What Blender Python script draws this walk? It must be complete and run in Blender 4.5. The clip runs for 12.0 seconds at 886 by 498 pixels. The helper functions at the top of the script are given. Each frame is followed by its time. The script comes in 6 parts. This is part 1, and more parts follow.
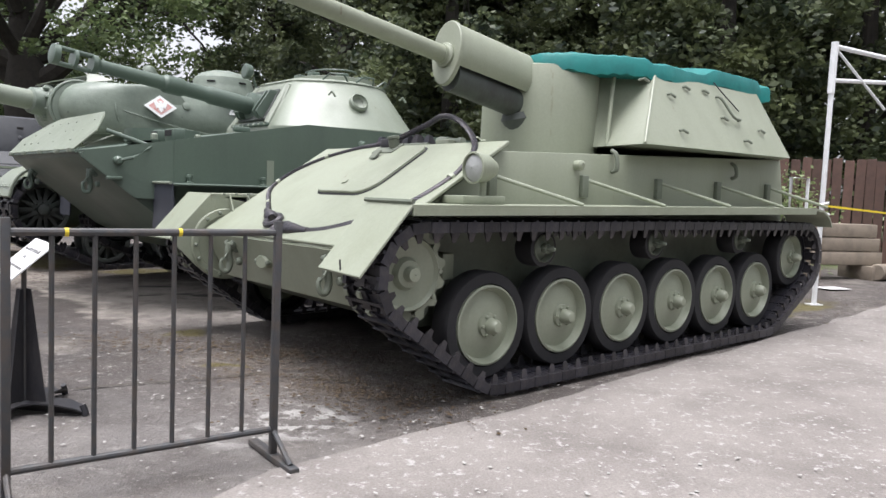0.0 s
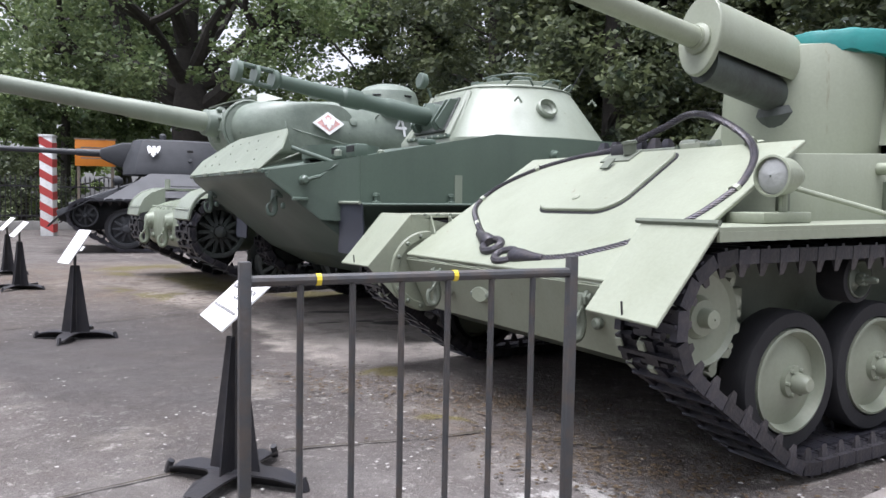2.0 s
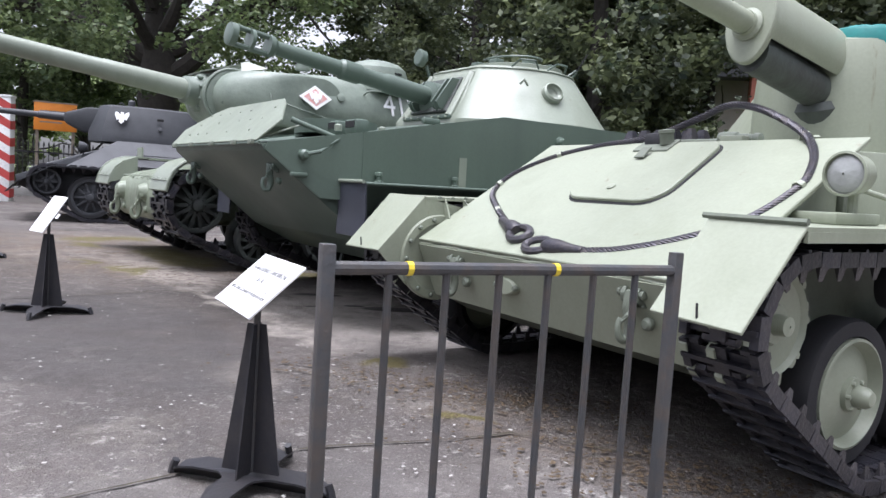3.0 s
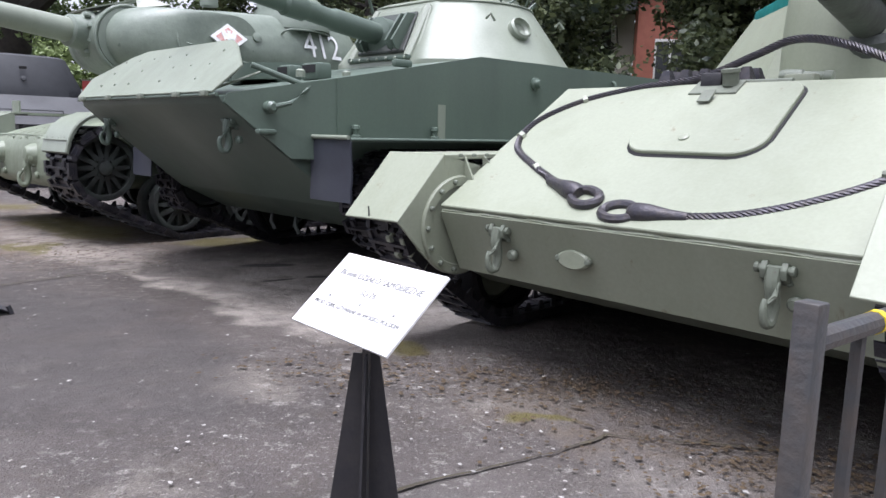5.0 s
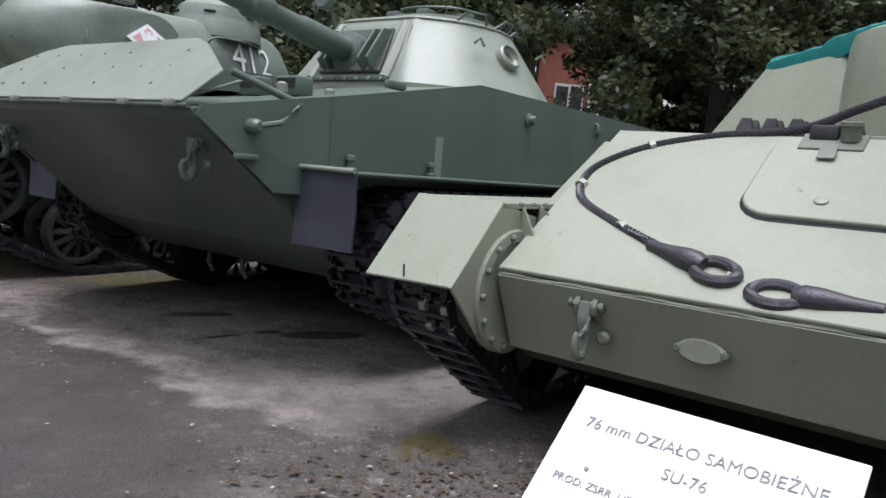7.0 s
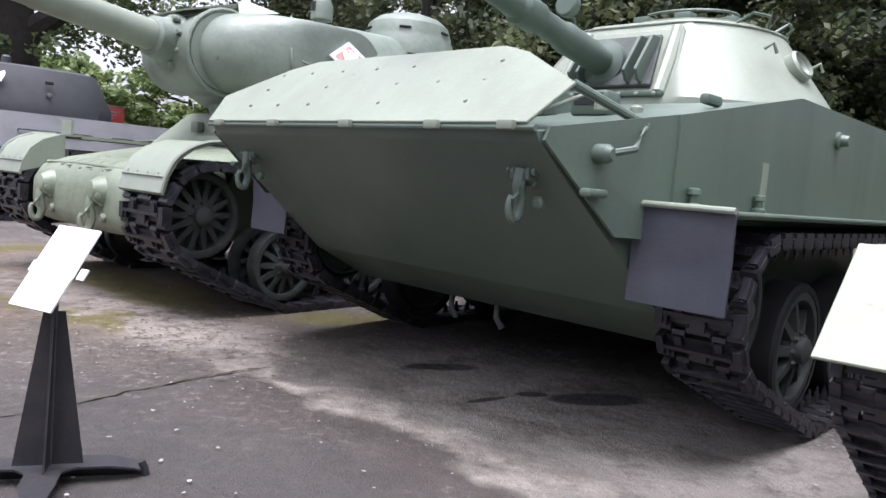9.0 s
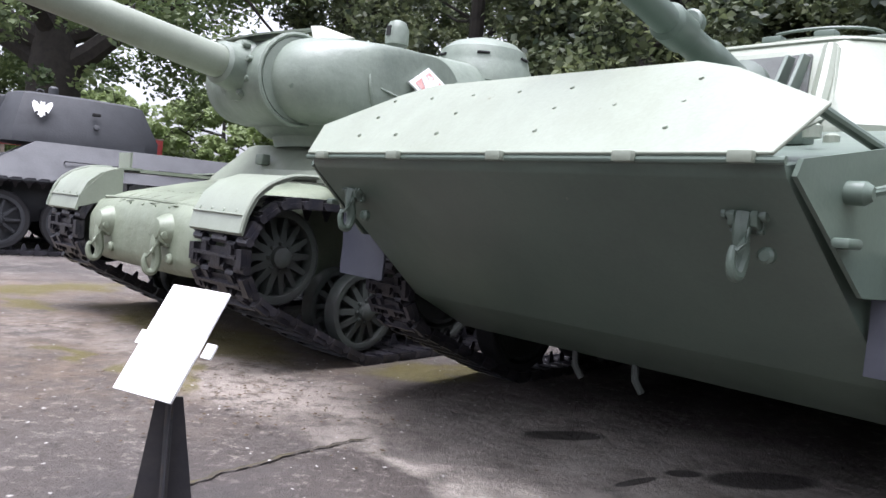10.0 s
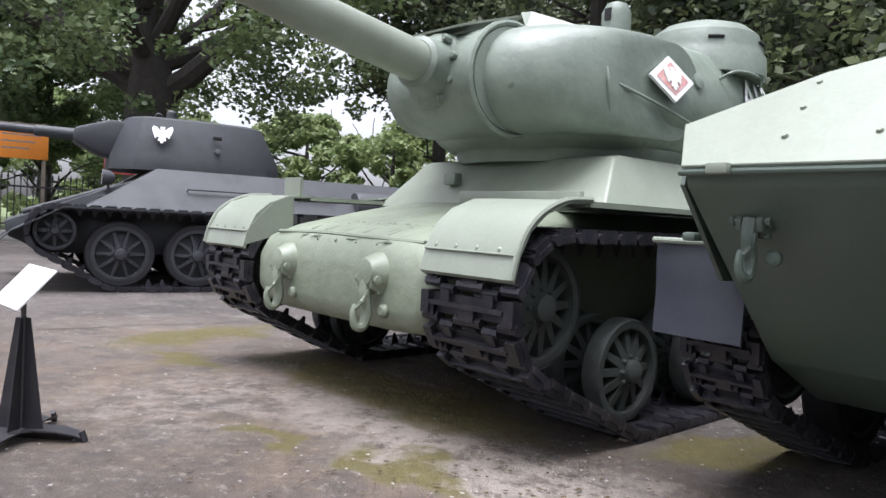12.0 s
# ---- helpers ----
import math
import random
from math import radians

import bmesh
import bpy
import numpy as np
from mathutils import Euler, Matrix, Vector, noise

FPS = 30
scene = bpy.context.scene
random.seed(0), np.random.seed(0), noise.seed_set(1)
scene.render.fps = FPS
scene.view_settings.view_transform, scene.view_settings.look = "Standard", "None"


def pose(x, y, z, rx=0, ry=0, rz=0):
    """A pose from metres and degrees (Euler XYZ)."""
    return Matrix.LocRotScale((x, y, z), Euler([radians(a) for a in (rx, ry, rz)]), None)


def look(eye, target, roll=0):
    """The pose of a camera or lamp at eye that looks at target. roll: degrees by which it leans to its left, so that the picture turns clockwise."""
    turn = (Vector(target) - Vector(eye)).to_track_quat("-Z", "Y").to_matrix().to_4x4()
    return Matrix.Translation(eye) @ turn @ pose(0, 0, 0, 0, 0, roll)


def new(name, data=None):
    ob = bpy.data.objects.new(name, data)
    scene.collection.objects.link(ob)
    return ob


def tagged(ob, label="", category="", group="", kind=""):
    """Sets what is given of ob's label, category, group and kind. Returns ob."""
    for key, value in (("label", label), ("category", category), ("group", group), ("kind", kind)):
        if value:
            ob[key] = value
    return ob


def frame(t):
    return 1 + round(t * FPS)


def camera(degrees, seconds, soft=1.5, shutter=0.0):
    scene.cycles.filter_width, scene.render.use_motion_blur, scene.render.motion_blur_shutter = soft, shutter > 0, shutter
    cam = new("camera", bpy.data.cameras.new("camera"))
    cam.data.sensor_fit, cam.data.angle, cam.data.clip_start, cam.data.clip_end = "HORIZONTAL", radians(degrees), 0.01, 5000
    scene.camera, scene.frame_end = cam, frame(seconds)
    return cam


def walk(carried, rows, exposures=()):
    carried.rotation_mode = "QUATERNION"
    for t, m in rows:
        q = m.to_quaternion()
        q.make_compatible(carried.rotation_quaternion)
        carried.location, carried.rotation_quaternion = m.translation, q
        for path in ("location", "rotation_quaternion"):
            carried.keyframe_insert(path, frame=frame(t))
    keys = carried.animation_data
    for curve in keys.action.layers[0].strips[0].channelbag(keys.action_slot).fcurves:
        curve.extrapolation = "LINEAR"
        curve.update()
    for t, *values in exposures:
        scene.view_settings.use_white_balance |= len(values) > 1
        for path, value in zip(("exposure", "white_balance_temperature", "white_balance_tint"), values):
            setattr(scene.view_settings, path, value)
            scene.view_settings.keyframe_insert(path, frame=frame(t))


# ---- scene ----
cam = camera(62.0, 12.0)
PATH = [
    (0, (0.074, 0.927, 1.045), (-0.001, 2.921, 0.905), 2.3),
    (0.5, (-0.055, 1.166, 1.064), (-0.095, 3.162, 0.935), 1.6),
    (1, (-0.282, 1.32, 1.056), (-0.454, 3.31, 0.951), 1.8),
    (1.5, (-0.468, 1.44, 1.055), (-0.89, 3.391, 0.93), 2.1),
    (2, (-0.567, 1.624, 1.064), (-1.0, 3.573, 0.946), 1.0),
    (2.5, (-0.726, 1.741, 1.048), (-1.072, 3.708, 0.935), 2.2),
    (3, (-0.927, 1.835, 1.039), (-1.254, 3.802, 0.885), 3.8),
    (3.2, (-1.015, 1.886, 1.021), (-1.384, 3.845, 0.854), 4.9),
    (4.8, (-1.686, 2.307, 1.063), (-1.88, 4.265, 0.705), 1.5),
    (5, (-1.749, 2.389, 1.087), (-1.741, 4.367, 0.789), 1.7),
    (5.5, (-1.876, 2.574, 1.114), (-1.338, 4.494, 0.962), 5.9),
    (6, (-2.106, 2.758, 1.101), (-1.403, 4.625, 0.967), 7.0),
    (6.5, (-2.25, 3.005, 1.086), (-1.674, 4.914, 0.925), 5.9),
    (7, (-2.439, 3.243, 1.089), (-2.097, 5.204, 0.892), 5.2),
    (7.4, (-2.672, 3.413, 1.11), (-2.45, 5.391, 0.923), 4.3),
    (7.5, (-2.696, 3.459, 1.125), (-2.514, 5.441, 0.929), 3.8),
    (7.7, (-2.773, 3.539, 1.123), (-2.667, 5.526, 0.922), 3.7),
    (9.3, (-3.513, 4.274, 1.066), (-3.446, 6.268, 0.924), 5.1),
    (9.5, (-3.613, 4.401, 1.068), (-3.538, 6.396, 0.952), 4.8),
    (10, (-3.866, 4.66, 1.072), (-3.868, 6.658, 0.981), 5.1),
    (10.5, (-4.12, 4.884, 1.06), (-4.129, 6.882, 0.955), 5.5),
    (11, (-4.434, 5.204, 1.068), (-4.618, 7.192, 0.961), 3.3),
    (11.5, (-4.752, 5.499, 1.096), (-4.892, 7.493, 1.028), 2.7),
    (12, (-5.04, 5.763, 1.091), (-5.227, 7.753, 1.022), 3.1),
]
walk(cam, [(t, look(eye, target, roll)) for t, eye, target, roll in PATH],
     [(0.0, 0.86, 6300, 14), (1.0, 1.0, 6200, 15), (3.0, 1.02, 5950, 17), (5.0, 0.94, 5950, 18), (6.0, 0.70, 5950, 18), (7.0, 0.40, 5980, 18), (7.5, 0.42, 6000, 18), (9.5, 1.33, 6000, 19), (12.0, 1.10, 6050, 16)])

# ---- light: an overcast sky ----
world = bpy.data.worlds.new("overcast_sky")
scene.world = world
world.use_nodes = True
wt = world.node_tree
sky = wt.nodes.new("ShaderNodeTexSky")
sky.sky_type, sky.sun_disc = "NISHITA", False
sky.sun_elevation, sky.sun_rotation = radians(72), radians(215)
sky.air_density, sky.dust_density = 1.0, 4.0
pale = wt.nodes.new("ShaderNodeHueSaturation")
pale.inputs["Saturation"].default_value = 0.16
wt.links.new(sky.outputs[0], pale.inputs["Color"])
wt.links.new(pale.outputs[0], wt.nodes["Background"].inputs[0])
wt.nodes["Background"].inputs[1].default_value = 0.15
sun = new("sun", bpy.data.lights.new("sun", "SUN"))
sun.data.energy, sun.data.angle, sun.data.color = 2.7, radians(50), (1.0, 0.985, 0.97)
sun.matrix_world = look((-0.7, -1.2, 12), (0, 0, 0))


# ---- materials ----
def material(name, colour, rough=0.6, metal=0.0, second=None, scale=3.0, amount=0.5, fine=60.0, fine_amount=0.05, bump=0.15,
             bump_scale=80.0, rough_var=0.12, random_value=0.0, spots=None, streak=False):
    """A surface with stains at one scale, grain at a finer one, and a fine relief."""
    m = bpy.data.materials.new(name)
    m.use_nodes = True
    n, l = m.node_tree.nodes, m.node_tree.links
    b = n["Principled BSDF"]
    geo = n.new("ShaderNodeTexCoord")
    src = geo.outputs["Object"]
    if streak:
        mp = n.new("ShaderNodeMapping")
        mp.inputs["Scale"].default_value = (1, 1, 0.12)
        l.new(src, mp.inputs[0])
        stretched = mp.outputs[0]
    else:
        stretched = src
    big = n.new("ShaderNodeTexNoise")
    big.inputs["Scale"].default_value, big.inputs["Detail"].default_value, big.inputs["Roughness"].default_value = scale, 6, 0.62
    l.new(stretched, big.inputs["Vector"])
    ramp = n.new("ShaderNodeMapRange")
    ramp.inputs["From Min"].default_value, ramp.inputs["From Max"].default_value = 0.42, 0.68
    ramp.inputs["To Max"].default_value = amount
    l.new(big.outputs["Fac"], ramp.inputs["Value"])
    mix = n.new("ShaderNodeMix")
    mix.data_type = "RGBA"
    mix.inputs["A"].default_value = (*colour, 1)
    mix.inputs["B"].default_value = (*(second or [c * 0.7 for c in colour]), 1)
    l.new(ramp.outputs[0], mix.inputs["Factor"])
    grain = n.new("ShaderNodeTexNoise")
    grain.inputs["Scale"].default_value, grain.inputs["Detail"].default_value = fine, 4
    l.new(src, grain.inputs["Vector"])
    gr = n.new("ShaderNodeMapRange")
    gr.inputs["To Min"].default_value, gr.inputs["To Max"].default_value = 1 - fine_amount * 2, 1 + fine_amount * 2
    l.new(grain.outputs["Fac"], gr.inputs["Value"])
    val = n.new("ShaderNodeHueSaturation")
    l.new(mix.outputs["Result"], val.inputs["Color"])
    last = gr.outputs[0]
    if random_value:
        info = n.new("ShaderNodeObjectInfo")
        rr = n.new("ShaderNodeMapRange")
        rr.inputs["To Min"].default_value, rr.inputs["To Max"].default_value = 1 - random_value, 1 + random_value
        l.new(info.outputs["Random"], rr.inputs["Value"])
        mul = n.new("ShaderNodeMath")
        mul.operation = "MULTIPLY"
        l.new(last, mul.inputs[0]), l.new(rr.outputs[0], mul.inputs[1])
        last = mul.outputs[0]
    l.new(last, val.inputs["Value"])
    out = val.outputs[0]
    if spots:
        sc, lo, hi, col = spots
        sn = n.new("ShaderNodeTexNoise")
        sn.inputs["Scale"].default_value, sn.inputs["Detail"].default_value, sn.inputs["Roughness"].default_value = sc, 5, 0.7
        l.new(stretched, sn.inputs["Vector"])
        sr = n.new("ShaderNodeMapRange")
        sr.inputs["From Min"].default_value, sr.inputs["From Max"].default_value = lo, hi
        l.new(sn.outputs["Fac"], sr.inputs["Value"])
        sm = n.new("ShaderNodeMix")
        sm.data_type = "RGBA"
        sm.inputs["B"].default_value = (*col, 1)
        l.new(sr.outputs[0], sm.inputs["Factor"]), l.new(out, sm.inputs["A"])
        out = sm.outputs["Result"]
    l.new(out, b.inputs["Base Color"])
    b.inputs["Metallic"].default_value = metal
    ro = n.new("ShaderNodeMapRange")
    ro.inputs["To Min"].default_value, ro.inputs["To Max"].default_value = max(0.05, rough - rough_var), min(1, rough + rough_var)
    l.new(big.outputs["Fac"], ro.inputs["Value"])
    l.new(ro.outputs[0], b.inputs["Roughness"])
    if bump:
        bn = n.new("ShaderNodeTexNoise")
        bn.inputs["Scale"].default_value, bn.inputs["Detail"].default_value = bump_scale, 6
        l.new(src, bn.inputs["Vector"])
        bp = n.new("ShaderNodeBump")
        bp.inputs["Strength"].default_value, bp.inputs["Distance"].default_value = bump, 0.01
        l.new(bn.outputs["Fac"], bp.inputs["Height"])
        l.new(bp.outputs[0], b.inputs["Normal"])
    return m


OLIVE = material("pale_olive_paint", (0.246, 0.268, 0.203), 0.45, second=(0.196, 0.218, 0.155), scale=2.2, amount=0.7, bump=0.06, streak=True,
                 spots=(11, 0.655, 0.76, (0.15, 0.12, 0.075)))
# Darker olive: grime on hooks and bolts, shade painted in for the lower hull.
OLIVE_DARK = material("worn_shaded_olive_paint", (0.135, 0.155, 0.118), 0.55, second=(0.095, 0.105, 0.08), scale=5, amount=0.8, bump=0.08,
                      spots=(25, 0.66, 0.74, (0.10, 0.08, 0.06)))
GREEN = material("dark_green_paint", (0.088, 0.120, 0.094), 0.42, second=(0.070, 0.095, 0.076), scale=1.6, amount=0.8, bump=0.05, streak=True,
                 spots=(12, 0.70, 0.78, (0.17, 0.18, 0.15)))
CAST = material("rough_cast_green_paint", (0.178, 0.212, 0.172), 0.42, second=(0.118, 0.146, 0.118), scale=3.2, amount=0.85, bump=0.75, bump_scale=9,
                spots=(9, 0.66, 0.74, (0.10, 0.13, 0.10)))
HULL = material("yellow_green_cast_paint", (0.205, 0.236, 0.172), 0.45, second=(0.155, 0.182, 0.128), scale=3.5, amount=0.8, bump=0.7, bump_scale=12,
                spots=(14, 0.64, 0.74, (0.11, 0.12, 0.08)))
# Pale sheet paint; also paints in sky sheen on the amphibious tank.
SHEET = material("pale_green_sheet_and_sheen", (0.222, 0.25, 0.2), 0.36, second=(0.175, 0.198, 0.152), scale=3, amount=0.7, bump=0.08, streak=True,
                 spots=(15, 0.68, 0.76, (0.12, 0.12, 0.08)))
# Dark green for dirty wheels, and for shade painted into the mantlet.
GRIME_SHADE = material("dirty_shaded_green_paint", (0.052, 0.062, 0.055), 0.6, second=(0.034, 0.034, 0.033), scale=6, amount=0.9, bump=0.25, bump_scale=40)
SLATE = material("faded_slate_paint", (0.040, 0.043, 0.048), 0.6, second=(0.027, 0.029, 0.033), scale=3, amount=0.8, bump=0.2, bump_scale=40)
TRACK = material("bare_track_steel", (0.027, 0.027, 0.035), 0.40, metal=0.35, second=(0.062, 0.056, 0.056), scale=9, amount=0.8, bump=0.35,
                 bump_scale=60, random_value=0.35)
RUBBER = material("weathered_black_rubber", (0.012, 0.012, 0.014), 0.75, second=(0.024, 0.024, 0.025), scale=8, amount=0.6, bump=0.15)
FLAP = material("grey_rubber_sheet", (0.034, 0.037, 0.05), 0.5, second=(0.05, 0.055, 0.068), scale=5, amount=0.8, bump=0.08)
IRON = material("black_painted_iron", (0.02, 0.02, 0.024), 0.45, second=(0.045, 0.04, 0.038), scale=12, amount=0.6, bump=0.15)
RAIL = material("dark_grey_fence_paint", (0.045, 0.047, 0.05), 0.5, second=(0.08, 0.06, 0.045), scale=16, amount=0.6, bump=0.2)
CABLE = material("greasy_steel_rope", (0.05, 0.048, 0.058), 0.42, metal=0.5, second=(0.08, 0.07, 0.06), scale=30, amount=0.6, bump=0.3)
DARK = material("dark_hollow", (0.012, 0.012, 0.012), 0.9, bump=0)
WHITE = material("white_sign_plate", (0.82, 0.82, 0.82), 0.4, second=(0.72, 0.72, 0.70), scale=6, amount=0.3, bump=0.02, fine_amount=0.02)
PAINT_W = material("white_stencil_paint", (0.75, 0.76, 0.75), 0.55, second=(0.5, 0.52, 0.5), scale=20, amount=0.6, bump=0.05)
BADGE = material("faded_red_badge_paint", (0.52, 0.24, 0.22), 0.6, second=(0.66, 0.52, 0.49), scale=40, amount=0.8, bump=0.05)
INK = material("faded_print", (0.16, 0.16, 0.16), 0.7, second=(0.4, 0.4, 0.4), scale=60, amount=0.6, bump=0)
RED = material("red_paint", (0.42, 0.05, 0.045), 0.5, second=(0.33, 0.04, 0.035), scale=8, amount=0.5, bump=0.05)
ORANGE = material("orange_notice_board", (0.75, 0.25, 0.02), 0.5, second=(0.65, 0.2, 0.02), scale=5, amount=0.4, bump=0.03)
YELLOW = material("yellow_tape", (0.75, 0.58, 0.03), 0.5, bump=0.02)
TARP = material("teal_tarpaulin", (0.012, 0.185, 0.172), 0.45, second=(0.01, 0.13, 0.125), scale=6, amount=0.7, bump=0.25, bump_scale=18)
ALU = material("white_scaffold_tube", (0.72, 0.73, 0.74), 0.4, second=(0.55, 0.55, 0.55), scale=15, amount=0.5, bump=0.03)
PLANK = material("red_brown_fence_board", (0.10, 0.055, 0.042), 0.75, second=(0.06, 0.038, 0.03), scale=4, amount=0.8, bump=0.3, random_value=0.25)
TIMBER = material("weathered_timber", (0.24, 0.20, 0.155), 0.8, second=(0.15, 0.125, 0.1), scale=5, amount=0.8, bump=0.3, random_value=0.2)
BARK = material("oak_bark", (0.036, 0.031, 0.026), 0.9, second=(0.02, 0.019, 0.017), scale=6, amount=0.8, bump=0.9, bump_scale=14)
BRICK = material("red_brick", (0.36, 0.13, 0.09), 0.8, second=(0.28, 0.10, 0.075), scale=5, amount=0.7, bump=0.2)
STONE = material("kerb_concrete", (0.34, 0.33, 0.31), 0.85, second=(0.24, 0.235, 0.22), scale=5, amount=0.7, bump=0.3)
CLOTH = material("rendered_wall", (0.35, 0.33, 0.29), 0.9, second=(0.28, 0.27, 0.24), scale=1.5, amount=0.6, bump=0.2)


def leaf_material(name, a, b):
    m = bpy.data.materials.new(name)
    m.use_nodes = True
    n, l = m.node_tree.nodes, m.node_tree.links
    p = n["Principled BSDF"]
    g = n.new("ShaderNodeNewGeometry")
    r = n.new("ShaderNodeValToRGB")
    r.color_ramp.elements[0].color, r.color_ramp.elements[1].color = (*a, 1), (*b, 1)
    # Clump noise paints highlighted tufts and darker gaps into the leaf colour.
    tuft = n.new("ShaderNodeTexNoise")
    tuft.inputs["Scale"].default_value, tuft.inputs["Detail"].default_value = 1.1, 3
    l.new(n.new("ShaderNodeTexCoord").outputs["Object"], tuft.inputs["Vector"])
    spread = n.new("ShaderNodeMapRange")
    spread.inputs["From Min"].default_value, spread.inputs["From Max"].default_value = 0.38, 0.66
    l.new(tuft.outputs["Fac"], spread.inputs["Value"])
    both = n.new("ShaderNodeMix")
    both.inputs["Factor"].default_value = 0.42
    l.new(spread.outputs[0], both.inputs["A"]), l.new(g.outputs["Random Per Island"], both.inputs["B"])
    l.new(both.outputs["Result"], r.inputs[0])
    l.new(r.outputs[0], p.inputs["Base Color"])
    p.inputs["Roughness"].default_value = 0.55
    tr = n.new("ShaderNodeBsdfTranslucent")
    l.new(r.outputs[0], tr.inputs["Color"])
    mx = n.new("ShaderNodeMixShader")
    mx.inputs[0].default_value = 0.38
    l.new(p.outputs[0], mx.inputs[1]), l.new(tr.outputs[0], mx.inputs[2])
    l.new(mx.outputs[0], n["Material Output"].inputs["Surface"])
    return m


# Dark colour of the unseen walls added to block low sky light.
UNSEEN_WALL = material("dark_unseen_wall", (0.035, 0.05, 0.03), 0.8, second=(0.02, 0.03, 0.018), scale=2, amount=0.8, bump=0.5, bump_scale=10)
LEAF_OAK = leaf_material("oak_leaves", (0.05, 0.085, 0.038), (0.20, 0.255, 0.10))
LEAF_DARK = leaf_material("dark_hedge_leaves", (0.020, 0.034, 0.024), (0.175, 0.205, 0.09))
LEAF_PALE = leaf_material("far_pale_leaves", (0.14, 0.19, 0.08), (0.26, 0.32, 0.13))


# ---- mesh tools ----
def finish(bm, name, mat, smooth=32):
    me = bpy.data.meshes.new(name)
    bmesh.ops.recalc_face_normals(bm, faces=bm.faces)
    bm.to_mesh(me)
    bm.free()
    if smooth:
        me.shade_smooth()
        me.set_sharp_from_angle(angle=radians(smooth))
    for one in (mat if isinstance(mat, (list, tuple)) else [mat]):
        me.materials.append(one)
    return me


def part(name, bm, mat, parent=None, label="", smooth=32):
    ob = new(name, finish(bm, name, mat, smooth))
    ob.parent = parent
    if label:
        tagged(ob, label)
    if any(w in name for w in ("bolt", "rivet", "screw", "strand", "seam")):
        tagged(ob, kind="stuff")
    return ob


def thing(name, m, label, category, group="", kind=""):
    ob = new(name)
    ob.matrix_world = m
    ob.empty_display_size = 0.2
    return tagged(ob, label, category, group, kind)


def box(x0, x1, y0, y1, z0, z1, bev=0.0, bm=None):
    bm = bm or bmesh.new()
    tmp = bmesh.new()
    bmesh.ops.create_cube(tmp, size=1)
    for v in tmp.verts:
        v.co = Vector(((x0 + x1) / 2 + v.co.x * (x1 - x0), (y0 + y1) / 2 + v.co.y * (y1 - y0), (z0 + z1) / 2 + v.co.z * (z1 - z0)))
    if bev:
        bmesh.ops.bevel(tmp, geom=tmp.edges[:], offset=bev, segments=2, affect="EDGES", profile=0.5)
    return merge(bm, tmp)


def merge(bm, tmp, m=None):
    if m is not None:
        bmesh.ops.transform(tmp, matrix=m, verts=tmp.verts)
    me = bpy.data.meshes.new("tmp")
    tmp.to_mesh(me)
    tmp.free()
    bm.from_mesh(me)
    bpy.data.meshes.remove(me)
    return bm


def lathe(profile, p0, axis, segs=24, bm=None, closed=True):
    """Turn (distance along axis, radius) pairs round the axis that starts at p0."""
    bm = bm or bmesh.new()
    q = Vector(axis).normalized().to_track_quat("Z", "Y").to_matrix()
    p0 = Vector(p0)
    rings = []
    for d, r in profile:
        rings.append([bm.verts.new(p0 + q @ Vector((r * math.cos(a), r * math.sin(a), d))) for a in (2 * math.pi * k / segs for k in range(segs))])
    for a, b in zip(rings, rings[1:]):
        for k in range(segs):
            bm.faces.new((a[k], a[(k + 1) % segs], b[(k + 1) % segs], b[k]))
    if closed:
        bm.faces.new(rings[0][::-1]), bm.faces.new(rings[-1])
    return bm


def rod(a, b, r, segs=10, bm=None):
    a, b = Vector(a), Vector(b)
    return lathe([(0, r), ((b - a).length, r)], a, b - a, segs, bm)


def tube(points, r, segs=8, bm=None, cyclic=False):
    """A bent tube through points."""
    bm = bm or bmesh.new()
    pts = [Vector(p) for p in points]
    rings, n = [], len(pts)
    for i, p in enumerate(pts):
        a = pts[(i - 1) % n] if cyclic or i else p
        b = pts[(i + 1) % n] if cyclic or i < n - 1 else p
        q = (b - a).normalized().to_track_quat("Z", "Y").to_matrix()
        rad = r[i] if isinstance(r, (list, tuple)) else r
        rings.append([bm.verts.new(p + q @ Vector((rad * math.cos(t), rad * math.sin(t), 0))) for t in (2 * math.pi * k / segs for k in range(segs))])
    for i in range(n if cyclic else n - 1):
        a, b = rings[i], rings[(i + 1) % n]
        off = min(range(segs), key=lambda o: (a[0].co - b[o].co).length)
        for k in range(segs):
            bm.faces.new((a[k], a[(k + 1) % segs], b[(k + 1 + off) % segs], b[(k + off) % segs]))
    if not cyclic:
        bm.faces.new(rings[0][::-1]), bm.faces.new(rings[-1])
    return bm


def spline(points, steps=8, cyclic=False):
    """Catmull-Rom points."""
    p = [Vector(q) for q in points]
    n, out = len(p), []
    for i in range(n if cyclic else n - 1):
        a, b, c, d = (p[(i + k) % n] if cyclic else p[min(max(i + k, 0), n - 1)] for k in (-1, 0, 1, 2))
        for s in range(steps):
            t = s / steps
            out.append(0.5 * ((2 * b) + (c - a) * t + (2 * a - 5 * b + 4 * c - d) * t * t + (3 * b - a - 3 * c + d) * t ** 3))
    if not cyclic:
        out.append(p[-1])
    return out


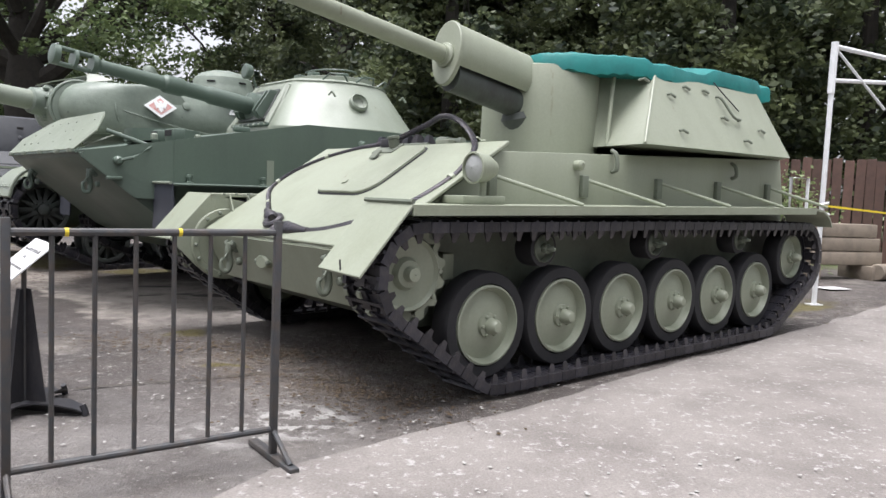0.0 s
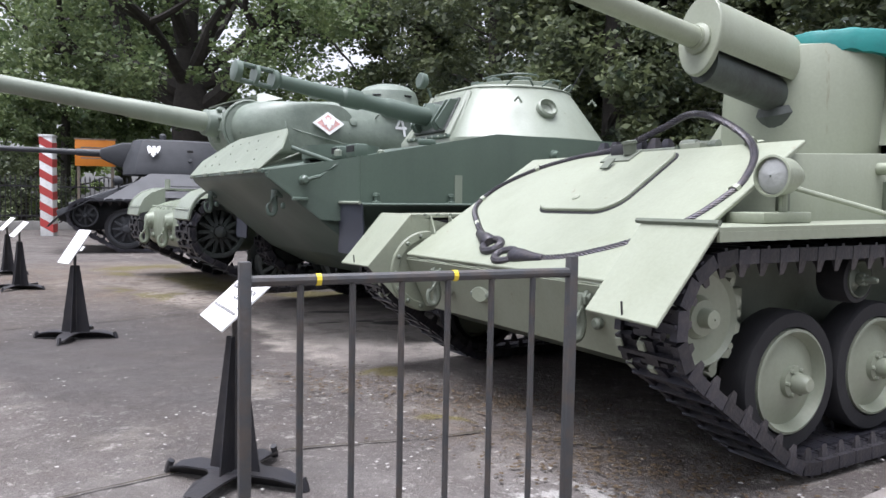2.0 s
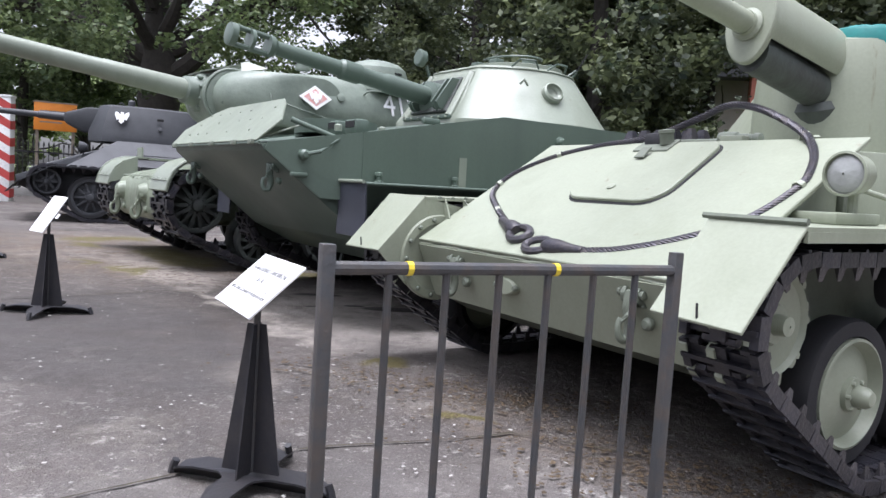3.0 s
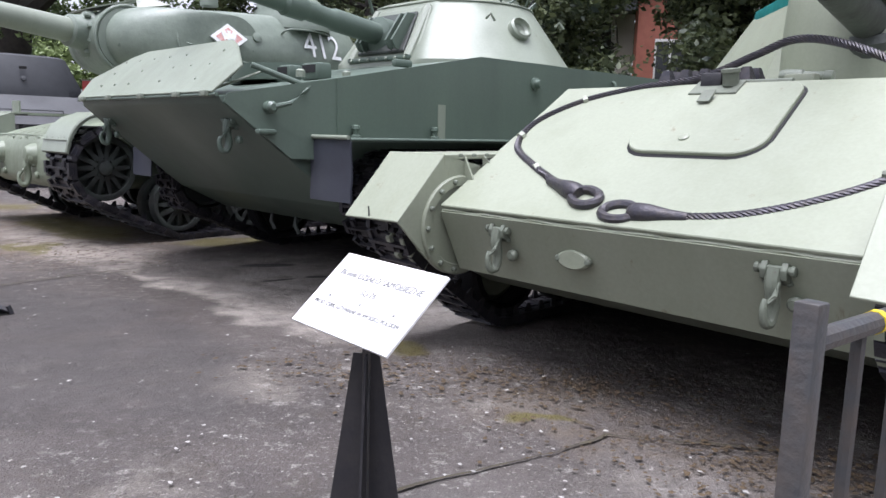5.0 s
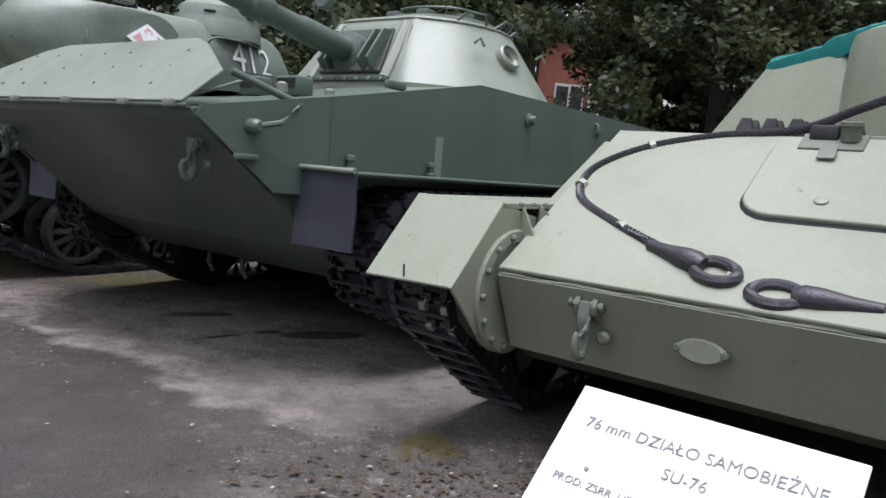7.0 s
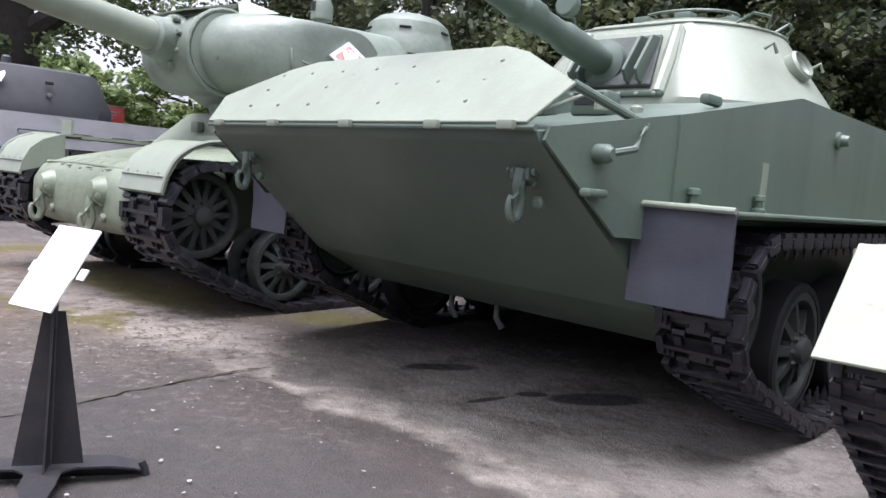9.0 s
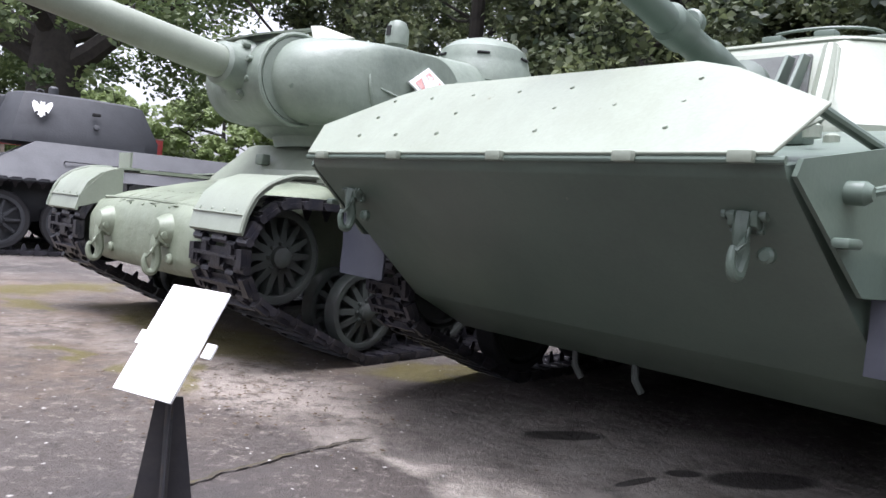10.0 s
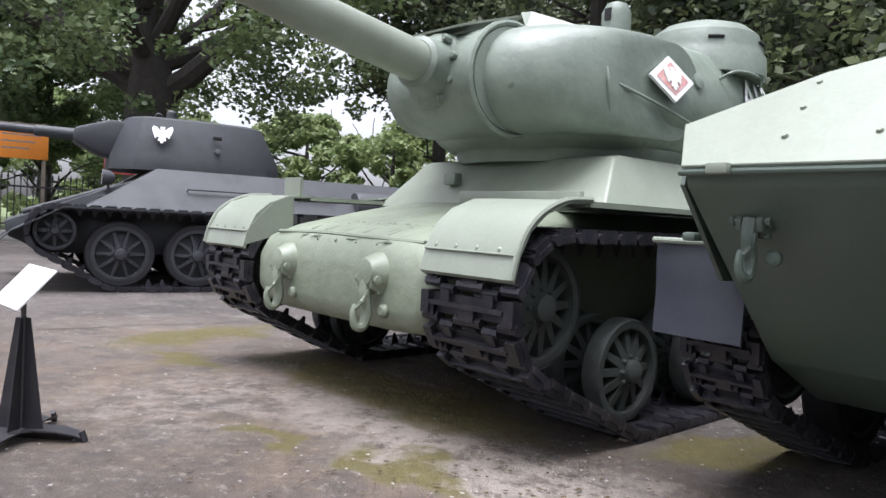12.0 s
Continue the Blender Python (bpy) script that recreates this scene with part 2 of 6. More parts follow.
def prism(outline, y0, y1, bev=0.0, bm=None, inset=None):
    """An outline in x and z, drawn out from y0 to y1; inset: (y0, y1) per corner in place of them."""
    bm = bm or bmesh.new()
    tmp = bmesh.new()
    a = [tmp.verts.new((x, inset[i][0] if inset else y0, z)) for i, (x, z) in enumerate(outline)]
    b = [tmp.verts.new((x, inset[i][1] if inset else y1, z)) for i, (x, z) in enumerate(outline)]
    n = len(outline)
    tmp.faces.new(a), tmp.faces.new(b[::-1])
    for i in range(n):
        tmp.faces.new((a[i], b[i], b[(i + 1) % n], a[(i + 1) % n]))
    if bev:
        bmesh.ops.bevel(tmp, geom=tmp.edges[:], offset=bev, segments=2, affect="EDGES", profile=0.5)
    return merge(bm, tmp)


def plate(corners, thick, bm=None, bev=0.0):
    """A flat plate with these corners, thickened along its normal."""
    bm = bm or bmesh.new()
    tmp = bmesh.new()
    c = [Vector(p) for p in corners]
    nrm = (c[1] - c[0]).cross(c[2] - c[0]).normalized() * thick
    a, b = [tmp.verts.new(p) for p in c], [tmp.verts.new(p - nrm) for p in c]
    n = len(c)
    tmp.faces.new(a), tmp.faces.new(b[::-1])
    for i in range(n):
        tmp.faces.new((a[i], b[i], b[(i + 1) % n], a[(i + 1) % n]))
    if bev:
        bmesh.ops.bevel(tmp, geom=tmp.edges[:], offset=bev, segments=1, affect="EDGES")
    return merge(bm, tmp)


def loft(rings, bm=None, caps=True):
    bm = bm or bmesh.new()
    vs = [[bm.verts.new(p) for p in r] for r in rings]
    n = len(vs[0])
    for a, b in zip(vs, vs[1:]):
        for k in range(n):
            bm.faces.new((a[k], a[(k + 1) % n], b[(k + 1) % n], b[k]))
    if caps:
        bm.faces.new(vs[0][::-1]), bm.faces.new(vs[-1])
    return bm


def hull2d(points):
    pts = sorted(set((round(x, 5), round(z, 5)) for x, z in points))
    def half(ps):
        out = []
        for p in ps:
            while len(out) > 1 and (out[-1][0] - out[-2][0]) * (p[1] - out[-2][1]) - (out[-1][1] - out[-2][1]) * (p[0] - out[-2][0]) <= 0:
                out.pop()
            out.append(p)
        return out
    lower, upper = half(pts), half(pts[::-1])
    return lower[:-1] + upper[:-1]


def track_path(circles, pitch):
    """Places and directions of the links of a track that is stretched round circles (x, z, radius)."""
    ring = hull2d([(x + r * math.cos(a), z + r * math.sin(a)) for x, z, r in circles for a in (2 * math.pi * k / 48 for k in range(48))])
    p = np.array(ring + ring[:1])
    seg = np.hypot(*np.diff(p, axis=0).T)
    s = np.concatenate([[0], np.cumsum(seg)])
    n = int(round(s[-1] / pitch))
    out = []
    for k in range(n):
        u = s[-1] * k / n
        x, z = np.interp(u, s, p[:, 0]), np.interp(u, s, p[:, 1])
        x2, z2 = np.interp((u + pitch * 0.5) % s[-1], s, p[:, 0]), np.interp((u + pitch * 0.5) % s[-1], s, p[:, 1])
        x1, z1 = np.interp((u - pitch * 0.5) % s[-1], s, p[:, 0]), np.interp((u - pitch * 0.5) % s[-1], s, p[:, 1])
        out.append((x, z, math.atan2(z2 - z1, x2 - x1)))
    return out


def link_mesh(pitch, width, style):
    """One track shoe: its outer face looks down (-z), the run goes along x."""
    w, p, top = width / 2, pitch, 0.075 if style == "cleat" else 0.10
    if style == "cleat":
        bm = box(-p * 0.30, p * 0.30, -w, w, -0.010, 0.012)
        box(-p * 0.10, p * 0.05, -w * 0.98, w * 0.98, -0.036, -0.010, 0, bm)
        for y in (-0.72, -0.24, 0.24, 0.72):
            rod((p * (0.42 if abs(y) > 0.5 else -0.42), w * (y - 0.19), 0.0), (p * (0.42 if abs(y) > 0.5 else -0.42), w * (y + 0.19), 0.0), 0.017, 6, bm)
        for s in (-1, 1):
            box(-p * 0.48, p * 0.48, s * w * 0.90 - 0.016, s * w * 0.90 + 0.016, -0.026, 0.026, 0, bm)
        box(-p * 0.46, p * 0.46, -0.03, 0.03, -0.022, 0.022, 0, bm)
    else:
        bm = box(-p * 0.30, p * 0.30, -w, w, -0.012, 0.016)
        for y0, y1, x in ((-1.0, -0.64, -0.42), (-0.28, 0.28, -0.42), (0.64, 1.0, -0.42), (-0.61, -0.31, 0.42), (0.31, 0.61, 0.42)):
            rod((p * x, w * y0, -0.004), (p * x, w * y1, -0.004), p * 0.17, 7, bm)
            box(min(p * x, 0), max(p * x, 0), w * (y0 * 0.8 + y1 * 0.2), w * (y0 * 0.2 + y1 * 0.8), -0.036, 0.0, 0, bm)
        for y0, y1 in ((-0.98, -0.80), (0.80, 0.98)):
            box(-p * 0.34, p * 0.34, w * y0, w * y1, -0.046, 0.024, 0, bm)
        box(-p * 0.06, p * 0.07, -w * 0.78, w * 0.78, -0.050, -0.012, 0, bm)
    for y in ((-w * 0.8, w * 0.8) if style == "cleat" else (0.0, )):
        bm2 = bmesh.new()
        h = [bm2.verts.new(c) for c in ((-p * 0.24, y - 0.012, 0.012), (p * 0.24, y - 0.012, 0.012), (p * 0.24, y + 0.012, 0.012), (-p * 0.24, y + 0.012, 0.012), (-0.012, y, top), (0.012, y, top))]
        for f in ((0, 1, 5, 4), (2, 3, 4, 5), (1, 2, 5), (3, 0, 4)):
            bm2.faces.new([h[i] for i in f])
        merge(bm, bm2)
    return finish(bm, "track_link", TRACK, 0)


def lay_track(parent, circles, pitch, width, y, style):
    me = link_mesh(pitch, width, style)
    for side in (1, -1):
        run = new("track")
        run.parent = parent
        for x, z, a in track_path(circles, pitch):
            ob = new("track_link", me)
            ob.parent = run
            ob.matrix_local = Matrix.Translation((x, side * y, z)) @ Matrix.Rotation(-a, 4, "Y")


def gz(x, y):
    """Height of the yard, which rises gently behind the row of vehicles."""
    d = 0.743 * x + 0.669 * y - 3.2
    return 0.018 * min(max(d, 0), 12)


# ---- the yard ----
def ground_material():
    m = bpy.data.materials.new("worn_asphalt")
    m.use_nodes = True
    n, l = m.node_tree.nodes, m.node_tree.links
    b = n["Principled BSDF"]
    co = n.new("ShaderNodeTexCoord").outputs["Object"]

    def noise_fac(scale, lo, hi, detail=6, rough=0.65, offset=0.0):
        t = n.new("ShaderNodeTexNoise")
        t.inputs["Scale"].default_value, t.inputs["Detail"].default_value, t.inputs["Roughness"].default_value = scale, detail, rough
        if offset:
            mp = n.new("ShaderNodeMapping")
            mp.inputs["Location"].default_value = (offset, offset * 2, offset)
            l.new(co, mp.inputs[0]), l.new(mp.outputs[0], t.inputs["Vector"])
        else:
            l.new(co, t.inputs["Vector"])
        r = n.new("ShaderNodeMapRange")
        r.inputs["From Min"].default_value, r.inputs["From Max"].default_value = lo, hi
        l.new(t.outputs["Fac"], r.inputs["Value"])
        return r.outputs[0]

    def mixed(a, colour, fac):
        x = n.new("ShaderNodeMix")
        x.data_type = "RGBA"
        if isinstance(a, tuple):
            x.inputs["A"].default_value = (*a, 1)
        else:
            l.new(a, x.inputs["A"])
        x.inputs["B"].default_value = (*colour, 1)
        l.new(fac, x.inputs["Factor"])
        return x.outputs["Result"]

    def times(a, c):
        x = n.new("ShaderNodeMath")
        x.operation = "MULTIPLY"
        l.new(a, x.inputs[0])
        if isinstance(c, float):
            x.inputs[1].default_value = c
        else:
            l.new(c, x.inputs[1])
        return x.outputs[0]

    warp = n.new("ShaderNodeTexNoise")
    warp.inputs["Scale"].default_value, warp.inputs["Detail"].default_value = 2.2, 5
    l.new(co, warp.inputs["Vector"])
    wsub = n.new("ShaderNodeVectorMath")
    wsub.operation = "SUBTRACT"
    wsub.inputs[1].default_value = (0.5, 0.5, 0.5)
    l.new(warp.outputs["Color"], wsub.inputs[0])
    wscale = n.new("ShaderNodeVectorMath")
    wscale.operation = "SCALE"
    wscale.inputs["Scale"].default_value = 0.9
    l.new(wsub.outputs[0], wscale.inputs[0])
    wadd = n.new("ShaderNodeVectorMath")
    wadd.operation = "ADD"
    l.new(co, wadd.inputs[0]), l.new(wscale.outputs[0], wadd.inputs[1])

    def blot(x, y, sx, sy, turn, lo=1.0, hi=0.6, warped=True):
        mp = n.new("ShaderNodeMapping")
        mp.vector_type = "TEXTURE"
        mp.inputs["Location"].default_value = (x, y, 0)
        mp.inputs["Rotation"].default_value = (0, 0, radians(turn))
        mp.inputs["Scale"].default_value = (sx, sy, 10000)
        l.new(wadd.outputs[0] if warped else co, mp.inputs[0])
        ln = n.new("ShaderNodeVectorMath")
        ln.operation = "LENGTH"
        l.new(mp.outputs[0], ln.inputs[0])
        r = n.new("ShaderNodeMapRange")
        r.inputs["From Min"].default_value, r.inputs["From Max"].default_value = lo, hi
        l.new(ln.outputs["Value"], r.inputs["Value"])
        return r.outputs[0]

    c = mixed((0.098, 0.084, 0.076), (0.052, 0.044, 0.040), noise_fac(0.7, 0.40, 0.62))
    c = mixed(c, (0.19, 0.17, 0.145), times(noise_fac(1.7, 0.52, 0.70, 8, 0.7, 3.0), 0.8))
    c = mixed(c, (0.30, 0.285, 0.26), times(noise_fac(9.0, 0.555, 0.62, 9, 0.8, 7.0), 0.7))
    c = mixed(c, (0.055, 0.045, 0.036), times(noise_fac(4.5, 0.50, 0.64, 10, 0.8, 11.0), 0.85))
    c = mixed(c, (0.38, 0.36, 0.33), times(noise_fac(26.0, 0.62, 0.68, 5, 0.7, 17.0), 0.8))
    c = mixed(c, (0.04, 0.036, 0.033), times(noise_fac(16.0, 0.60, 0.70, 6, 0.7, 23.0), 0.7))
    c = mixed(c, (0.25, 0.235, 0.22), times(noise_fac(48.0, 0.56, 0.63, 6, 0.75, 51.0), 0.55))
    c = mixed(c, (0.035, 0.030, 0.027), times(noise_fac(33.0, 0.57, 0.65, 6, 0.75, 53.0), 0.6))
    # older, darker and grittier asphalt before the amphibious and the heavy tank
    c = mixed(c, (0.056, 0.046, 0.040), times(blot(-5.6, 8.3, 4.6, 2.9, -40, 1.0, 0.6), times(noise_fac(2.2, 0.24, 0.48, 10, 0.78, 41.0), 0.88)))
    c = mixed(c, (0.24, 0.212, 0.182), times(blot(-5.8, 8.9, 3.6, 2.0, -42, 1.0, 0.5), times(noise_fac(13.0, 0.545, 0.59, 10, 0.8, 43.0), 0.6)))
    c = mixed(c, (0.028, 0.022, 0.017), times(blot(-5.8, 9.0, 3.8, 2.2, -42, 1.0, 0.5), times(noise_fac(9.0, 0.53, 0.60, 10, 0.8, 47.0), 0.7)))
    # brown damp earth and sand between the vehicles
    c = mixed(c, (0.165, 0.12, 0.082), times(blot(-6.9, 10.5, 3.6, 2.1, -40), times(noise_fac(2.6, 0.40, 0.60, 10, 0.78, 5.0), 0.6)))
    c = mixed(c, (0.235, 0.205, 0.175), times(blot(-5.15, 9.1, 1.7, 0.5, -42, 1.0, 0.5), times(noise_fac(7.0, 0.40, 0.52, 9, 0.75, 2.0), 1.0)))
    c = mixed(c, (0.28, 0.245, 0.21), times(blot(-6.6, 10.0, 0.9, 1.7, -40, 1.0, 0.4), times(noise_fac(5.0, 0.46, 0.58, 10, 0.8, 31.0), 0.55)))
    c = mixed(c, (0.40, 0.36, 0.31), times(blot(-3.35, 7.35, 2.0, 0.17, -43, 1.0, 0.3), times(noise_fac(6.0, 0.35, 0.6, 8, 0.7, 9.0), 0.8)))
    c = mixed(c, (0.10, 0.08, 0.062), times(blot(-0.95, 5.1, 1.1, 0.42, -38), times(noise_fac(6.0, 0.42, 0.58, 8, 0.75, 4.0), 0.9)))
    c = mixed(c, (0.42, 0.41, 0.385), times(blot(-0.72, 4.05, 0.5, 0.28, 40), times(noise_fac(8.0, 0.50, 0.56, 5, 0.65, 8.0), 0.9)))
    # pale dusty ground, its colour lightened further to offset shade under the amphibious bow
    c = mixed(c, (0.29, 0.262, 0.235), times(blot(-2.4, 7.55, 2.1, 1.0, -40, 1.0, 0.45), times(noise_fac(4.0, 0.30, 0.52, 9, 0.75, 13.0), 0.9)))
    # paler grey asphalt near the start of the walk
    c = mixed(c, (0.175, 0.163, 0.153), times(blot(-1.7, 3.1, 2.3, 1.5, 35, 1.0, 0.5), times(noise_fac(3.4, 0.30, 0.58, 9, 0.78, 27.0), 0.7)))
    # dark smooth asphalt in front of the amphibious tank
    c = mixed(c, (0.043, 0.038, 0.036), times(blot(-3.9, 6.1, 1.9, 0.95, -45, 1.0, 0.75), times(noise_fac(3.0, 0.30, 0.5, 9, 0.75, 19.0), 0.7)))
    # moss
    for x, y, sx, sy, turn in ((-5.75, 10.4, 1.6, 0.40, -43), (-5.45, 8.95, 0.55, 0.14, -50), (-3.95, 9.6, 0.6, 0.33, 20), (-1.95, 5.95, 0.24, 0.08, 10), (-7.7, 12.0, 1.0, 0.4, 60), (-6.2, 9.3, 0.4, 0.09, -45), (-7.4, 10.9, 0.6, 0.2, -45),
                               (3.3, 8.3, 0.9, 0.25, 45), (-1.2, 5.2, 0.22, 0.07, 20)):
        c = mixed(c, (0.092, 0.077, 0.020), times(blot(x, y, sx, sy, turn, 1.0, 0.55), times(noise_fac(12.0, 0.32, 0.48, 9, 0.8, x), 0.95)))
    # oil
    for x, y, sx, sy, turn in ((-3.17, 8.40, 0.24, 0.085, 12), (-2.34, 7.95, 0.30, 0.12, 12), (-2.69, 7.96, 0.10, 0.05, 12), (-2.95, 7.80, 0.15, 0.03, 35)):
        f = blot(x, y, sx, sy, turn, 1.05, 0.8, False)
        c = mixed(c, (0.022, 0.019, 0.017), times(f, 0.9))
    # grass beyond the yard
    far = n.new("ShaderNodeSeparateXYZ")
    l.new(wadd.outputs[0], far.inputs[0])
    fr = n.new("ShaderNodeMapRange")
    fr.inputs["From Min"].default_value, fr.inputs["From Max"].default_value = 0.0, 0.6
    dotp = n.new("ShaderNodeVectorMath")
    dotp.operation = "DOT_PRODUCT"
    dotp.inputs[1].default_value = (0.743, 0.669, 0)
    l.new(wadd.outputs[0], dotp.inputs[0])
    sub = n.new("ShaderNodeMath")
    sub.operation = "SUBTRACT"
    sub.inputs[1].default_value = 12.5
    l.new(dotp.outputs["Value"], sub.inputs[0])
    l.new(sub.outputs[0], fr.inputs["Value"])
    c = mixed(c, (0.075, 0.095, 0.03), fr.outputs[0])
    fr2 = n.new("ShaderNodeMapRange")
    fr2.inputs["From Min"].default_value, fr2.inputs["From Max"].default_value = 29.5, 30.2
    l.new(far.outputs["Y"], fr2.inputs["Value"])
    c = mixed(c, (0.10, 0.13, 0.045), fr2.outputs[0])
    grain = n.new("ShaderNodeTexNoise")
    grain.inputs["Scale"].default_value, grain.inputs["Detail"].default_value = 130, 3
    l.new(co, grain.inputs["Vector"])
    gr = n.new("ShaderNodeMapRange")
    gr.inputs["To Min"].default_value, gr.inputs["To Max"].default_value = 0.55, 1.45
    l.new(grain.outputs["Fac"], gr.inputs["Value"])
    hv = n.new("ShaderNodeHueSaturation")
    l.new(c, hv.inputs["Color"]), l.new(gr.outputs[0], hv.inputs["Value"])
    l.new(hv.outputs[0], b.inputs["Base Color"])
    rr = n.new("ShaderNodeMapRange")
    rr.inputs["To Min"].default_value, rr.inputs["To Max"].default_value = 0.55, 0.95
    l.new(noise_fac(1.3, 0.35, 0.65), rr.inputs["Value"])
    l.new(rr.outputs[0], b.inputs["Roughness"])
    bp = n.new("ShaderNodeBump")
    bp.inputs["Strength"].default_value, bp.inputs["Distance"].default_value = 0.8, 0.014
    l.new(grain.outputs["Fac"], bp.inputs["Height"])
    bp2 = n.new("ShaderNodeBump")
    bp2.inputs["Strength"].default_value, bp2.inputs["Distance"].default_value = 0.5, 0.03
    l.new(noise_fac(7.0, 0.3, 0.7), bp2.inputs["Height"])
    l.new(bp.outputs[0], bp2.inputs["Normal"])
    l.new(bp2.outputs[0], b.inputs["Normal"])
    return m


def build_ground():
    xs = [-600, -200, -80, -40] + [-30 + 0.5 * k for k in range(101)] + [30, 60, 200, 600]
    ys = [-600, -200, -60, -20] + [-6 + 0.5 * k for k in range(93)] + [50, 80, 200, 600]
    verts = [(x, y, gz(x, y) + (0.006 * noise.noise((x * 0.9, y * 0.9, 0)) if abs(x) < 25 and -5 < y < 35 else 0)) for y in ys for x in xs]
    w = len(xs)
    faces = [(j * w + i, j * w + i + 1, (j + 1) * w + i + 1, (j + 1) * w + i) for j in range(len(ys) - 1) for i in range(w - 1)]
    me = bpy.data.meshes.new("ground")
    me.from_pydata(verts, [], faces)
    me.shade_smooth()
    me.materials.append(ground_material())
    tagged(new("ground", me), "worn grey asphalt yard with moss, oil stains and pale patches", "ground", kind="structure")


build_ground()

SLAB = material("pale_worn_concrete", (0.205, 0.187, 0.172), 0.85, second=(0.13, 0.116, 0.107), scale=1.4, amount=0.9, fine=110, fine_amount=0.22, bump=0.5,
                bump_scale=90, spots=(21, 0.57, 0.66, (0.33, 0.315, 0.30)))


def build_slab():
    """The pale concrete beside the nearest vehicle, with a broken edge."""
    random.seed(4)
    edge = []
    for k in range(61):
        t = k / 60
        x, y = -0.62 + 9.6 * t, 3.56 + 9.75 * t
        j = 0.012 * math.sin(k * 1.7) + 0.025 * random.uniform(-1, 1)
        edge.append((x + j * 0.7, y - j * 0.7))
    outer = [(9.4, 11.0), (9.4, -4.0), (-0.9, -4.0), (-0.8, 2.2), (-0.7, 2.9), (-0.75, 3.3)]
    bm = bmesh.new()
    top = [bm.verts.new((x, y, gz(x, y) + 0.014)) for x, y in edge + outer]
    low = [bm.verts.new((v.co.x, v.co.y, v.co.z - 0.06)) for v in top]
    bm.faces.new(top)
    for i in range(len(top)):
        bm.faces.new((top[i], top[(i + 1) % len(top)], low[(i + 1) % len(top)], low[i]))
    bmesh.ops.triangulate(bm, faces=[f for f in bm.faces if len(f.verts) > 4])
    tagged(part("pavement", bm, SLAB, smooth=0), "pale worn concrete slab with a broken edge", "pavement", kind="structure")


build_slab()


# ---- vehicle pieces ----
def disc_wheel(parent, x, y, z, r, side, mat):
    """A stamped disc wheel with a rubber tyre; side is 1 for the vehicle's left."""
    w = new("road_wheel")
    w.parent = parent
    w.location = (x, y, z)
    s = (0, side, 0)
    part("tyre", lathe([(-0.11, r * 0.86), (-0.105, r * 0.97), (-0.09, r), (0.005, r), (0.02, r * 0.97), (0.024, r * 0.78), (0.0, r * 0.74), (-0.11, r * 0.74)], (0, 0, 0), s, 36,
                       closed=False), RUBBER, w, "black rubber tyre")
    part("rim", lathe([(0.0, r * 0.75), (0.03, r * 0.75), (0.034, r * 0.71), (0.012, r * 0.675), (-0.012, r * 0.64), (0.0, r * 0.48), (0.02, r * 0.28), (0.02, 0.01)], (0, 0, 0), s, 36,
                      closed=False), mat, w)
    hub = lathe([(0.015, r * 0.24), (0.04, r * 0.23), (0.045, r * 0.15), (0.085, r * 0.14), (0.105, r * 0.09), (0.108, 0.004)], (0, 0, 0), s, 20)
    part("hub_cap", hub, mat, w)
    part("hub_bolts", bolts([(r * 0.19 * math.cos(a), side * 0.035, r * 0.19 * math.sin(a)) for a in (k * math.pi / 3 for k in range(6))], s, 0.011, 0.02), mat, w)


def spoked_wheel(parent, name, x, y, z, r, side, mat, spokes=10, tyre=0.12, deep=0.13):
    """A cast wheel with open spokes."""
    w = new(name)
    w.parent = parent
    w.location = (x, y, z)
    s = (0, side, 0)
    ri = r * (1 - tyre)
    part("tyre", lathe([(-deep, ri), (-deep, r * 0.97), (0.01 - deep, r), (0.02, r), (0.035, r * 0.97), (0.035, ri)], (0, 0, 0), s, 36, closed=False), RUBBER if tyre > 0.05 else mat, w)
    part("rim", lathe([(-deep, ri), (0.03, ri), (0.034, ri * 0.94), (0.03, ri * 0.86), (0.01 - deep, ri * 0.84), (-deep, ri * 0.9)], (0, 0, 0), s, 36, closed=False), mat, w)
    part("disc", lathe([(0.03 - deep * 0.8, ri * 0.88), (-0.06, ri * 0.5), (-0.03, ri * 0.3), (-0.03, 0.01)], (0, 0, 0), s, 30, closed=False), mat, w)
    for k in range(spokes):
        a = 2 * math.pi * k / spokes
        bm = bmesh.new()
        tmp = bmesh.new()
        bmesh.ops.create_cube(tmp, size=1)
        for v in tmp.verts:
            wide = 0.032 if v.co.x > 0 else 0.05
            v.co = Vector((ri * (0.27 if v.co.x < 0 else 0.87), v.co.z * wide, (-0.055 if v.co.y < 0 else (0.0 if v.co.x > 0 else 0.035))))
        merge(bm, tmp, Matrix.Rotation(-side * math.pi / 2, 4, "X") @ Matrix.Rotation(a, 4, "Z"))
        part("spoke", bm, mat, w)
    hub = lathe([(-0.04, ri * 0.33), (0.03, ri * 0.32), (0.04, ri * 0.24), (0.075, ri * 0.22), (0.09, ri * 0.14), (0.092, 0.005)], (0, 0, 0), s, 24)
    part("hub_cap", hub, mat, w)
    part("hub_bolts", bolts([(ri * 0.29 * math.cos(a), side * 0.03, ri * 0.29 * math.sin(a)) for a in (k * math.pi / 4 for k in range(8))], s, 0.014, 0.022), mat, w)


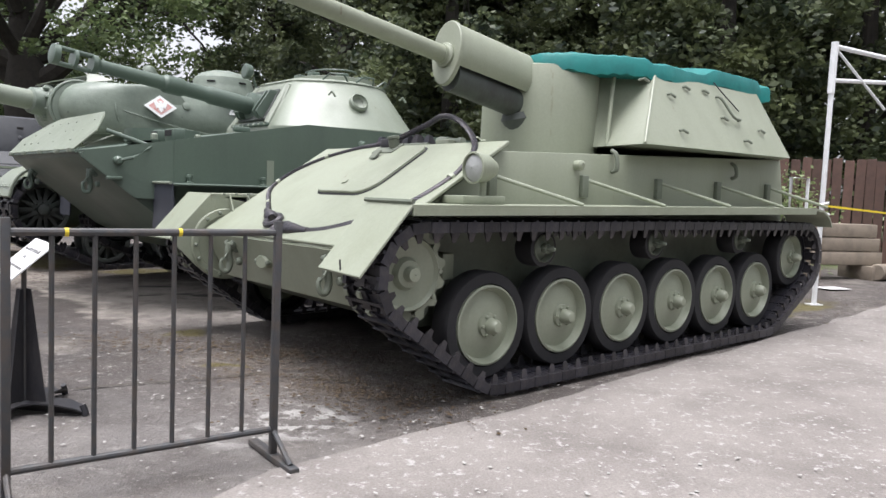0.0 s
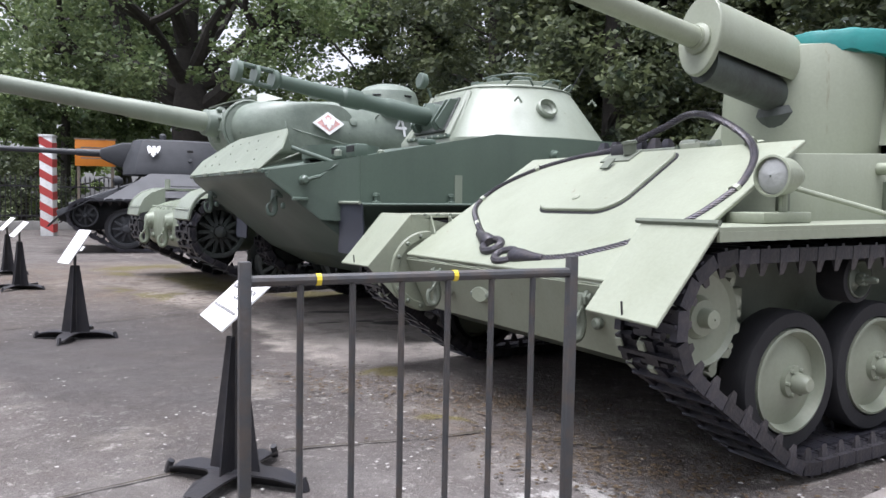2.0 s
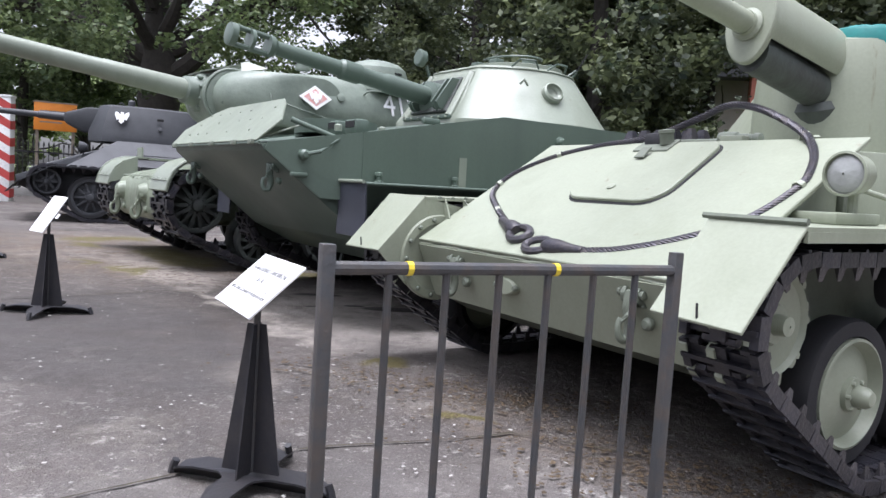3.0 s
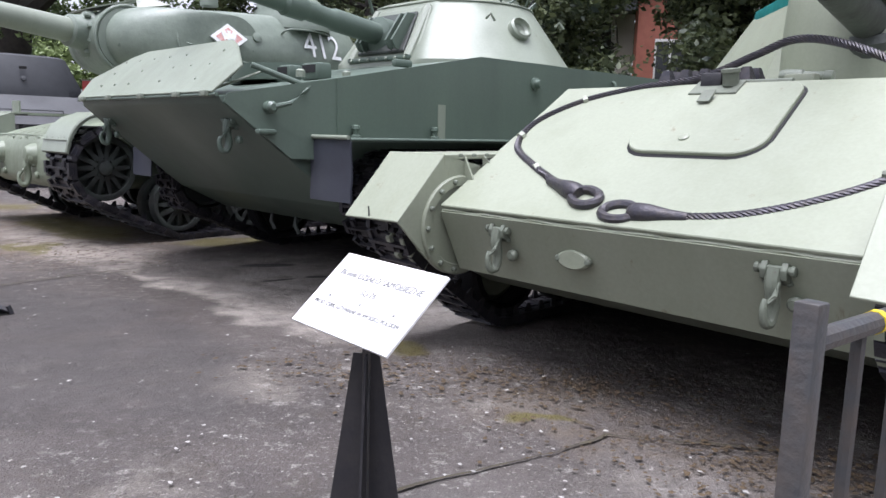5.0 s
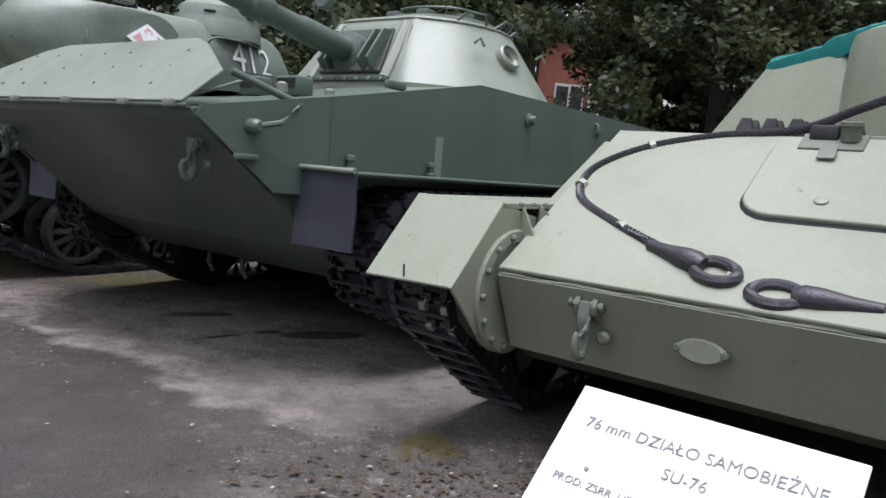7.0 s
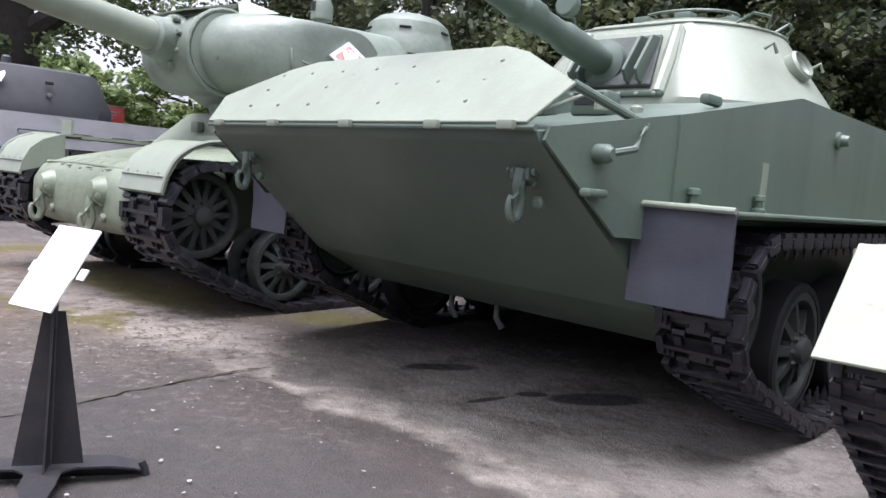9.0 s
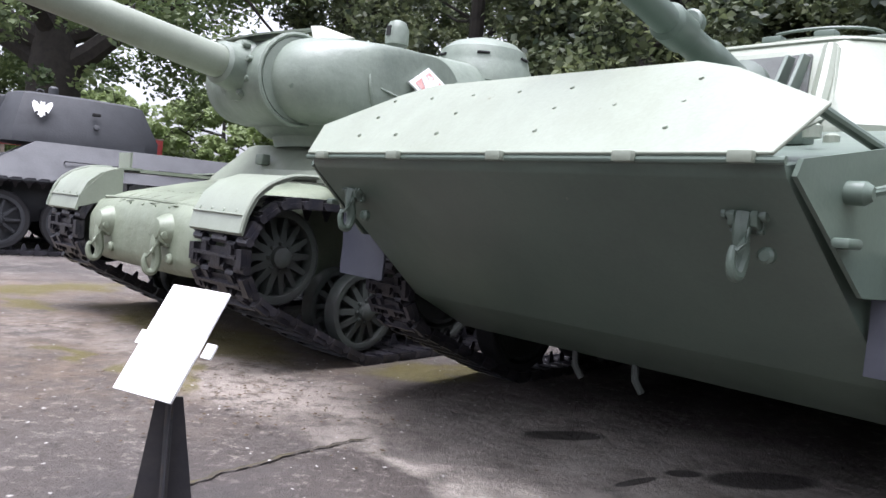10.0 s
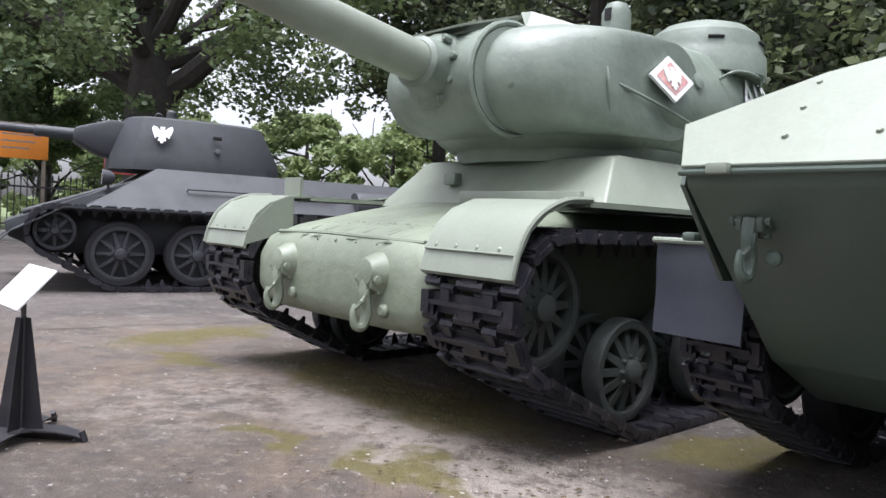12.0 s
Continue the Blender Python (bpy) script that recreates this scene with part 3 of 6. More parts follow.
def toothed_wheel(parent, x, y, z, r, side, mat, teeth=15):
    w = new("drive_sprocket")
    w.parent = parent
    w.location = (x, y, z)
    s = (0, side, 0)
    bm = bmesh.new()
    ring = []
    for k in range(teeth * 4):
        a = 2 * math.pi * k / (teeth * 4)
        ring.append((a, r * (1.13 if k % 4 in (0, 1) else 0.98)))
    for d in (-0.02, -0.13):
        f = [bm.verts.new((q * math.cos(a), d * side, q * math.sin(a))) for a, q in ring]
        g = [bm.verts.new((q * math.cos(a), (d - 0.03) * side, q * math.sin(a))) for a, q in ring]
        bm.faces.new(f), bm.faces.new(g[::-1])
        for i in range(len(f)):
            bm.faces.new((f[i], f[(i + 1) % len(f)], g[(i + 1) % len(f)], g[i]))
    part("tooth_ring", bm, mat, w)
    part("disc", lathe([(-0.02, r * 0.80), (0.02, r * 0.80), (0.03, r * 0.76), (0.012, r * 0.7), (0.0, r * 0.35), (0.03, r * 0.28), (0.03, r * 0.16), (0.075, r * 0.14), (0.08, 0.004)],
                       (0, 0, 0), s, 32, closed=False), mat, w)
    bolts = bmesh.new()
    for k in range(10):
        a = k * math.pi / 5
        lathe([(-0.02, 0.014), (0.012, 0.014)], (r * 0.89 * math.cos(a), 0, r * 0.89 * math.sin(a)), s, 6, bolts)
    part("bolt_ring", bolts, mat, w)


def bolts(points, axis, r=0.014, h=0.014):
    bm = bmesh.new()
    for p in points:
        lathe([(-0.004, r), (h * 0.6, r), (h, r * 0.6)], p, axis, 8, bm)
    return bm


def tow_shackle(parent, x, y, z, mat, k=1.0):
    """A bracket with a hanging tow hook on a front plate."""
    h = new("tow_hook")
    h.parent = parent
    h.location = (x, y, z)
    part("bracket", box(0, 0.022 * k, -0.062 * k, 0.062 * k, -0.04 * k, 0.075 * k, 0.007), mat, h)
    for y in (-0.042, 0.042):
        part("lug", prism([(0.01 * k, -0.035 * k), (0.07 * k, -0.01 * k), (0.078 * k, 0.03 * k), (0.06 * k, 0.06 * k), (0.01 * k, 0.07 * k)], (y - 0.013) * k, (y + 0.013) * k, 0.003), mat, h)
    part("pin", lathe([(-0.085 * k, 0.010 * k), (-0.082 * k, 0.022 * k), (-0.066 * k, 0.022 * k), (-0.066 * k, 0.017 * k), (0.066 * k, 0.017 * k), (0.066 * k, 0.022 * k), (0.082 * k, 0.022 * k), (0.085 * k, 0.010 * k)], (0.05 * k, 0, 0.03 * k), (0, 1, 0), 10), mat, h)
    part("hook", tube(spline([(0.05 * k, 0, 0.035 * k), (0.066 * k, 0.0, -0.04 * k), (0.055 * k, 0.004, -0.12 * k), (0.075 * k, 0.006, -0.185 * k), (0.115 * k, 0.004, -0.185 * k), (0.13 * k, 0, -0.13 * k), (0.118 * k, 0, -0.085 * k)], 5),
                      [0.036 * k - 0.0008 * k * i for i in range(31)], 9), mat, h)
    part("latch", tube([(0.07 * k, 0.026 * k, -0.02 * k), (0.105 * k, 0.03 * k, -0.07 * k), (0.12 * k, 0.012 * k, -0.10 * k)], 0.011 * k, 6), mat, h)
    part("buffer", lathe([(-0.005, 0.032 * k), (0.02 * k, 0.032 * k), (0.032 * k, 0.02 * k)], (0.0, 0.075 * k, -0.11 * k), (1, 0, 0), 14), mat, h)
    part("bolt_group", bolts([(0.02 * k, s * 0.05 * k, q * k) for s in (-1, 1) for q in (-0.028, 0.062)], (1, 0, 0), 0.012 * k, 0.014 * k), mat, h)


def headlamp(parent, x, y, z, r, mat):
    h = new("headlamp")
    h.parent = parent
    h.location = (x, y, z)
    part("housing", lathe([(-0.13, 0.03), (-0.12, r * 0.55), (-0.06, r * 0.92), (0.0, r), (0.012, r * 1.06), (0.028, r * 1.06), (0.03, r * 0.95), (0.012, r * 0.93)], (0, 0, 0), (1, 0, 0), 28, closed=False), mat, h)
    glass = bpy.data.materials.get("lamp_glass")
    if not glass:
        glass = material("lamp_glass", (0.30, 0.31, 0.30), 0.08, second=(0.2, 0.2, 0.2), scale=10, amount=0.4, bump=0.4, bump_scale=40)
    part("lens", lathe([(0.012, r * 0.94), (0.022, r * 0.8), (0.03, r * 0.5), (0.034, 0.004)], (0, 0, 0), (1, 0, 0), 28, closed=False), glass, h, "clear ribbed glass lens")
    part("stand", rod((-0.05, 0, -r * 0.8), (-0.05, 0, -r - 0.14), 0.018), mat, h)


def place(x, y, heading, pitch=1.0, z=0.0):
    return pose(x, y, z, 0, pitch, heading)


# ---- the self-propelled gun ----
def build_self_propelled_gun():
    v = thing("self_propelled_gun", place(-1.0975, 5.304, 222, 1.0), "pale olive open-topped tracked gun with a teal tarpaulin roof", "tracked gun")
    nose, top = (0.10, 0.75), (-0.90, 1.345)
    # The shade under the fenders is put into the lower hull's darker colour.
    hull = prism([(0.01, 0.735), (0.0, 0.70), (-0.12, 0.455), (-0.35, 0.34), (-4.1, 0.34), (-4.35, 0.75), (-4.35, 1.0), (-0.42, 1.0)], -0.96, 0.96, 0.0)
    part("lower_hull", hull, OLIVE_DARK, v, "olive lower hull, its darker colour holding painted-in shade")
    part("upper_hull", prism([(-0.05, 0.79), (-0.90, 1.305), (-4.2, 1.40), (-4.3, 0.99), (-0.4, 0.96)], -1.0, 1.0, 0.006), OLIVE, v)
    part("nose_plate", plate([(0.035, -0.905, 0.745), (0.035, 1.03, 0.76), (-0.10, 1.03, 0.452), (-0.10, -0.905, 0.452)], 0.02), OLIVE, v)
    part("glacis_plate", plate([(0.045, -0.905, 0.752), (-0.92, -0.93, 1.346), (-0.92, 1.05, 1.346), (0.045, 1.05, 0.762)][::-1], -0.02, bev=0.004), OLIVE, v)
    nrm = Vector((0.524, 0, 0.852)).normalized()

    def on(x, y, up=0.0):
        x = -0.92 + (x + 0.92) * 0.9234
        return Vector((x, y, 0.752 + (0.045 - x) * 0.6155)) + nrm * up
    # driver's hatch, sunk edge and raised lid
    outline = []
    for cx, cy, a0, r in ((-0.46, 0.30, 0, 0.12), (-0.80, 0.33, 90, 0.07), (-0.80, -0.13, 180, 0.07), (-0.46, -0.08, 270, 0.12)):
        outline += [(cx + r * math.cos(radians(a0 + q)), cy + r * math.sin(radians(a0 + q))) for q in (0, 18, 36, 54, 72, 90)]
    bm = bmesh.new()
    loft([[on(-0.6 + (x + 0.6) * 0.97, 0.11 + (y - 0.11) * 0.97, 0.002) for x, y in outline], [on(-0.6 + (x + 0.6) * 0.97, 0.11 + (y - 0.11) * 0.97, 0.022) for x, y in outline],
          [on(x, y, 0.023) for x, y in outline], [on(x, y, 0.040) for x, y in outline], [on(-0.6 + (x + 0.6) * 0.985, 0.11 + (y - 0.11) * 0.985, 0.044) for x, y in outline]], bm)
    hatch = part("driver_hatch", bm, OLIVE, v)
    part("hatch_seal", tube([on(-0.60 + (x + 0.60) * 1.0, 0.11 + (y - 0.11) * 1.0, 0.012) for x, y in outline], 0.0165, 6, cyclic=True), RUBBER, hatch, "dark rubber seal")
    part("weld_bead", tube([on(-0.60 + (x + 0.60) * 1.13, 0.11 + (y - 0.11) * 1.11, 0.001) for x, y in outline if x > -0.80], 0.006, 6), OLIVE, v)
    part("hatch_lug", lathe([(0, 0.024), (0.008, 0.024), (0.012, 0.016), (0.012, 0.008)], on(-0.44, 0.065, 0.042), nrm, 16), OLIVE, hatch)
    part("hatch_bracket", plate([on(-0.77, -0.02, 0.075), on(-0.70, -0.02, 0.06), on(-0.70, 0.04, 0.06), on(-0.77, 0.04, 0.075)], 0.008), OLIVE_DARK, hatch)
    part("periscope_base", plate([on(-0.89, -0.11, 0.052), on(-0.78, -0.11, 0.052), on(-0.78, 0.12, 0.052), on(-0.89, 0.12, 0.052)], 0.012, bev=0.003), OLIVE_DARK, hatch)
    part("vision_block", box(-0.90, -0.82, -0.085, 0.020, 1.325, 1.405, 0.010), IRON, hatch, "black vision block")
    part("block_cap", lathe([(0, 0.036), (0.055, 0.036), (0.06, 0.042), (0.075, 0.040), (0.078, 0.01)], on(-0.85, 0.062, 0.045), (0.15, 0, 1), 16), OLIVE_DARK, hatch)
    part("hatch_hinge", rod((-0.925, -0.12, 1.362), (-0.925, 0.30, 1.362), 0.014), OLIVE_DARK, hatch)
    part("plate_joint", tube([on(-0.05, -0.86, 0.001), on(0.02, -0.835, 0.001), on(0.06, -0.80, 0.001), on(0.078, -0.72, 0.001), on(0.084, -0.27, 0.001), on(0.078, -0.15, 0.001), on(0.05, -0.115, 0.001), on(-0.10, -0.12, 0.001)], 0.006, 6), IRON, v)
    part("glacis_bolts", bolts([on(x, y, 0.0) for x, y in ((0.058, -0.718), (0.058, -0.469), (0.058, -0.22), (-0.113, -0.81), (-0.29, -0.476), (-0.287, -0.228), (-0.162, 0.441), (-0.185, 0.41), (-0.15, 0.40),
                                                               (-0.175, 0.465), (-0.20, 0.72), (-0.19, 0.76), (-0.06, 0.9), (-0.45, 0.75))], nrm, 0.014, 0.012), OLIVE_DARK, v)
    part("glacis_edge_bolts", bolts([on(0.10, -0.86 + 0.235 * k, 0.0) for k in range(8)] + [on(-0.86, -0.80 + 0.27 * k, 0.0) for k in range(3)], nrm, 0.011, 0.009), OLIVE_DARK, v)
    part("nose_weld", tube([(0.042, -0.90 + 0.0965 * k, 0.744 + 0.0007 * k + 0.003 * math.sin(k * 2.3)) for k in range(21)], 0.008, 6), OLIVE, v)
    part("lock_bar", tube([on(-0.26, -0.128, 0.012), on(-0.08, -0.12, 0.008)], 0.008, 6), IRON, v)
    # fenders
    for s in (1, -1):
        f = new("fender")
        f.parent = v
        o, i = 1.37 * s, (1.0 if s > 0 else 0.94) * s
        prism_pts = [(0.0, 1.005), (-4.10, 1.005), (-4.26, 0.985), (-4.37, 0.93), (-4.43, 0.85), (-4.415, 0.845), (-4.355, 0.92), (-4.25, 0.97), (-4.10, 0.985), (0.0, 0.985)]
        part("shelf", prism(prism_pts, min(o, i), max(o, i)), OLIVE, f)
        part("edge_strip", box(-4.1, 0.0, o - 0.012, o + 0.004, 0.955, 0.99), OLIVE, f)
        part("front_flap", plate([(0.0, i, 1.012), (0.29, i * (1.02 if s > 0 else 1.0), 0.70), (0.29, o, 0.69), (0.0, o, 1.012)][::(1 if s > 0 else -1)], 0.014, bev=0.003), OLIVE, f)
        if s < 0:
            part("side_gusset", plate([(0.0, i, 1.0), (0.29, i, 0.70), (0.10, i, 0.50), (-0.02, i, 0.55), (-0.25, i, 0.95)], 0.014), OLIVE, f)
            for gx, gz0 in ((-0.13, 0.87), (-0.26, 0.95)):
                part("stiffener", plate([(gx, i + 0.002, 1.0), (gx, i + 0.002, gz0 - 0.03), (gx, i + 0.075, gz0)], 0.01), OLIVE, f)
            part("rivet_row", bolts([(-0.08 - 0.09 * k, i + 0.03, 1.0) for k in range(5)], (0, 0, 1), 0.012, 0.012), OLIVE_DARK, f)
        else:
            part("rail_lip", tube([(0.0, i - 0.02, 1.02), (0.0, o, 1.02)], 0.012, 6), OLIVE_DARK, f)
        part("width_pin", rod((0.278, o * 0.55 + i * 0.45, 0.695), (0.283, o * 0.55 + i * 0.45, 0.752), 0.004), IRON, f)
        for x in (-0.82, -1.62, -2.42, -3.2, -3.98):
            part("brace", rod((x, 0.995 * s, 1.17), (x - 0.42, 1.33 * s, 1.01), 0.012), OLIVE, f)
            part("brace_lug", box(x - 0.03, x + 0.03, min(0.99 * s, 1.03 * s), max(0.99 * s, 1.03 * s), 1.05, 1.19, 0.006), OLIVE_DARK, f)
    # final-drive covers beside the nose
    part("final_drive_cover", lathe([(-0.03, 0.25), (0.0, 0.25), (0.008, 0.243), (0.008, 0.20), (0.0, 0.195), (0.0, 0.01)], (-0.105, -0.932, 0.655), (0, 1, 0), 36), OLIVE, v)
    part("cover_bolts", bolts([(-0.105 + 0.222 * math.cos(a), -0.922, 0.655 + 0.222 * math.sin(a)) for a in (k * math.pi / 7 for k in range(14))], (0, 1, 0), 0.013, 0.016), OLIVE_DARK, v)
    # running gear
    for s in (1, -1):
        for x in (-0.63, -1.215, -1.79, -2.36, -2.91, -3.47):
            disc_wheel(v, x, 1.195 * s, 0.365, 0.288, s, OLIVE)
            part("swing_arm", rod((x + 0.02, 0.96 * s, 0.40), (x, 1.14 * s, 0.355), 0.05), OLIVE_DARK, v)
        toothed_wheel(v, -0.085, 1.21 * s, 0.67, 0.235, s, OLIVE)
        disc_wheel(v, -4.02, 1.20 * s, 0.60, 0.235, s, OLIVE)
        for x in (-1.02, -2.08, -3.15):
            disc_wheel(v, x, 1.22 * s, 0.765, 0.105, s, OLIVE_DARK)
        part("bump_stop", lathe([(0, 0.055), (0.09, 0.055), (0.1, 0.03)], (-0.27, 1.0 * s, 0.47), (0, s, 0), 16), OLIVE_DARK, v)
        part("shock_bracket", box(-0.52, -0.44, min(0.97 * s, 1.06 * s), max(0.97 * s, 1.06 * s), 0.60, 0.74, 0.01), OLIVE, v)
    lay_track(v, [(-0.095, 0.66, 0.238), (-4.02, 0.60, 0.255)] + [(x, 0.365, 0.315) for x in (-0.63, -3.47)] + [(-2.08, 0.765, 0.12)], 0.111, 0.30, 1.20, "cleat")
    # fighting compartment
    comp = new("fighting_compartment")
    comp.parent = v
    low = [(-1.98, 1.20), (-3.95, 1.20), (-4.25, 0.95), (-4.25, -0.95), (-3.95, -1.20), (-2.75, -1.20), (-2.0, -0.35), (-2.12, 0.68)]
    up = [(-2.52, 0.88), (-3.85, 0.90), (-4.0, 0.75), (-4.0, -0.75), (-3.85, -0.88), (-2.95, -0.86), (-2.3, -0.28), (-2.22, 0.62)]
    part("side_armour", loft([[(x, y, 1.405) for x, y in low], [(x, y, 1.99) for x, y in up]]), OLIVE, comp)
    for s in (1, -1):
        pts = []
        for k, (x, z, dy) in enumerate(((-2.45, 1.52, 0), (-3.3, 1.50, 0), (-2.25, 1.86, 0), (-2.75, 1.86, 0), (-3.0, 1.86, 0), (-2.5, 1.78, 0), (-3.6, 1.6, 0), (-3.1, 1.66, 0))):
            y = 1.20 - (z - 1.405) / 0.585 * 0.33
            part("stowage_hook", tube([(x, (y - 0.01) * s, z), (x, (y + 0.035) * s, z + 0.005), (x - 0.05, (y + 0.04) * s, z - 0.012)], 0.010, 6), OLIVE_DARK, comp)
        part("grab_handle", tube(spline([(-3.15, 0.985 * s, 1.83), (-3.16, 1.03 * s, 1.81), (-3.22, 1.10 * s, 1.68), (-3.32, 1.10 * s, 1.665), (-3.33, 1.06 * s, 1.66)], 5), 0.010, 6), OLIVE_DARK, comp)
        part("edge_weld", rod((-1.985, 1.195 * s, 1.41), (-2.52, 0.878 * s, 1.985), 0.010, 6), OLIVE, comp) if s > 0 else None
        part("door_rib", rod((-2.10, 0.80 * abs(s), 1.41), (-2.26, 0.72, 1.97), 0.014, 8), OLIVE, comp) if s > 0 else None
    # rounded gun base
    ring = []
    for z, r, dx in ((1.34, 0.52, 0.0), (1.45, 0.525, 0.0), (1.70, 0.525, -0.01), (1.88, 0.515, -0.02), (1.955, 0.50, -0.03), (1.985, 0.43, -0.05), (2.0, 0.2, -0.1)):
        ring.append([(-2.02 + dx + r * 0.78 * math.cos(a), 0.23 + r * 0.86 * math.sin(a), z) for a in (2 * math.pi * k / 40 for k in range(40))])
    part("gun_base", loft(ring), OLIVE, v)
    # gun: cradle, rounded shield casing, barrel
    g = new("gun")
    g.parent = v
    ax = Vector((0.985, 0.055, 0.145)).normalized()
    p = Vector((-1.75, 0.325, 1.815))
    q = ax.to_track_quat("X", "Z").to_matrix()

    def gl(x, y, z):
        return p + q @ Vector((x, y, z))

    def egg(x, k, ky=1.0):
        return [gl(x, 0.128 * ky * k * math.sin(a) * (1.0 + 0.08 * math.cos(a)), k * (0.20 * math.cos(a) if math.cos(a) > 0 else 0.205 * math.cos(a)) + 0.02) for a in (2 * math.pi * j / 32 for j in range(32))]
    def hood(x, k):
        return [gl(x + 0.0, 0.132 * k * math.sin(a), k * (0.200 * math.cos(a) if math.cos(a) > 0 else 0.14 * math.cos(a)) + 0.02) for a in (radians(-128 + 256 * j / 24) for j in range(25))]
    outer, inner = [hood(-0.08, 1.0), hood(0.74, 1.0)], [hood(-0.08, 0.93), hood(0.74, 0.93)]
    part("recoil_casing", loft([a + b[::-1] for a, b in zip(outer, inner)]), OLIVE, g)
    part("front_disc", loft([egg(0.735, 1.03), egg(0.76, 1.03), egg(0.766, 0.99)]), OLIVE, g)
    part("cradle", loft([[gl(x, 0.088 * math.sin(a), -0.115 + 0.10 * math.cos(a) - drop) for a in (2 * math.pi * j / 20 for j in range(20))] for x, drop in ((-0.25, 0.03), (0.70, 0.0))]), GRIME_SHADE, g, "dark gun cradle")
    part("trunnion", lathe([(-0.06, 0.10), (0.06, 0.13), (0.10, 0.11)], gl(-0.02, 0, -0.27), (0.3, 0, 1), 20), GRIME_SHADE, g)
    a0, a1 = gl(0.76, 0, 0.0), gl(3.05, 0, 0.0)
    part("barrel_collar", lathe([(0, 0.078), (0.02, 0.08), (0.03, 0.062), (0.05, 0.06)], a0, a1 - a0, 24), OLIVE, g)
    part("barrel", lathe([(0, 0.056), (1.2, 0.052), (2.0, 0.047), (2.24, 0.047), (2.25, 0.03)], a0, a1 - a0, 24), OLIVE, g)
    part("stay_wire", tube([gl(-0.02, 0.13, 0.10), gl(-0.25, 0.16, 0.24)], 0.006, 6), IRON, g)
    # spare links, cap and pipe on the engine deck
    for k in range(5):
        yk = -0.40 + 0.105 * k
        bm = box(-1.20, -1.00, yk - 0.048, yk + 0.048, 1.31, 1.355, 0.008)
        for xh in (-1.055, -1.155):
            loft([[(xh + dx, yk + dy, 1.35) for dx, dy in ((-0.035, -0.040), (0.035, -0.040), (0.035, 0.040), (-0.035, 0.040))],
                  [(xh + dx, yk + dy, 1.40) for dx, dy in ((-0.028, -0.032), (0.028, -0.032), (0.028, 0.032), (-0.028, 0.032))],
                  [(xh + dx, yk + dy, 1.445) for dx, dy in ((-0.014, -0.018), (0.014, -0.018), (0.014, 0.018), (-0.014, 0.018))]], bm)
        part("spare_link", bm, TRACK, v, "dark spare track link")
    part("deck_pipe", lathe([(0, 0.026), (0.02, 0.032), (0.10, 0.032), (0.105, 0.024), (0.19, 0.024), (0.195, 0.03), (0.23, 0.03), (0.235, 0.012)], (-1.13, 0.15, 1.40), (-0.1, 1, -0.05), 16), SHEET, v, "pale grey pipe fitting")
    part("pipe_bracket", box(-1.19, -1.07, 0.19, 0.33, 1.33, 1.405, 0.010), OLIVE, v)
    headlamp(v, -0.57, 1.16, 1.195, 0.080, OLIVE)
    part("lamp_bracket", box(-0.75, -0.45, 1.02, 1.20, 1.006, 1.05, 0.006), OLIVE, v)
    part("lifting_eye", lathe([(0, 0.03), (0.05, 0.03), (0.06, 0.018)], (-1.55, 1.0, 1.25), (0, 1, 0), 12), OLIVE, v)
    part("lifting_hook", tube(spline([(-1.9, 1.0, 1.36), (-1.9, 1.04, 1.33), (-1.9, 1.05, 1.24), (-1.9, 1.01, 1.22)], 4), 0.014, 6), OLIVE_DARK, v)
    part("lifting_hook", tube(spline([(-3.4, 1.0, 1.34), (-3.4, 1.04, 1.31), (-3.4, 1.05, 1.24), (-3.4, 1.01, 1.22)], 4), 0.014, 6), OLIVE_DARK, v)
    tow_shackle(v, 0.0, -0.53, 0.665, OLIVE_DARK, 0.8)
    tow_shackle(v, 0.0, 0.71, 0.675, OLIVE_DARK, 0.8)
    boss = [(0.11, -0.13 + 0.068 * math.cos(a) * (1 + 0.25 * abs(math.cos(a))), 0.605 + 0.042 * math.sin(a)) for a in (2 * math.pi * k / 20 for k in range(20))]
    part("starter_cover", loft([[(-0.06, y, z) for _, y, z in boss], [(0.012, y, z) for _, y, z in boss], [(0.02, -0.13 + (y + 0.13) * 0.85, 0.605 + (z - 0.605) * 0.85) for _, y, z in boss]]), OLIVE, v)
    part("cover_bolts", bolts([(0.004, -0.205, 0.605), (0.004, -0.055, 0.605)], (1, 0, 0), 0.016, 0.02), OLIVE_DARK, v)

    # tow cable on the glacis (a thing of its own)
    m = v.matrix_world.copy()
    c = thing("tow_cable", m, "dark greasy steel tow cable looped over the glacis plate", "cable")
    path = spline([on(-0.07, -0.30, 0.03), on(-0.22, -0.60, 0.02), on(-0.37, -0.83, 0.02), on(-0.58, -0.88, 0.02), on(-0.78, -0.72, 0.02), on(-0.90, -0.45, 0.02), on(-0.955, -0.15, 0.03),
                   (-1.08, 0.05, 1.50), (-1.10, 0.22, 1.56), (-1.04, 0.45, 1.52), on(-0.93, 0.75, 0.05), on(-0.80, 0.88, 0.02), on(-0.62, 0.97, 0.02), on(-0.50, 0.985, 0.02),
                   on(-0.28, 0.92, 0.02), on(-0.12, 0.74, 0.02), on(-0.01, 0.52, 0.02), on(0.03, 0.33, 0.02)], 22)
    part("core", tube(path, 0.0145, 6), CABLE, c)
    lay = bmesh.new()
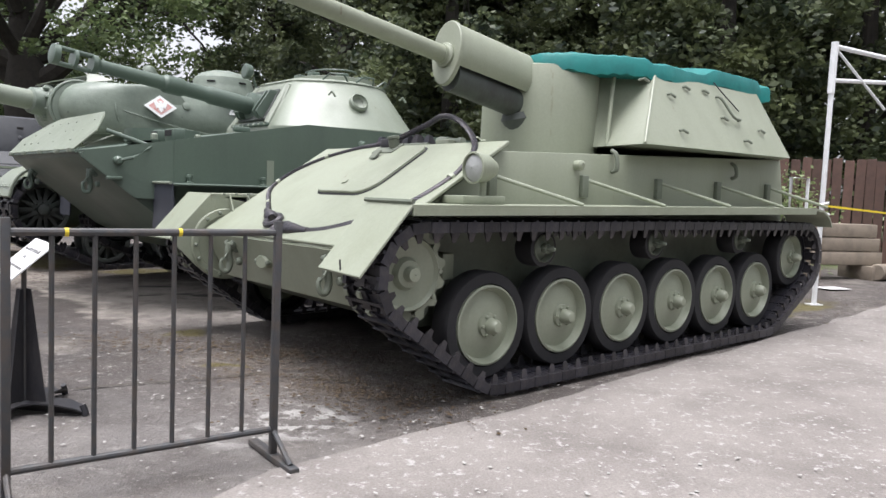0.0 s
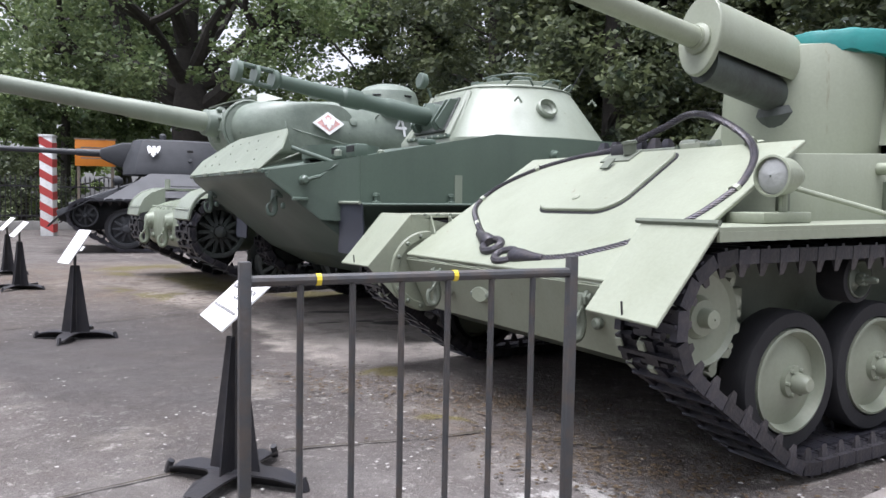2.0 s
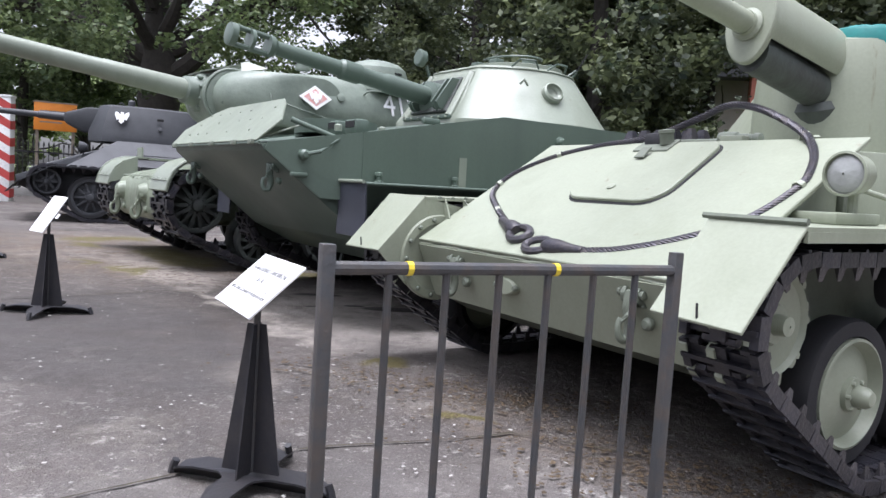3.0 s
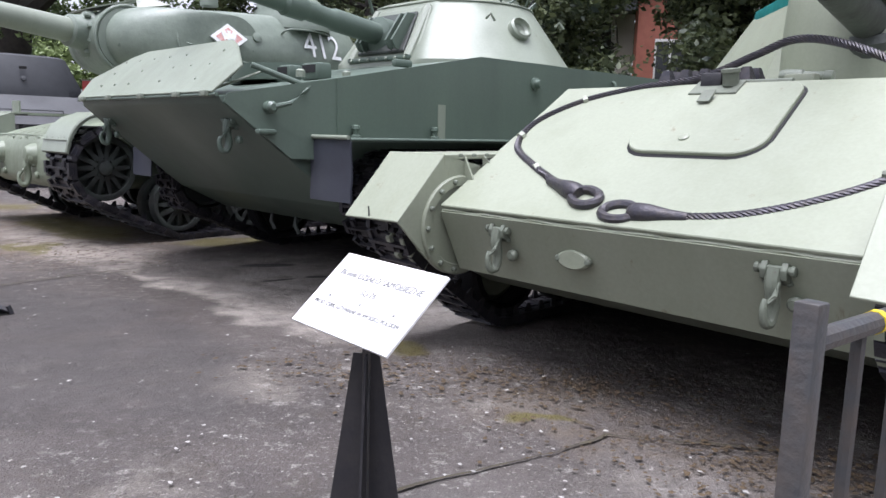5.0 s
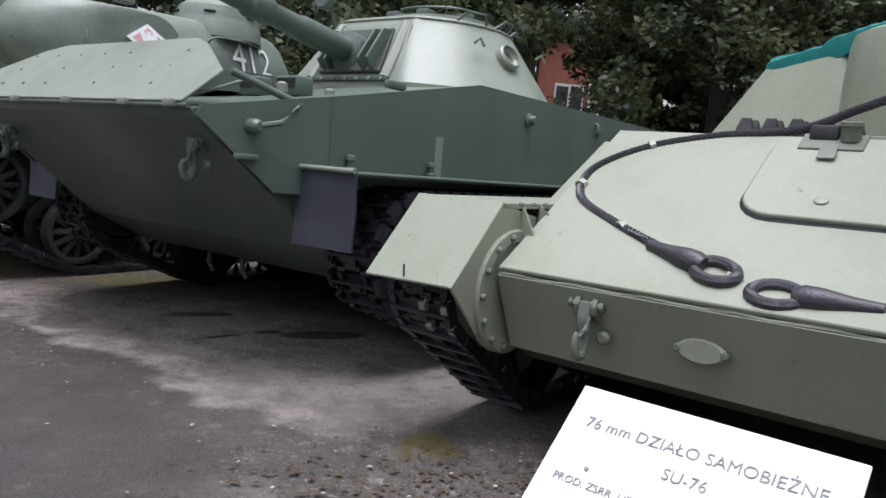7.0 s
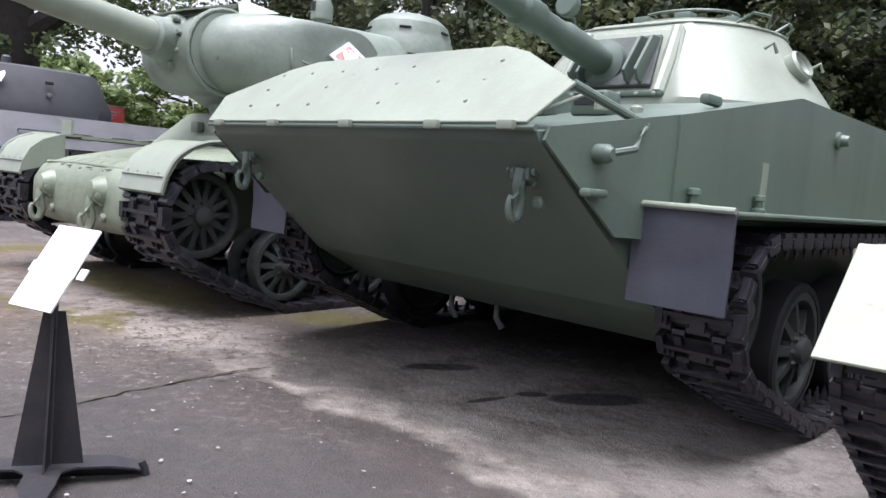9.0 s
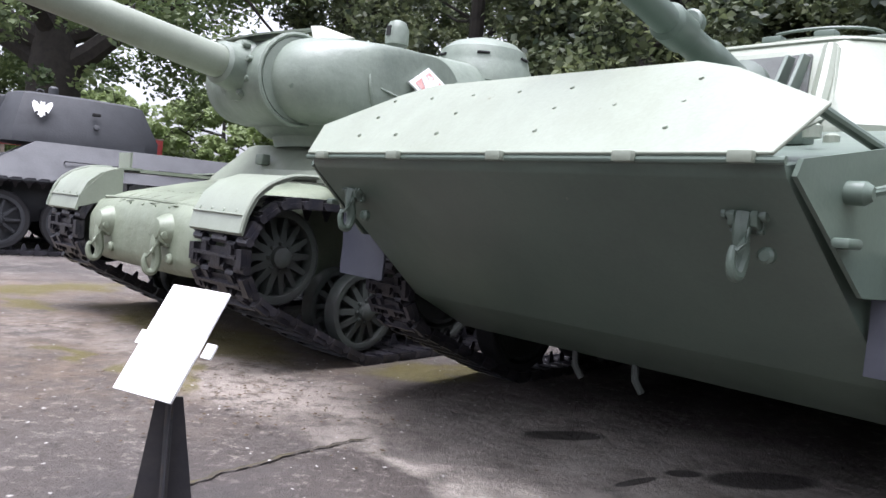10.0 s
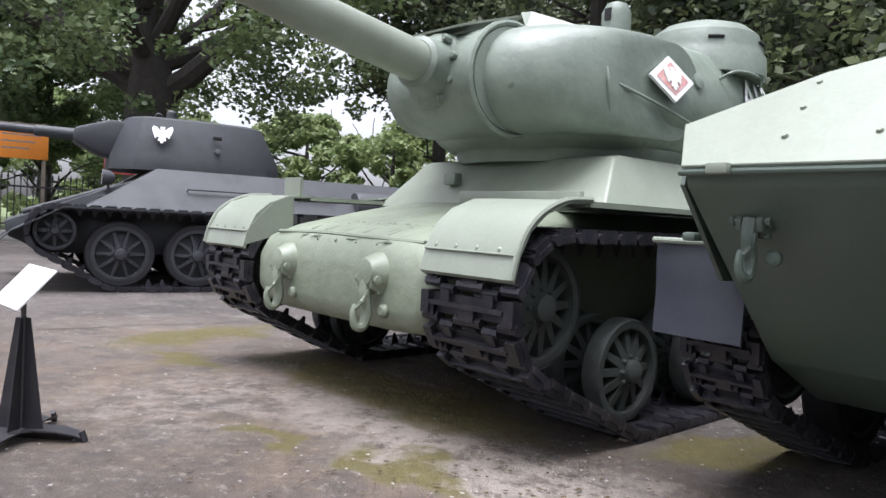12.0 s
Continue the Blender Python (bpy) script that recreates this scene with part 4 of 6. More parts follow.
    for k in range(6):
        tw, run = [], 0.0
        for i, pt in enumerate(path):
            run += (pt - path[max(i - 1, 0)]).length
            a = run * 50 + k * 1.0472
            d = (path[min(i + 1, len(path) - 1)] - path[max(i - 1, 0)]).normalized()
            side_v = d.cross(Vector((0, 0, 1))).normalized()
            tw.append(pt + (side_v * math.cos(a) + d.cross(side_v) * math.sin(a)) * 0.0135)
        tube(tw, 0.0065, 5, lay)
    part("wire_rope", lay, CABLE, c)
    for e, d, name in ((on(0.01, -0.07, 0.035), on(-0.07, -0.30, 0.03), "eye"), (on(0.05, -0.01, 0.03), on(0.03, 0.33, 0.02), "eye")):
        u = (d - e).normalized()
        w2 = nrm.cross(u).normalized()
        ring = [e + u * (0.075 - 0.075 * math.cos(a)) + w2 * 0.05 * math.sin(a) for a in (2 * math.pi * k / 20 for k in range(20))]
        part(name, tube(ring, 0.021, 8, cyclic=True), CABLE, c)
        part("socket", lathe([(-0.03, 0.03), (0, 0.044), (0.05, 0.042), (0.13, 0.028), (0.21, 0.021)], e + u * 0.15, u, 14), CABLE, c)
    for x, y, turn in ((-0.45, -0.87, 80), (-0.79, -0.71, 42), (-0.93, 0.76, -40), (-0.53, 0.985, 85), (0.035, 0.2, 5), (0.0, -0.085, 20), (-0.2, -0.56, 60)):
        ux, uy = math.cos(radians(turn)), math.sin(radians(turn))
        arch = [on(x + ux * q, y + uy * q, h) for q, h in ((-0.055, 0.003), (-0.030, 0.012), (-0.022, 0.038), (0, 0.047), (0.022, 0.038), (0.030, 0.012), (0.055, 0.003))]
        wide = Vector((-uy, ux, 0.5876 * uy)).normalized() * 0.013
        bm = bmesh.new()
        for pa, pb in zip(arch, arch[1:]):
            for q in (plate([pa - wide, pb - wide, pb + wide, pa + wide], 0.005),):
                off = [bm.verts.new(w.co) for w in q.verts]
                q.verts.index_update()
                for fc in q.faces:
                    bm.faces.new([off[w.index] for w in fc.verts])
                q.free()
        part("clip", bm, OLIVE, c, "pale olive strap clip")

    # tarpaulin over the open top
    t = thing("tarpaulin", m, "wrinkled teal tarpaulin stretched over the open gun compartment", "tarpaulin")
    rim = [(-1.76, 0.42), (-1.86, 0.60), (-2.1, 0.78), (-2.50, 0.92), (-3.0, 0.91), (-3.88, 0.92), (-4.04, 0.78), (-4.04, -0.78), (-3.88, -0.92), (-3.2, -0.91), (-2.92, -0.86), (-2.55, -0.55), (-2.1, -0.15), (-1.80, 0.1)]
    cx, cy = -2.9, 0.0
    rr = []
    dense = spline([(x, y, 0) for x, y in rim], 8, True)
    random.seed(5)
    n = len(dense)
    for f, z, wob in ((1.012, 1.875, 0.016), (1.014, 1.90, 0.009), (1.012, 1.97, 0.007), (1.004, 1.992, 0.006), (0.95, 2.012, 0.007), (0.8, 2.03, 0.010), (0.5, 2.05, 0.012), (0.2, 2.05, 0.008)):
        row = []
        for i, d in enumerate(dense):
            a = i / n * 2 * math.pi
            k = wob * (math.sin(a * 5) + 0.8 * math.sin(a * 13 + 1) + 0.7 * math.sin(a * 41 + 2 * math.sin(a * 7))) * 0.6
            lift = 0.03 if d.x > -2.4 else (0.05 if -3.9 < d.x < -3.1 else 0.0)
            row.append((cx + (d.x - cx) * (f + 0.25 * k), cy + (d.y - cy) * (f + 0.25 * k), z + k + lift * (0.4 + 0.6 * f)))
        rr.append(row)
    part("sheet", loft(rr), TARP, t)
    part("tie_rope", tube(spline([(-3.2, 0.93, 1.95), (-3.25, 1.0, 1.85), (-3.4, 1.04, 1.74)], 5), 0.005, 5), IRON, t)


build_self_propelled_gun()


# ---- the amphibious tank ----
def build_amphibious_tank():
    v = thing("amphibious_tank", place(-3.4246, 7.6821, 224.3, 0.6), "dark green amphibious tank with a boat bow and raised vane", "tank")
    side = [(0.46, 1.29), (-0.25, 1.41), (-1.50, 1.64), (-4.9, 1.64), (-6.2, 1.5), (-6.35, 1.0), (-5.7, 0.42), (-0.75, 0.42), (-0.35, 0.62), (0.44, 1.25)]
    wid = [1.08, 1.17, 1.2, 1.2, 1.2, 1.2, 1.15, 1.17, 1.18, 1.085]
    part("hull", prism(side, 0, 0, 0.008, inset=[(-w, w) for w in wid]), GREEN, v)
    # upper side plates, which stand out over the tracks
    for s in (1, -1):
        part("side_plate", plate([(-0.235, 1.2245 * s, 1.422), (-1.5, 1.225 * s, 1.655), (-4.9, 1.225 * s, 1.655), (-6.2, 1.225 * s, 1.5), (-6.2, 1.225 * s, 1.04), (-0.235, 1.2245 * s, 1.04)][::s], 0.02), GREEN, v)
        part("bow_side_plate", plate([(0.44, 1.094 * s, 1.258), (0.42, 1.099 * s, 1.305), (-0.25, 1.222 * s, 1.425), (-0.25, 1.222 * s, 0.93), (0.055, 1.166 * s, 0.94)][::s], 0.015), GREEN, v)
    part("bow_rail", rod((0.475, -1.09, 1.295), (0.475, 1.09, 1.295), 0.012), GREEN, v)
    # trim vane
    van = new("trim_vane")
    van.parent = v
    outline = [(0.48, -1.08, 1.305), (0.48, 1.06, 1.305), (0.335, 1.14, 1.455), (0.17, 0.80, 1.605), (0.115, 0.64, 1.65), (0.115, -0.62, 1.65), (0.17, -0.80, 1.605), (0.335, -1.17, 1.455)]
    # Paler than the hull: the sky's sheen is put into the vane's colour.
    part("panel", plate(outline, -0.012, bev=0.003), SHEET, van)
    n = Vector((0.69, 0, 0.72)).normalized()
    part("panel_rivets", bolts([Vector((0.462 - 0.30 * f, y, 1.324 + 0.283 * f)) for f in (0.22, 0.55, 0.86) for y in (-0.8, -0.55, -0.3, -0.05, 0.2, 0.45, 0.7) if random.random() < 0.85], n, 0.011, 0.022), SHEET, van)
    for y in (-0.95, -0.45, 0.1, 0.62, 0.98):
        part("hinge", box(0.46, 0.51, y - 0.035, y + 0.035, 1.285, 1.32, 0.006), SHEET, van)
    for s in (1, -1):
        part("strut", rod((0.24, 1.06 * s, 1.475), (-0.07, 1.19 * s, 1.36), 0.018), GREEN, van)
        part("strut_arm", tube([(-0.07, 1.19 * s, 1.36), (0.10, 1.25 * s, 1.26), (0.19, 1.20 * s, 1.235)], 0.014, 8), GREEN, van)
        part("strut_boss", lathe([(0, 0.035), (0.08, 0.035), (0.1, 0.02)], (0.19, 1.12 * s, 1.235), (0, s, 0), 14), GREEN, van)
        part("vane_stay", tube([(0.44, 1.0 * s, 1.33), (0.12, 1.05 * s, 1.46)], 0.008, 6), SHEET, van)
    for s in (1, -1):
        tow_shackle(v, 0.28, 0.93 * s, 1.13, GREEN, 0.8)
        part("side_cleat", box(0.16, 0.28, min(1.15 * s, 1.2 * s), max(1.15 * s, 1.2 * s), 1.08, 1.11, 0.01), GREEN, v)
        f = new("fender")
        f.parent = v
        part("shelf", box(-6.1, -0.1, min(1.2 * s, 1.55 * s), max(1.2 * s, 1.55 * s), 1.045, 1.065), GREEN, f)
        part("lip", rod((-6.1, 1.55 * s, 1.06), (-0.1, 1.55 * s, 1.06), 0.012), GREEN, f)
        flap = bmesh.new()
        rows = []
        for k in range(9):
            z = 1.065 - 0.37 * k / 8
            rows.append([(-0.09 + 0.004 * math.sin(k), 1.165 * s, z), (-0.085 + 0.004 * math.sin(k * 0.8), 1.36 * s, z), (-0.10 + 0.004 * math.sin(k * 1.1), 1.555 * s, z),
                         (-0.112 + 0.004 * math.sin(k * 1.1), 1.555 * s, z), (-0.097 + 0.004 * math.sin(k * 0.8), 1.36 * s, z), (-0.102 + 0.004 * math.sin(k), 1.165 * s, z)])
        part("mud_flap", loft(rows, flap), FLAP, f, "grey rubber mud flap")
        part("flap_strip", rod((-0.08, 1.16 * s, 1.072), (-0.08, 1.56 * s, 1.072), 0.013), SHEET, f)
        for x in (-0.355, -1.03):
            part("fender_lug", lathe([(0, 0.034), (0.02, 0.034), (0.028, 0.018), (0.055, 0.018), (0.062, 0.028), (0.082, 0.026), (0.088, 0.012)], (x, 1.27 * s, 1.06), (0, 0, 1), 12), GREEN, f)
        part("strap", box(-1.15, -1.08, min(1.225 * s, 1.25 * s), max(1.225 * s, 1.25 * s), 1.06, 1.30), SHEET, f)
        part("side_lug", lathe([(0, 0.05), (0.04, 0.05), (0.05, 0.035), (0.09, 0.03)], (-2.12, 1.22 * s, 1.50), (0, s, 0), 14), GREEN, v)
        part("side_hook", tube(spline([(-3.2, 1.22 * s, 1.58), (-3.2, 1.27 * s, 1.57), (-3.2, 1.28 * s, 1.50), (-3.28, 1.24 * s, 1.50)], 4), 0.014, 6), GREEN, v)
        # wheel colour holds both dirt and the shade under the fender
        for k in range(6):
            spoked_wheel(v, "road_wheel", -1.42 - 0.80 * k, 1.36 * s, 0.40, 0.335, s, GRIME_SHADE, 8, 0.13)
        spoked_wheel(v, "idler_wheel", -0.62, 1.36 * s, 0.66, 0.27, s, GRIME_SHADE, 8, 0.04)
        toothed_wheel(v, -5.95, 1.36 * s, 0.66, 0.28, s, GREEN)
    lay_track(v, [(-0.62, 0.66, 0.29), (-5.95, 0.66, 0.30), (-1.42, 0.40, 0.36), (-5.42, 0.40, 0.36)], 0.128, 0.36, 1.37, "plain")
    for y in (-0.35, 0.0):
        part("keel_nozzle", tube([(-0.75, y, 0.44), (-0.72, y + 0.02, 0.36), (-0.74, y + 0.05, 0.30)], 0.018, 8), GRIME_SHADE, v)
    # deck fittings
    part("driver_hatch", loft([[(-0.62 + 0.34 * math.cos(a), 0.0 + 0.42 * math.sin(a), z) for a in (2 * math.pi * k / 24 for k in range(24))] for z in (1.46, 1.56, 1.575)]), GREEN, v)
    for y in (0.70, 0.36, -0.30):
        part("vision_block", box(-0.52, -0.40, y - 0.10, y + 0.10, 1.44, 1.555, 0.02), GREEN, v)
        part("vision_glass", box(-0.402, -0.396, y - 0.075, y + 0.075, 1.49, 1.54), DARK, v)
    for x, y in ((-0.45, 0.75), (-0.62, 0.82), (-0.2, 0.9)):
        part("deck_cleat", lathe([(0, 0.03), (0.04, 0.03), (0.05, 0.015)], (x, y, 1.43 - x * 0.05), (0, 0, 1), 10), SHEET, v)
    part("deck_shackle", box(-1.02, -0.86, 1.0, 1.05, 1.55, 1.60, 0.015), GREEN, v)
    # turret
    t = new("turret")
    t.parent = v
    cx, cy = -2.42, 0.05
    rows = []
    for z, r in ((1.62, 1.05), (1.68, 1.05), (2.17, 0.70), (2.21, 0.64), (2.235, 0.45)):
        ring = []
        for k in range(56):
            a = 2 * math.pi * k / 56
            x, y = r * math.cos(a), r * math.sin(a)
            x = min(x, 0.86 * r)
            ring.append((cx + x, cy + y, z))
        rows.append(ring)
    # Paler than the hull here too, with sky light in the colour.
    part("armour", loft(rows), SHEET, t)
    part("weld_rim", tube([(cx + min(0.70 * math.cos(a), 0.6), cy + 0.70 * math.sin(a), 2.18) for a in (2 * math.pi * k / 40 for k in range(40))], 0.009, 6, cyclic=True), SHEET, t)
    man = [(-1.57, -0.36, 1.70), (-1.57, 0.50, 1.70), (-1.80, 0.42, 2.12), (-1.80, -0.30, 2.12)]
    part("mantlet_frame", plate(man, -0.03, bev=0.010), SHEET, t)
    # Proud plate whose dark colour paints in the shade of a recess.
    part("mantlet_recess", plate([(-1.552, -0.24, 1.74), (-1.552, 0.36, 1.74), (-1.755, 0.30, 2.08), (-1.755, -0.20, 2.08)], -0.03, bev=0.008), GRIME_SHADE, t, "gun mantlet plate with recess shade in its dark colour")
    for y in (-0.30, 0.42):
        part("mantlet_ridge", tube([(-1.53, y, 1.70), (-1.66, y * 0.95, 1.91), (-1.79, y * 0.88, 2.13)], [0.045, 0.05, 0.04], 10), SHEET, t)
    for y in (-0.19, -0.13, 0.20, 0.28):
        part("mantlet_rib", plate([(-1.50, y, 1.78), (-1.46, y, 1.84), (-1.62, y, 2.07), (-1.74, y, 2.07), (-1.56, y, 1.76)], 0.022, bev=0.003), GREEN, t)
    part("mantlet_flange", box(-1.56, -1.50, -0.34, 0.46, 1.685, 1.72, 0.008), GREEN, t)
    part("mantlet_bolts", bolts([(-1.50, -0.28 + 0.115 * k, 1.70) for k in range(7)], (1, 0, 0.2), 0.013, 0.012), SHEET, t)
    a0, a1 = Vector((-1.70, -0.02, 1.895)), Vector((0.28, 0.15, 2.14))
    d = a1 - a0
    part("barrel", lathe([(0, 0.15), (0.14, 0.145), (0.16, 0.088), (0.62, 0.088), (0.66, 0.075), (0.9, 0.072), (0.93, 0.088), (1.1, 0.088), (1.13, 0.068), (1.75, 0.058)], a0, d, 28), GREEN, t)
    mb = d.normalized()
    brake = lathe([(1.73, 0.062), (1.76, 0.085), (1.80, 0.085)], a0, d, 20)
    lathe([(1.93, 0.085), (1.96, 0.085)], a0, d, 20, brake)
    lathe([(2.08, 0.09), (2.13, 0.088), (2.14, 0.06)], a0, d, 20, brake)
    up = Vector((0, 0, 1)).cross(mb).normalized()
    for s in (1, -1):
        for k in (1.78, 1.95):
            b0 = a0 + mb * k + mb.cross(up) * 0.068 * s
            rod(b0, b0 + mb * 0.16, 0.022, 8, brake)
    part("muzzle_brake", brake, GREEN, t, "slotted double-baffle muzzle brake")
    part("hatch_rim", lathe([(0, 0.46), (0.05, 0.46), (0.06, 0.42)], (cx - 0.12, cy + 0.05, 2.225), (0, 0, 1), 36), SHEET, t)
    for k in range(7):
        a = 2 * math.pi * k / 7 + 0.4
        part("periscope", box(cx - 0.12 + 0.36 * math.cos(a) - 0.05, cx - 0.12 + 0.36 * math.cos(a) + 0.05, cy + 0.36 * math.sin(a) - 0.06, cy + 0.36 * math.sin(a) + 0.06, 2.27, 2.33, 0.012), GREEN, t)
    part("hatch_rail", tube([(cx + 0.25 * math.cos(a) - 0.1, cy + 0.35 * math.sin(a), 2.37) for a in (k * 0.3 - 0.6 for k in range(11))], 0.010, 6), GREEN, t)
    part("port_ring", lathe([(-0.03, 0.10), (0.03, 0.10), (0.045, 0.085), (0.02, 0.08), (0.0, 0.06)], (-2.30, 0.915, 1.955), (0.12, 0.86, 0.5), 24, closed=False), SHEET, t)
    part("port_dish", lathe([(0.0, 0.085), (-0.02, 0.01)], (-2.30, 0.915, 1.955), (0.12, 0.86, 0.5), 24, closed=False), SHEET, t)
    for x, y, z in ((-2.0, 0.82, 2.02), (-2.95, 0.78, 2.06)):
        part("lifting_ring", tube([(x, y, z), (x, y + 0.05, z + 0.03), (x - 0.04, y + 0.06, z - 0.02)], 0.012, 6), SHEET, t)
    for k in range(3):
        arc = [(0.66, 2.20), (0.72, 2.26), (0.72, 2.26), (0.72, 2.26), (0.66, 2.20)]
        part("hand_rail", tube([(cx + r * math.cos(q), cy + r * math.sin(q), z) for (r, z), q in zip(arc, (1.0 + 0.55 * k + 0.1 * j for j in range(5)))], 0.010, 6), GREEN, t)
    part("search_lamp", lathe([(0, 0.02), (0.04, 0.08), (0.10, 0.085), (0.11, 0.07)], (-1.80, -0.42, 2.33), (1, 0, 0.1), 18), GREEN, t)
    part("search_lamp_stem", rod((-1.85, -0.42, 2.15), (-1.80, -0.42, 2.27), 0.015), GREEN, t)
    part("aerial", tube([(-3.1, 0.3, 2.2), (-3.14, 0.32, 2.30), (-3.2, 0.42, 2.50)], 0.006, 5), IRON, t)


build_amphibious_tank()


from mathutils.bvhtree import BVHTree

# ---- lettering ----
def lettering(text, size, m, mat, parent=None, name="lettering", thick=0.0015):
    cu = bpy.data.curves.new(name, "FONT")
    cu.body, cu.size, cu.align_x, cu.align_y, cu.extrude, cu.resolution_u = text, size, "CENTER", "CENTER", thick, 3
    tmp = bpy.data.objects.new(name, cu)
    scene.collection.objects.link(tmp)
    bpy.context.view_layer.update()
    me = bpy.data.meshes.new_from_object(tmp.evaluated_get(bpy.context.evaluated_depsgraph_get()))
    bpy.data.objects.remove(tmp)
    me.materials.clear()
    me.materials.append(mat)
    ob = new(name, me)
    ob.parent = parent
    ob.matrix_local = m
    return ob


def facing(place_at, normal, up=(0, 0, 1)):
    """A pose whose z looks along the normal and whose y is as near to up as can be."""
    z = Vector(normal).normalized()
    x = Vector(up).cross(z).normalized()
    y = z.cross(x)
    return Matrix((x, y, z)).transposed().to_4x4() if place_at is None else Matrix.Translation(place_at) @ Matrix((x, y, z)).transposed().to_4x4()


def eagle(mat, k):
    """A spread-winged badge reduced to a plain shape."""
    half = [(0, 0.42), (0.10, 0.46), (0.12, 0.36), (0.06, 0.28), (0.16, 0.26), (0.26, 0.40), (0.44, 0.48), (0.50, 0.34), (0.46, 0.12), (0.38, -0.06), (0.34, -0.22), (0.22, -0.10), (0.14, -0.18), (0.20, -0.34), (0.08, -0.34), (0.06, -0.46), (0, -0.48)]
    pts = half + [(-x, y) for x, y in half[-2:0:-1]]
    bm = bmesh.new()
    f = [bm.verts.new((x * k, y * k, 0.003)) for x, y in pts]
    b = [bm.verts.new((x * k, y * k, -0.003)) for x, y in pts]
    bm.faces.new(f), bm.faces.new(b[::-1])
    for i in range(len(f)):
        bm.faces.new((f[i], b[i], b[(i + 1) % len(f)], f[(i + 1) % len(f)]))
    return bm


# ---- the heavy tank ----
def build_heavy_tank():
    v = thing("heavy_tank", place(-6.141, 9.945, 227, 0.4), "pale green heavy tank with a rough cast turret and long gun", "tank")
    # nose casting
    rows = []
    for x, z0, z1, w in ((-0.06, 0.62, 0.80, 0.80), (-0.075, 0.56, 0.90, 0.86), (-0.13, 0.50, 0.985, 0.90), (-0.30, 0.47, 1.05, 0.92), (-0.75, 0.45, 1.15, 0.93), (-1.2, 0.44, 1.24, 0.94), (-6.4, 0.44, 1.24, 0.94)):
        ring = []
        for a in (2 * math.pi * k / 40 for k in range(40)):
            c, s = math.cos(a), math.sin(a)
            ring.append((x, w * math.copysign(abs(c) ** 0.28, c), (z0 + z1) / 2 + (z1 - z0) / 2 * math.copysign(abs(s) ** 0.45, s)))
        rows.append(ring)
    part("hull", loft(rows), HULL, v, smooth=50)
    random.seed(9)
    for k in range(5):
        y = -0.4 + 0.2 * k
        part("weld_bead", tube([(-0.10 + random.uniform(-0.02, 0), y, 0.955), (-0.20, y + random.uniform(-0.06, 0.06), 1.01), (-0.34, y + random.uniform(-0.05, 0.05), 1.055)], 0.007, 6), HULL, v)
    part("weld_seam", tube(spline([(-0.13, -0.70, 0.985), (-0.15, -0.2, 0.995), (-0.14, 0.3, 0.99), (-0.16, 0.75, 0.985)], 6), 0.014, 6), HULL, v)
    bm = bmesh.new()
    for k in range(60):
        x, y = random.uniform(-0.42, -0.10), random.uniform(-0.45, 0.55)
        z = 0.97 + 0.10 * min(1, max(0, (-0.08 - x) / 0.3)) - 0.01
        tube([(x, y, z), (x - 0.02, y + random.uniform(0.02, 0.07), z + 0.006), (x - 0.03, y + random.uniform(0.08, 0.14), z)], [0.004, 0.012, 0.004], 6, bm)
    part("weld_patch", bm, HULL, v)
    sup = [(-1.12, 1.19), (-1.46, 1.54), (-1.52, 1.56), (-3.9, 1.56), (-6.3, 1.32), (-6.3, 1.19)]
    part("superstructure", prism(sup, 0, 0, 0.015, inset=[(-0.98, 1.15), (-0.82, 0.95), (-0.82, 0.95), (-0.85, 1.0), (-1.0, 1.2), (-1.1, 1.3)]), SHEET, v)
    part("driver_slit", box(-1.30, -1.22, -0.34, -0.22, 1.36, 1.45, 0.015), CAST, v)
    part("splash_bar", box(-1.16, -1.12, -0.05, 0.98, 1.20, 1.315, 0.008), SHEET, v)
    part("side_shelf", plate([(-1.1, -0.95, 1.25), (-1.9, -0.95, 1.36), (-1.9, -1.2, 1.26), (-1.1, -1.2, 1.24)], 0.012), SHEET, v)
    part("turret_ring", lathe([(0, 0.84), (0.12, 0.88)], (-2.18, 0.02, 1.53), (0, 0, 1), 40), CAST, v)
    for s in (1, -1):
        f = new("fender")
        f.parent = v
        prof = [(0.02, 0.865), (-0.01, 0.98), (-0.07, 1.09), (-0.17, 1.17), (-0.32, 1.225), (-0.5, 1.235), (-6.1, 1.235)]
        inner = [(x - 0.02, z - 0.016) for x, z in prof][::-1]
        part("curved_guard", prism(prof[:6] + inner[1:], min(0.93 * s, 1.535 * s), max(0.93 * s, 1.535 * s)), SHEET, f)
        part("shelf", box(-6.1, -0.49, min(0.93 * s, 1.535 * s), max(0.93 * s, 1.535 * s), 1.20, 1.228), SHEET, f)
        part("guard_edge", tube(spline([(x, 1.535 * s, z) for x, z in prof[:6]], 4), 0.014, 6), SHEET, f)
        if s < 0:
            part("inner_gusset", plate([(0.0, -0.935, 0.88), (-0.02, -0.935, 1.0), (-0.2, -0.935, 1.18), (-0.35, -0.935, 1.22), (-0.35, -0.935, 0.98)], 0.012), SHEET, f)
            part("lamp_guard", box(-0.42, -0.40, -1.15, -0.93, 1.22, 1.36), SHEET, f)
        part("guard_joint", tube([(0.0, 0.94 * s, 0.972), (0.0, 1.53 * s, 0.972)], 0.006, 6), SHEET, f)
        part("guard_seam", bolts([(-0.02, (1.0 + 0.07 * k) * s, 0.99) for k in range(0, 8, 2)], (1, 0, 0.3), 0.012, 0.01), SHEET, f)
